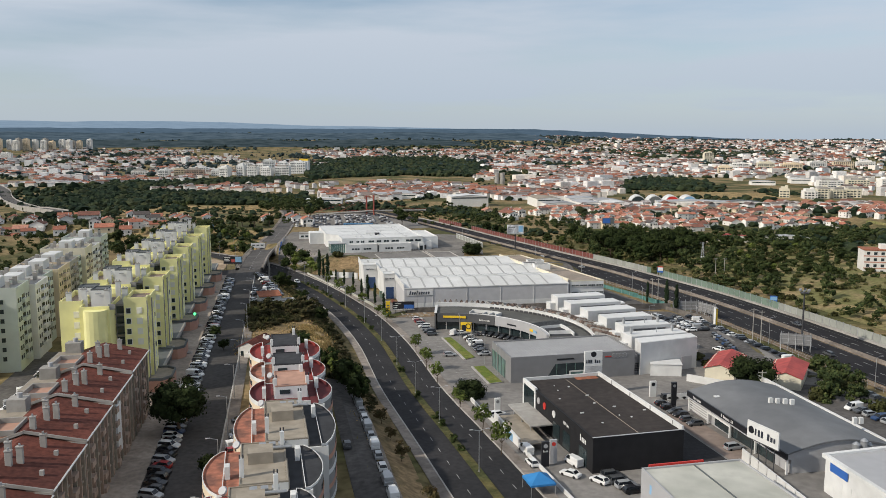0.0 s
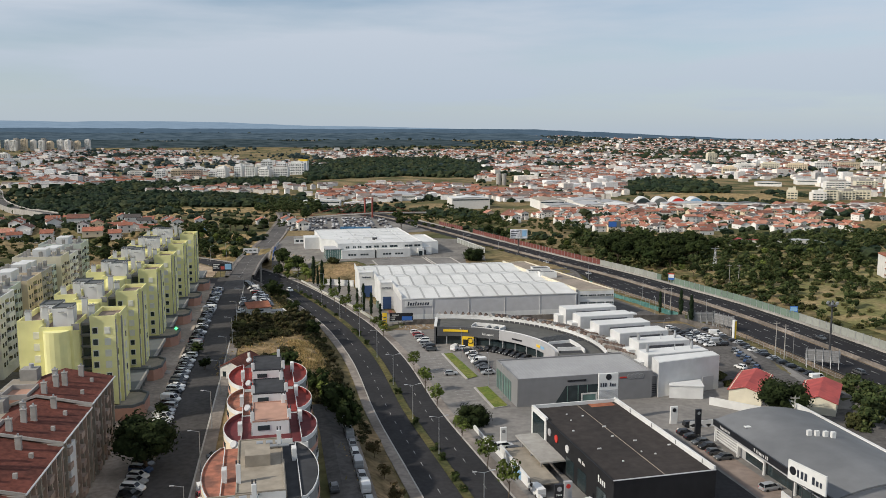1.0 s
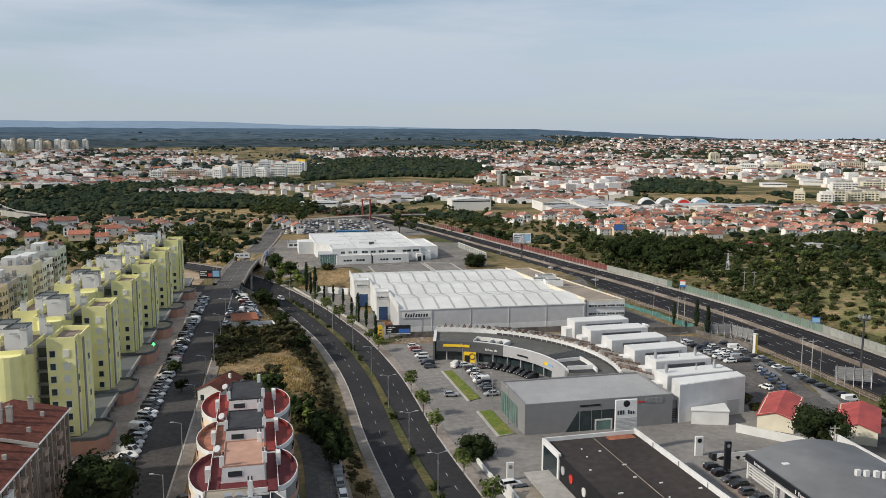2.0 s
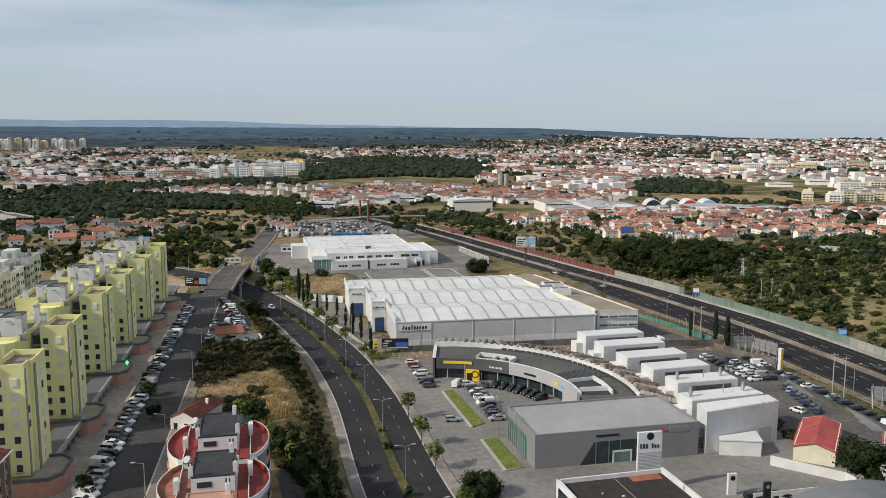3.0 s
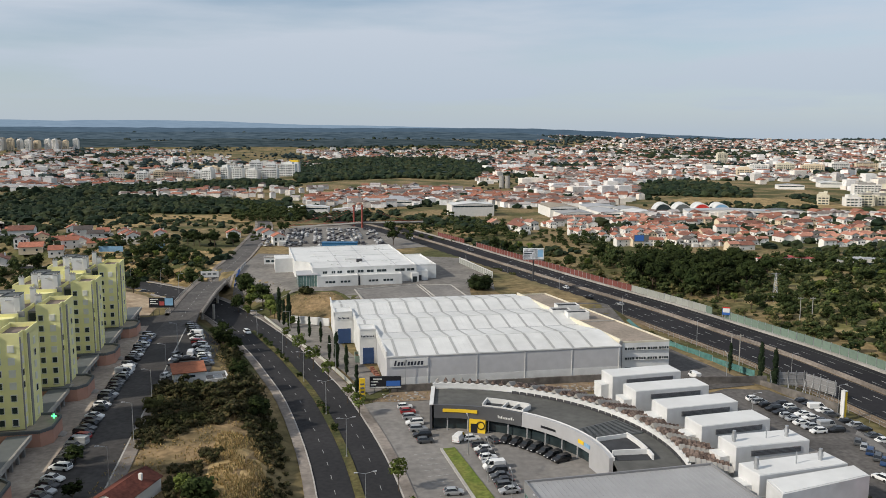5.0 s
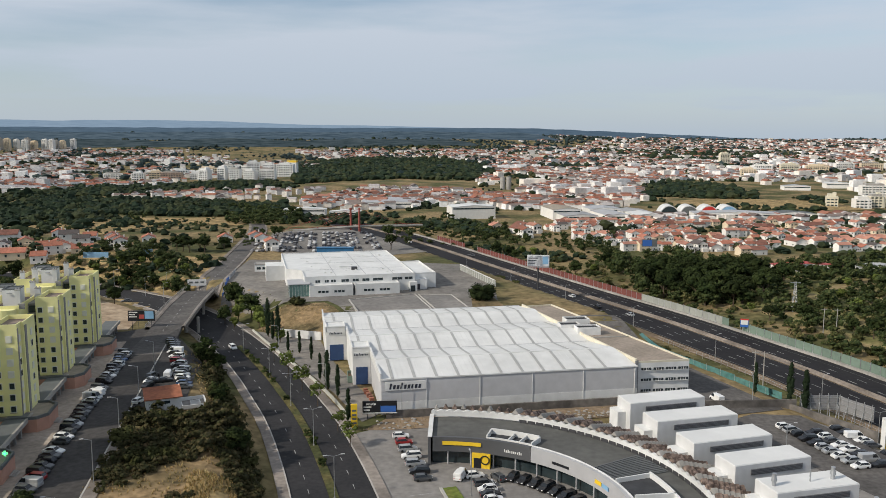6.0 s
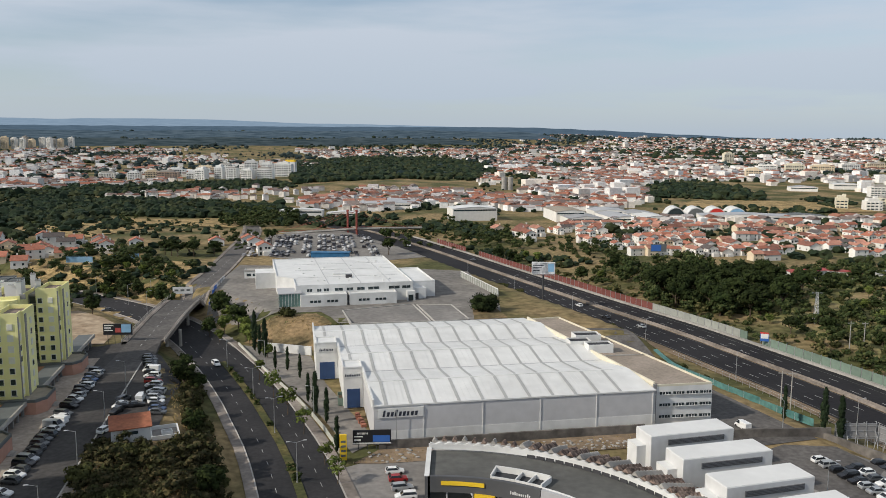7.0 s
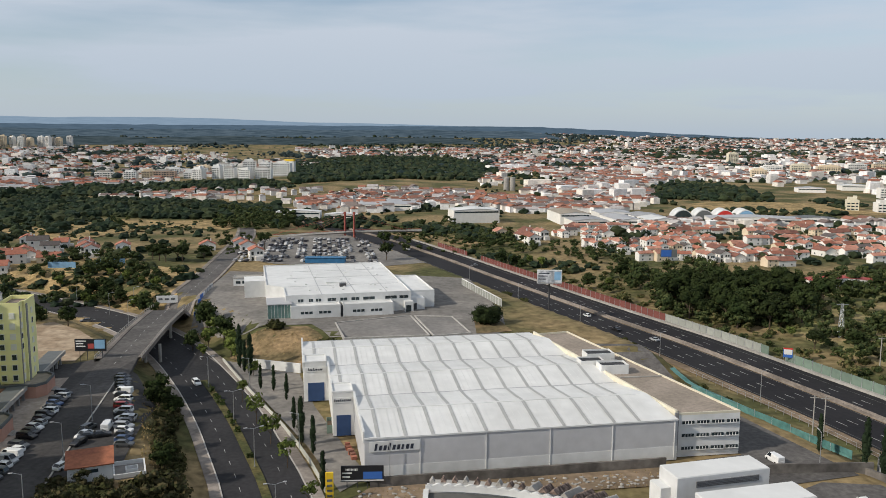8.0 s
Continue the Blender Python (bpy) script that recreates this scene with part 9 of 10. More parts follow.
def low_shed(x, y, ang, w, d, h, roof, label):
    g = land(x, y)
    t = thing("low_shed", pose(x, y, g, 0, 0, ang), label, "industrial shed", "industrial sheds")
    part("wall", box(-w / 2, 0, -1, w / 2, d, h), "house_white", t)
    bm = bmesh.new()
    for s in (-1, 1):
        bm.faces.new([bm.verts.new(p) for p in ((s * (w / 2 + 0.3), -0.3, h), (0, -0.3, h + 1.5), (0, d + 0.3, h + 1.5), (s * (w / 2 + 0.3), d + 0.3, h))])
    bmesh.ops.recalc_face_normals(bm, faces=bm.faces)
    part("roof", bm, roof, t)
    bm = bmesh.new()
    bm.faces.new([bm.verts.new(p) for p in ((-w / 2, -0.02, h), (w / 2, -0.02, h), (0, -0.02, h + 1.5))])
    part("gable", bm, "house_white", t)
    part("window_band", box(-w / 2 + 1, -0.1, h - 2.2, w / 2 - 1, 0.02, h - 1.0), "glass", t)
    return t


for x, y, a, w, d, h, r in ((104, 826, 8, 30, 40, 6, "grey_roof"), (138, 830, 8, 22, 50, 6, "grey_light"), (166, 834, 8, 24, 40, 6, "white_roof"), (135, 880, 5, 30, 30, 7, "grey_light"), (160, 865, 5, 26, 30, 6, "grey_roof"), (246, 848, -6, 76, 24, 6, "grey_light"), (300, 860, -4, 40, 20, 5, "slate"), (12, 856, 12, 40, 26, 11, "white_roof"), (-72, 965, 4, 62, 60, 6, "grey_light"), (-75, 1050, 4, 40, 30, 5, "beige_roof"), (95, 850, 8, 26, 46, 9, "beige_roof"), (188, 563, -3, 36, 9, 4, "gazebo_red"), (228, 560, -3, 30, 9, 4, "grey_light"), (-150, 900, 2, 40, 14, 5, "white_roof"), (-112, 905, 2, 30, 14, 5, "white_roof"), (560, 1330, -10, 40, 26, 7, "white_roof"), (480, 1290, -10, 36, 24, 6, "grey_light"), (690, 1420, -10, 44, 30, 7, "grey_roof"), (-620, 1210, 5, 90, 30, 7, "grey_roof")):
    low_shed(x, y, a, w, d, h, r, "low industrial shed with a pale metal roof")
silo = thing("silo_pair", pose(62, 1230, land(62, 1230)), "pair of pale concrete silos", "silo")
for dx in (-4, 4):
    part("silo", tube((dx, 0, -1), (dx, 0, 17), 3.6, n=16), "concrete", silo)

# hills on the skyline, and the darker wooded ridge before them
def skyline(name, r, height, material, label):
    bm = bmesh.new()
    prev = None
    for k in range(160):
        a = -0.72 + 1.44 * k / 159
        x, y = r * math.sin(a), r * math.cos(a)
        cur = (bm.verts.new((x, y, -20)), bm.verts.new((x, y, height(a))))
        if prev:
            bm.faces.new((prev[0], cur[0], cur[1], prev[1]))
        prev = cur
    structure(link(name, bm, material), label, "hills")


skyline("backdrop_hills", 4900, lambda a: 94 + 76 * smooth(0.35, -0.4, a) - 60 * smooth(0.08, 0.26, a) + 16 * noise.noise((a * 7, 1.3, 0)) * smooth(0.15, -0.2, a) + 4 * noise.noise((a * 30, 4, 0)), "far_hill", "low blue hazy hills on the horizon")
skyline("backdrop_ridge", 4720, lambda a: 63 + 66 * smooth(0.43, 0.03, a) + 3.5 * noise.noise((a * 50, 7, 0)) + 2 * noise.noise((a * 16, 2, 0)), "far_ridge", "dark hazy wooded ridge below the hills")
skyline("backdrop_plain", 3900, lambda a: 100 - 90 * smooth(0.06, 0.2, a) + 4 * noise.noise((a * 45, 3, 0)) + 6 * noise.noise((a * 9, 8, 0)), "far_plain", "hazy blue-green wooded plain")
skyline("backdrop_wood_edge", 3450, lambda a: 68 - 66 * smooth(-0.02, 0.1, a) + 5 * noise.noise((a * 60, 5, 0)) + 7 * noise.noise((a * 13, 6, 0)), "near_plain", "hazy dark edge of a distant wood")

for x, y, a in ((-62.3, 243.8, -11),):
    put_house(x, y, a, 5, 0.82)


# ---- street furniture ----
def make_lamp(double):
    t = thing("street_lamp", Matrix(), "tall grey street lamp with a bent arm", "street lamp", "street lamps")
    part("pole", tube((0, 0, -0.2), (0, 0, 9.0), 0.11, 0.06, 8), "metal", t)
    part("footing", tube((0, 0, -0.1), (0, 0, 0.25), 0.22, 0.2, 8), "concrete", t)
    for s in ((-1, 1) if double else (1,)):
        part("arm", tube((0, 0, 8.9), (s * 1.5, 0, 9.25), 0.05, n=6), "metal", t)
        part("lamp_head", box(min(s * 1.4, s * 2.2), -0.16, 9.18, max(s * 1.4, s * 2.2), 0.16, 9.34, 0.05), "grey_light", t)
    return t


lamp2, lamp1 = make_lamp(True), make_lamp(False)
an = normals(AVENUE)
spots = [Vector(p) for p in ((3.3, 161), (-4.4, 193.5), (-11.9, 220.5), (-19.6, 250.5), (-27.9, 280.5), (-37.0, 309), (-48, 338), (-60, 364), (-76, 396))]
for i, p in enumerate(spots):
    s, k = offset_of(AVENUE, p.x, p.y)
    n = an[int(k)]
    q = AVENUE[int(k)].lerp(AVENUE[min(int(k) + 1, len(AVENUE) - 1)], k - int(k))
    m = pose(q.x, q.y, land(q.x, q.y) + 0.3, 0, 0, math.degrees(math.atan2(n.y, n.x)))
    if i == 0:
        lamp2.matrix_basis = m
    else:
        copy_thing(lamp2, m)
singles = [(street(-100 + k * 26, 5.2), S_ANG + 180) for k in range(10)] + [((-147, 492), 30), ((-133, 477), 30), ((-170, 512), 30), ((-141, 503), 30), ((-64, 396), 200), ((-40, 349), 200), ((0.5, 283), 100), ((4.5, 268), 100), ((12.0, 240), 100), ((8.5, 252), 100), ((-17, 331), 90), ((78, 340), 90), ((72, 302), 0), ((101, 318), 0)]
for k in range(10):
    c, n = HIGHWAY[8 + k * 5], hn[8 + k * 5]
    singles.append(((c.x - n.x * 20, c.y - n.y * 20), math.degrees(math.atan2(n.y, n.x))))
for i, ((x, y), a) in enumerate(singles):
    m = pose(x, y, land(x, y), 0, 0, a)
    if i == 0:
        lamp1.matrix_basis = m
    else:
        copy_thing(lamp1, m)


# ---- noise barrier beyond the motorway ----
def barrier():
    N = normals(HIGHWAY)
    t = None
    lens = [0.0]
    for a, b in zip(HIGHWAY, HIGHWAY[1:]):
        lens.append(lens[-1] + (b - a).length)
    total = lens[-1]
    t = thing("noise_barrier", Matrix(), "long motorway noise barrier of coloured panels", "noise barrier")
    s, step = 60.0, 4.0
    meshes = {}
    k = 0
    while s < 700:
        i = max(j for j in range(len(lens)) if lens[j] <= s)
        f = (s - lens[i]) / (lens[i + 1] - lens[i])
        c, n = HIGHWAY[i].lerp(HIGHWAY[i + 1], f) + N[i].lerp(N[i + 1], f) * 17.0, N[i].lerp(N[i + 1], f)
        y = c.y
        material = "sound_grey" if y < 352 else "sound_green" if y < 452 else "sound_grey" if y < 500 else "sound_red"
        if not (438 < y < 446) and not (664 < y < 680):
            if material not in meshes:
                ob = part("panel", box(-1.93, -0.08, 0, 1.93, 0.08, 3.6), material, t)
                meshes[material] = ob.data
            else:
                ob = shared("panel", meshes[material], t, Matrix())
            m = pose(c.x, c.y, land(c.x, c.y) + 0.1, 0, 0, math.degrees(math.atan2(n.y, n.x)) + 90)
            ob.matrix_basis = m
            if "post" not in meshes:
                po = part("post", box(1.95, -0.14, 0, 2.12, 0.14, 3.8), "metal", t)
                meshes["post"] = po.data
            else:
                po = shared("post", meshes["post"], t, Matrix())
            po.matrix_basis = m
        s += step
    ribbon("barrier_base", [c for c in HIGHWAY if c.y < 760], 15.4, 16.8, 0.75, "concrete", "low pale concrete strip under the noise barrier", "barrier", thick=0.8)


barrier()

# ---- signs and billboards ----
bb = thing("billboard", pose(35.2, 501, land(35.2, 501), 0, 0, -4), "large billboard with a faded print on a tall pole", "billboard")
part("pole", tube((0, 0.3, -0.5), (0, 0.3, 16.4), 0.4, n=10), "metal_dark", bb)
part("board", box(-5.0, -0.4, 16.4, 5.0, 0.4, 21.4), "grey_sign", bb)
part("frame", box(-5.15, -0.2, 16.2, 5.15, 0.6, 21.6), "white", bb)
part("catwalk", box(-5.0, -1.3, 15.9, 5.0, -0.4, 16.1), "metal", bb)
part("print_panel", box(2.0, -0.45, 17.4, 4.6, -0.38, 21.0), "sky_sign", bb)
for k, (w, z) in enumerate(((4.6, 20.0), (3.8, 18.9), (3.0, 17.6))):
    part("text_bar", box(-4.6, -0.45, z, -4.6 + w, -0.38, z + 0.4), "ink", bb)
b2 = thing("billboard", pose(113, 612, land(113, 612), 0, 0, 0), "blue-grey billboard on a single pole", "billboard")
part("pole", tube((0, 0.3, -0.5), (0, 0.3, 9), 0.3, n=8), "metal", b2)
part("board", box(-4.5, -0.3, 8.0, 4.5, 0.3, 12.4), "slate", b2)
part("print_panel", box(-4.2, -0.36, 8.4, 1.4, -0.3, 12.0), "blue_sign", b2)
t = hoarding(-113.4, 402.0, 2, 9.4, 3.6, 3.2, "black_sign", "dark advertising hoarding with a pale blue panel")
part("print_panel", box(1.2, -0.2, 3.9, 4.3, -0.16, 6.6), "sky_sign", t)
part("print_panel", box(-0.8, -0.2, 3.9, 1.0, -0.16, 5.4), "gazebo_red", t)
for w, z in ((3.0, 6.0), (2.2, 5.2), (2.8, 4.4)):
    part("text_bar", box(-4.3, -0.2, z, -4.3 + w, -0.16, z + 0.35), "white", t)
t = hoarding(-22.6, 328.6, 4, 9.0, 3.3, 1.6, "black_sign", "black car advertisement hoarding beside the avenue")
part("print_panel", box(0.2, -0.2, 2.0, 4.2, -0.16, 3.6), "blue_sign", t)
sign_bars("lettering", "AAAAAAAAA", 0.62, pose(-2.2, -0.19, 4.1, 90, 0, 0), "white", t)
part("text_bar", box(-4.2, -0.2, 3.2, -2.2, -0.16, 3.5), "white", t)
part("text_bar", box(-4.2, -0.2, 2.3, -2.6, -0.16, 2.7), "white", t)
part("print_panel", box(-4.5, -0.2, 1.6, 4.5, -0.17, 1.85), "white", t)
ys = thing("yellow_totem", pose(-28.4, 321.5, land(-28.4, 321.5), 0, 0, 10), "yellow totem sign with grey print bars", "sign")
part("board", box(-0.8, -0.25, 0.3, 0.8, 0.25, 6.4, 0.05), "yellow_sign", ys)
for k in range(4):
    part("text_bar", box(-0.55, -0.28, 1.2 + 1.1 * k, 0.55, -0.24, 1.7 + 1.1 * k), "slate", ys)
t = hoarding(-123.5, 494, 12, 8.4, 3.0, 2.2, "white", "white hoarding with dark print beside the bridge")
for k in range(3):
    part("text_bar", box(-3.4 + 2.5 * k, -0.2, 3.4, -1.8 + 2.5 * k, -0.16, 4.2), "slate", t)
yp = thing("yellow_pylon_sign", pose(101.8, 316.5, land(101.8, 316.5), 0, 0, 20), "tall white and yellow pylon sign by the motorway", "sign")
part("board", box(-0.4, -0.6, 0, 0.4, 0.6, 7.8, 0.05), "yellow_sign", yp)
part("edge", box(-0.6, -0.65, 0, -0.4, 0.65, 8.0), "white", yp)
part("cap", box(-0.6, -0.65, 7.8, 0.45, 0.65, 8.1), "white", yp)
for (x, y), face, h in (((109.5, 437.0), "red_sign", 3.2), ((139.6, 356.0), "blue_sign", 3.0)):
    t = thing("motorway_sign", pose(x, y, land(x, y), 0, 0, -20), "motorway road sign on two posts", "road sign")
    part("panel", box(-1.5, -0.08, 2.6, 1.5, 0.08, 2.6 + h), "blue_sign", t)
    part("panel", box(-1.3, -0.14, 3.6, 1.3, -0.09, 2.2 + h), "white" if face == "red_sign" else "sky_sign", t)
    if face == "red_sign":
        part("panel_head", box(-1.5, -0.16, 2.2 + h, 1.5, -0.06, 2.7 + h), "red_sign", t)
    for s in (-1.4, 1.4):
        part("post", tube((s, 0.1, -0.3), (s, 0.1, 2.8), 0.09), "metal", t)


def rear_hoarding(x, y, ang):
    t = thing("roadside_hoarding", pose(x, y, land(x, y), 0, 0, ang), "grey rear of a roadside hoarding on posts", "billboard", "roadside hoardings")
    part("board", box(-5.2, -0.1, 2.0, 5.2, 0.1, 6.0), "grey_wall", t)
    for k in range(5):
        x0 = -4.8 + 2.4 * k
        part("post", tube((x0, -0.2, -0.4), (x0, -0.2, 6.6), 0.1, n=6), "metal", t)
        part("brace", tube((x0, -2.0, -0.4), (x0, -0.2, 4.2), 0.06, n=6), "metal", t)
    for z in (2.6, 4.0, 5.4):
        part("rail", box(-5.2, -0.22, z, 5.2, -0.1, z + 0.12), "metal", t)
    return t


rear_hoarding(96.5, 341.0, 0)
rear_hoarding(104.2, 336.0, -62)
rear_hoarding(119.5, 283.0, -20)


def pole_pair(x, y, h):
    t = thing("power_pole", pose(x, y, land(x, y)), "pale concrete power pole with cross-arms", "power pole", "power poles")
    part("pole", tube((0, 0, -0.5), (0, 0, h), 0.2, 0.13, 8), "concrete", t)
    part("cross_arm", box(-1.1, -0.07, h - 0.7, 1.1, 0.07, h - 0.5), "concrete", t)
    for s in (-1, 0, 1):
        part("insulator", tube((s, 0, h - 0.5), (s, 0, h - 0.15), 0.07, n=6), "slate", t)
    return t


for x, y, h in ((109.1, 296, 12.5), (110.6, 292, 12.5), (89.2, 369.5, 11), (91.8, 369, 11), (137, 430, 11), (141, 428, 11), (82, 214, 9)):
    pole_pair(x, y, h)
mast = thing("light_mast", pose(122.5, 285.0, land(122.5, 285)), "tall dark lattice mast with floodlights on top", "mast")
part("pole", tube((0, 0, -0.5), (0, 0, 22.2), 0.42, 0.24, 8), "metal_dark", mast)
part("platform", tube((0, 0, 20.3), (0, 0, 20.55), 1.5, n=12), "metal_dark", mast)
for a in range(6):
    c, s = math.cos(a * math.pi / 3), math.sin(a * math.pi / 3)
    part("floodlight", box(c * 1.6 - 0.35, s * 1.6 - 0.35, 21.0, c * 1.6 + 0.35, s * 1.6 + 0.35, 21.7, 0.05), "metal", mast)
    part("arm", tube((0, 0, 20.5), (c * 1.6, s * 1.6, 21.2), 0.06, n=5), "metal_dark", mast)


def pylon(x, y, h):
    t = thing("lattice_pylon", pose(x, y, land(x, y)), "grey steel lattice pylon", "pylon", "pylons")
    for sx in (-1, 1):
        for sy in (-1, 1):
            part("leg", tube((sx * 1.0, sy * 1.0, -0.3), (sx * 0.25, sy * 0.25, h), 0.08, n=5), "metal", t)
    bm = bmesh.new()
    for k in range(7):
        z0, z1 = h * k / 7, h * (k + 1) / 7
        w0, w1 = 1.0 - 0.75 * k / 7, 1.0 - 0.75 * (k + 1) / 7
        for sy in (-1, 1):
            add_tube(bm, (-w0, sy * w0, z0), (w1, sy * w1, z1), 0.05, n=4)
            add_tube(bm, (w0 * sy, -w0, z0), (w1 * sy, w1, z1), 0.05, n=4)
    part("bracing", bm, "metal", t)
    part("cross_arm", box(-2.2, -0.1, h - 0.5, 2.2, 0.1, h - 0.3), "metal", t)


pylon(141, 467, 13)

# footbridge with two red towers over the motorway
fb = thing("footbridge", Matrix(), "footbridge with two red steel towers over the motorway", "footbridge")
for x in (-83.5, -77.0):
    for dy in (-1.6, 1.6):
        part("tower_leg", tube((x, 735 + dy, -3), (x, 735 + dy * 0.4, 20), 0.7, n=6), "rust_red", fb)
    part("tower_head", box(x - 0.8, 733.8, 19.4, x + 0.8, 736.2, 20.6), "rust_red", fb)
    part("pier_base", box(x - 2, 732, -3, x + 2, 738, 1.0), "concrete", fb)
for a, b in (((-150, 726, 2.5), (-83, 733, 6.4)), ((-83, 733, 6.4), (-76, 735, 6.6)), ((-76, 735, 6.6), (-30, 750, 6.0))):
    bm = tube(a, b, 0.9, n=4)
    part("deck", bm, "concrete", fb)
    part("railing", tube((a[0], a[1] - 0.8, a[2] + 1.5), (b[0], b[1] - 0.8, b[2] + 1.5), 0.12, n=5), "rust_red", fb)
for x in (-83.5, -77.0):
    for q in ((-140, 728, 3), (-110, 731, 5), (-40, 746, 6.3)):
        part("cable", tube((x, 735, 19.6), q, 0.07, n=4), "rust_red", fb)

# fences, screens and clutter by the warehouse and the hall
sc = thing("slatted_screen", Matrix(), "white slatted screen on posts beside the lot", "screen")
a, b = Vector((-1.2, 527)), Vector((14.2, 481))
for k in range(17):
    p = a.lerp(b, k / 16)
    part("post", box(p.x - 0.15, p.y - 0.15, 3.4, p.x + 0.15, p.y + 0.15, 10.2), "white", sc)
    if k < 16:
        q = a.lerp(b, (k + 1) / 16)
        part("panel", prism([(p.x - 0.05, p.y), (q.x - 0.05, q.y), (q.x + 0.05, q.y), (p.x + 0.05, p.y)], 4.4, 9.8), "sound_grey", sc)
part("top_rail", tube((a.x, a.y, 10.1), (b.x, b.y, 10.1), 0.2, n=4), "white", sc)
patch("teal_cover", [(62, 408), (63.6, 408.8), (75, 384.5), (91, 352), (89.2, 351), (73.2, 383.6)], 1.2, "teal", "strip of teal mesh sheeting over the fence line", "sheeting", cell=5)
tf = thing("teal_fence", Matrix(), "teal mesh fence with posts beside the yard", "fence")
pts = [Vector(p) for p in ((66, 398), (74, 382), (82, 366), (90, 350))]
for p, q in zip(pts, pts[1:]):
    part("mesh_panel", prism([(p.x, p.y), (q.x, q.y), (q.x + 0.06, q.y), (p.x + 0.06, p.y)], land(p.x, p.y) - 0.6, land(p.x, p.y) + 1.5), "teal", tf)
    for k in range(3):
        c = p.lerp(q, k / 3)
        part("post", tube((c.x, c.y, land(c.x, c.y) - 0.2), (c.x, c.y, land(c.x, c.y) + 2.0), 0.06, n=5), "metal", tf)
fence = thing("wire_fence", Matrix(), "rusty wire fence with posts along the motorway", "fence")
for k in range(30):
    c, n = HIGHWAY[6 + k] - hn[6 + k] * 22.5, hn[6 + k]
    d = HIGHWAY[7 + k] - hn[7 + k] * 22.5
    for f in (0, 0.33, 0.66):
        p = c.lerp(d, f)
        part("post", tube((p.x, p.y, land(p.x, p.y) - 0.2), (p.x, p.y, land(p.x, p.y) + 1.9), 0.06, n=5), "metal", fence)
    for h in (0.9, 1.8):
        part("wire", tube((c.x, c.y, land(c.x, c.y) + h), (d.x, d.y, land(d.x, d.y) + h), 0.035, n=4), "metal", fence)
gz = thing("blue_gazebo", pose(16.0, 152.6, land(16, 152.6), 0, 0, 15), "bright blue peaked gazebo tent", "gazebo")
bm = bmesh.new()
top = bm.verts.new((0, 0, 4.2))
cs = [bm.verts.new(p) for p in ((-2.6, -2.6, 2.6), (2.6, -2.6, 2.6), (2.6, 2.6, 2.6), (-2.6, 2.6, 2.6))]
for i in range(4):
    bm.faces.new((cs[i], cs[(i + 1) % 4], top))
part("canopy", bm, "blue_tarp", gz)
for x in (-2.5, 2.5):
    for y in (-2.5, 2.5):
        part("leg", tube((x, y, -0.2), (x, y, 2.6), 0.06, n=5), "metal", gz)
part("valance", add_rim(bmesh.new(), [(-2.6, -2.6), (2.6, -2.6), (2.6, 2.6), (-2.6, 2.6)], 2.2, 2.6, 0.05), "blue_tarp", gz)
t = tall_sign(18.5, 165.0, 1.7, 5.6, land(18, 165), 12, "black_sign", "black_totem", "black totem sign with white lettering", "grey_light", ("Axxx", 0.62, 3.6, "white"))
tall_sign(20.4, 166.8, 1.6, 5.4, land(20, 166), 12, "grey_light", "grey_totem", "grey totem sign with round emblems", "red_sign")
tall_sign(54.0, 219.0, 1.9, 4.6, land(54, 219), 12, "white", "white_totem", "white totem sign with a round black emblem", "black_sign")
tall_sign(57.0, 208.6, 1.4, 7.0, land(57, 208), 12, "black_sign", "black_totem", "slim black totem sign beside parked cars", "metal")
tall_sign(10.2, 203.0, 1.5, 4.0, land(10, 203), 12, "white", "white_totem", "white totem sign behind a low wall", "grey_wall")
lw = thing("forecourt_wall", Matrix(), "low white wall along the forecourt edge", "wall")
ee = [c + n * 13.0 for c, n in zip(AVENUE, normals(AVENUE)) if 118 < c.y < 222]
for p, q in zip(ee, ee[1:]):
    part("wall_section", prism([(p.x, p.y), (q.x, q.y), (q.x + 0.3, q.y), (p.x + 0.3, p.y)], land(p.x, p.y) - 0.3, land(p.x, p.y) + 1.0), "white", lw)
gw = thing("garden_wall", Matrix(), "white boundary walls behind the halls", "wall")
for p, q in (((67.8, 235.0), (80.0, 226.0)), ((57.0, 215.4), (72.0, 219.0)), ((80, 226), (82, 221))):
    part("wall_section", prism([p, q, (q[0] + 0.2, q[1] + 0.25), (p[0] + 0.2, p[1] + 0.25)], -0.3, 2.3), "white", gw)
ct = thing("green_container", pose(-34.5, 362.5, land(-34.5, 362.5), 0, 0, 100), "green waste container in the yard", "container")
part("bin", add_rim(box(-3, -1.2, 0.1, 3, 1.2, 0.3), [(-3, -1.2), (3, -1.2), (3, 1.2), (-3, 1.2)], 0.1, 2.3, 0.12), "sound_green", ct)
part("load", box(-2.8, -1.0, 0.3, 2.8, 1.0, 1.4), "dirt", ct)
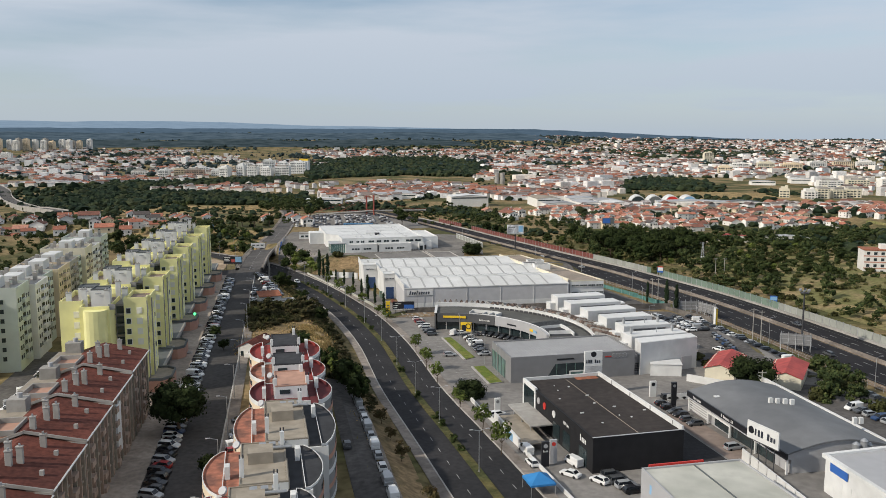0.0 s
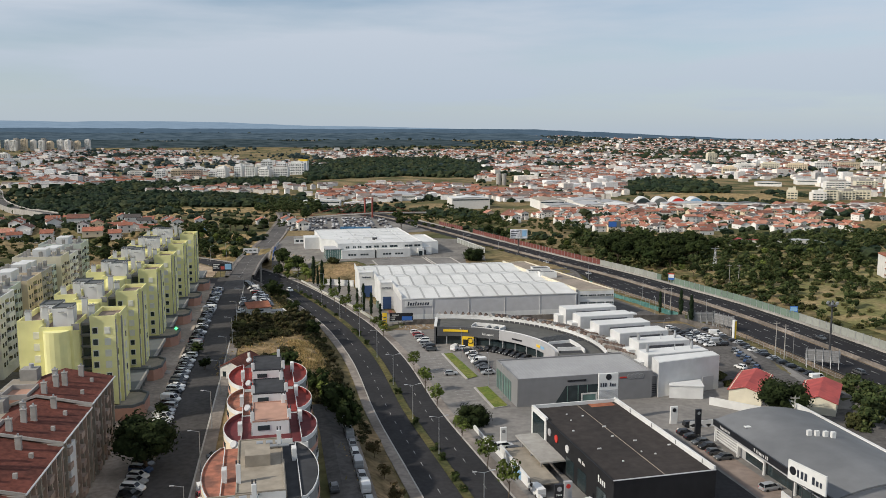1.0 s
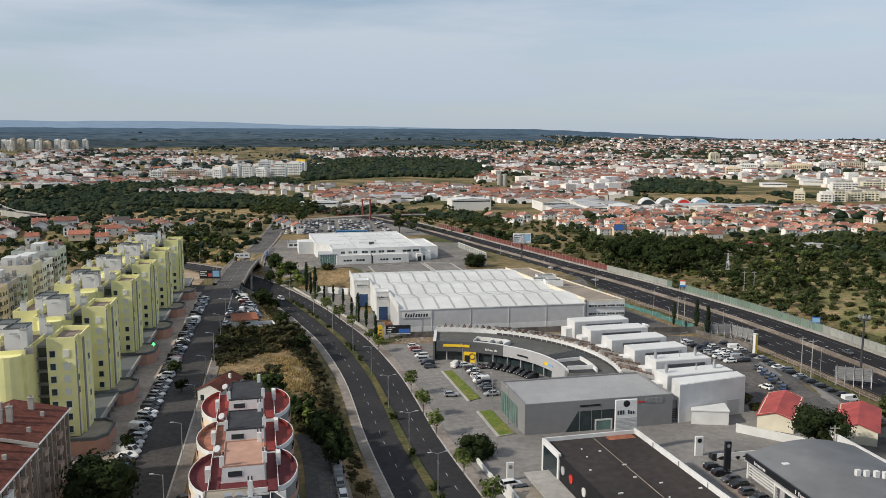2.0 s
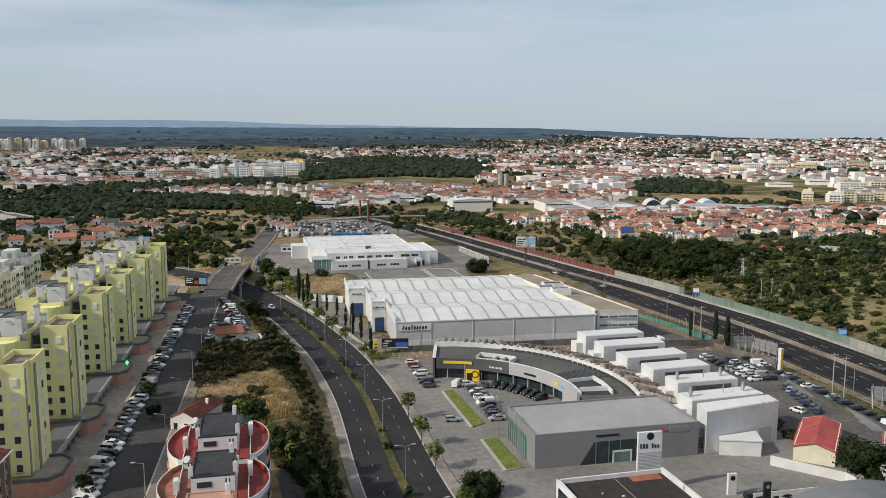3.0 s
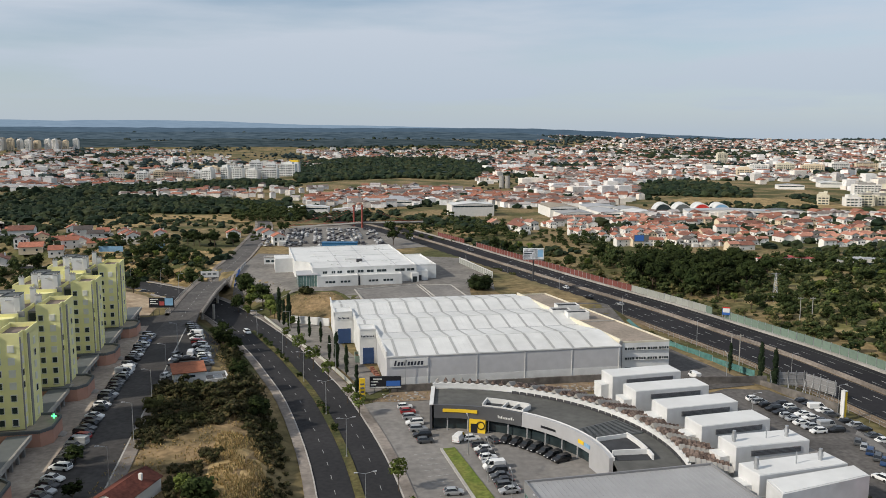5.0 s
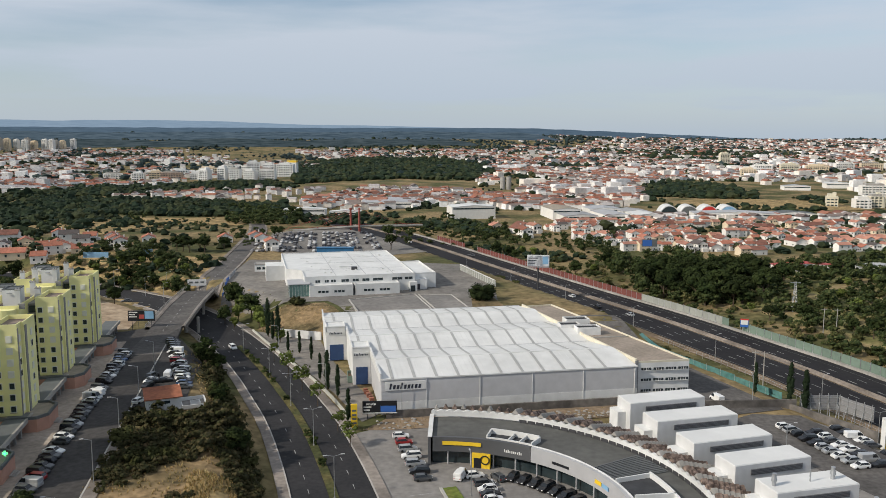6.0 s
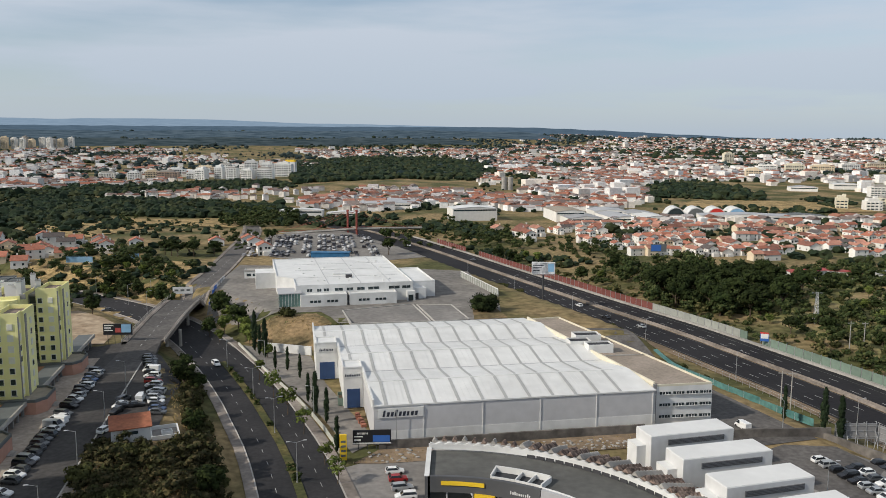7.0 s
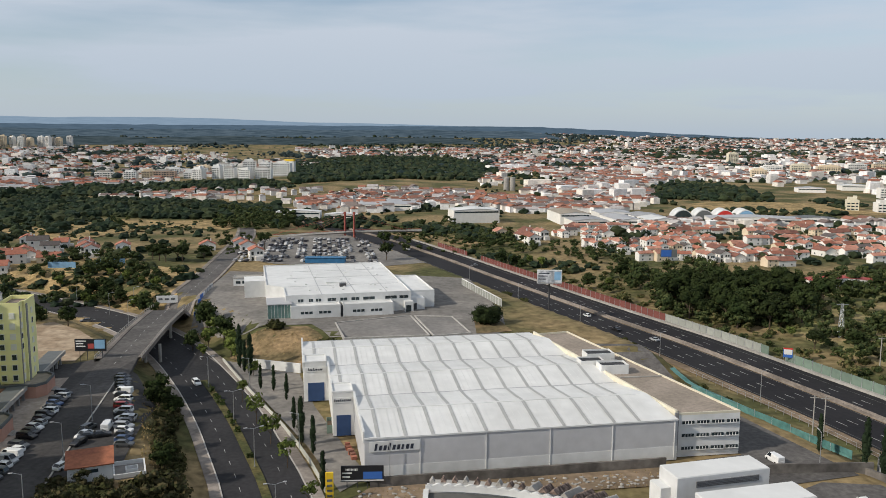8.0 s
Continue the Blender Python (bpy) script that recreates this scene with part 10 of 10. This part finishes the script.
pal = thing("pallet_stack", pose(-26.2, 343.0, land(-26, 343), 0, 0, 20), "stacks of wooden pallets in the yard", "pallets")
for k in range(6):
    part("pallet", box(-0.6 + 0.2 * (k % 2), k * 1.5, 0.15, 0.7, k * 1.5 + 1.1, 0.9 + 0.2 * (k % 3)), "orange_terrace", pal)
for pts in (((-210, 566), (-196, 566.5)), ((-189, 574), (-176, 579))):
    t = thing("blue_hoarding", Matrix(), "bright blue site hoarding beside a lane", "hoarding")
    (x0, y0), (x1, y1) = pts
    for k in range(5):
        xa, xb = x0 + (x1 - x0) * k / 5, x0 + (x1 - x0) * (k + 1) / 5
        ya, yb = y0 + (y1 - y0) * k / 5, y0 + (y1 - y0) * (k + 1) / 5
        part("panel", prism([(xa, ya), (xb - 0.05, yb), (xb - 0.05, yb + 0.2), (xa, ya + 0.2)], land(xa, ya) - 0.3, land(xa, ya) + 3.2), "sky_sign", t)
t = thing("blue_shed", pose(-84, 588, land(-84, 588)), "low blue shed beside the car park", "shed")
part("wall", box(0, 0, -0.3, 21, 5, 2.8), "blue_shed", t)
part("roof", box(-0.3, -0.3, 2.8, 21.3, 5.3, 3.0), "blue_shed", t)
t = thing("gate_house", pose(-103, 520, land(-103, 520), 0, 0, 10), "small white gatehouse with a flat grey roof", "gatehouse")
part("wall", box(0, 0, -0.3, 12, 8, 3.6), "white", t)
part("roof", add_rim(box(0.3, 0.3, 3.6, 11.7, 7.7, 3.7), [(-0.2, -0.2), (12.2, -0.2), (12.2, 8.2), (-0.2, 8.2)], 3.5, 4.0, 0.3), "concrete", t)
for k in range(4):
    part("window", box(1 + k * 2.8, -0.06, 1.2, 3 + k * 2.8, 0.02, 2.4), "glass", t)
t = thing("blue_banner_fence", Matrix(), "blue banners on a fence beside the bridge road", "fence")
for k in range(9):
    y = 478 + k * 4.5
    x = -107.2 - (y - 478) * 0.13
    part("banner", box(x - 0.06, y, land(x, y) + 0.2, x + 0.06, y + 4.2, land(x, y) + 1.8), "blue_sign" if k < 4 else "grey_sign", t)
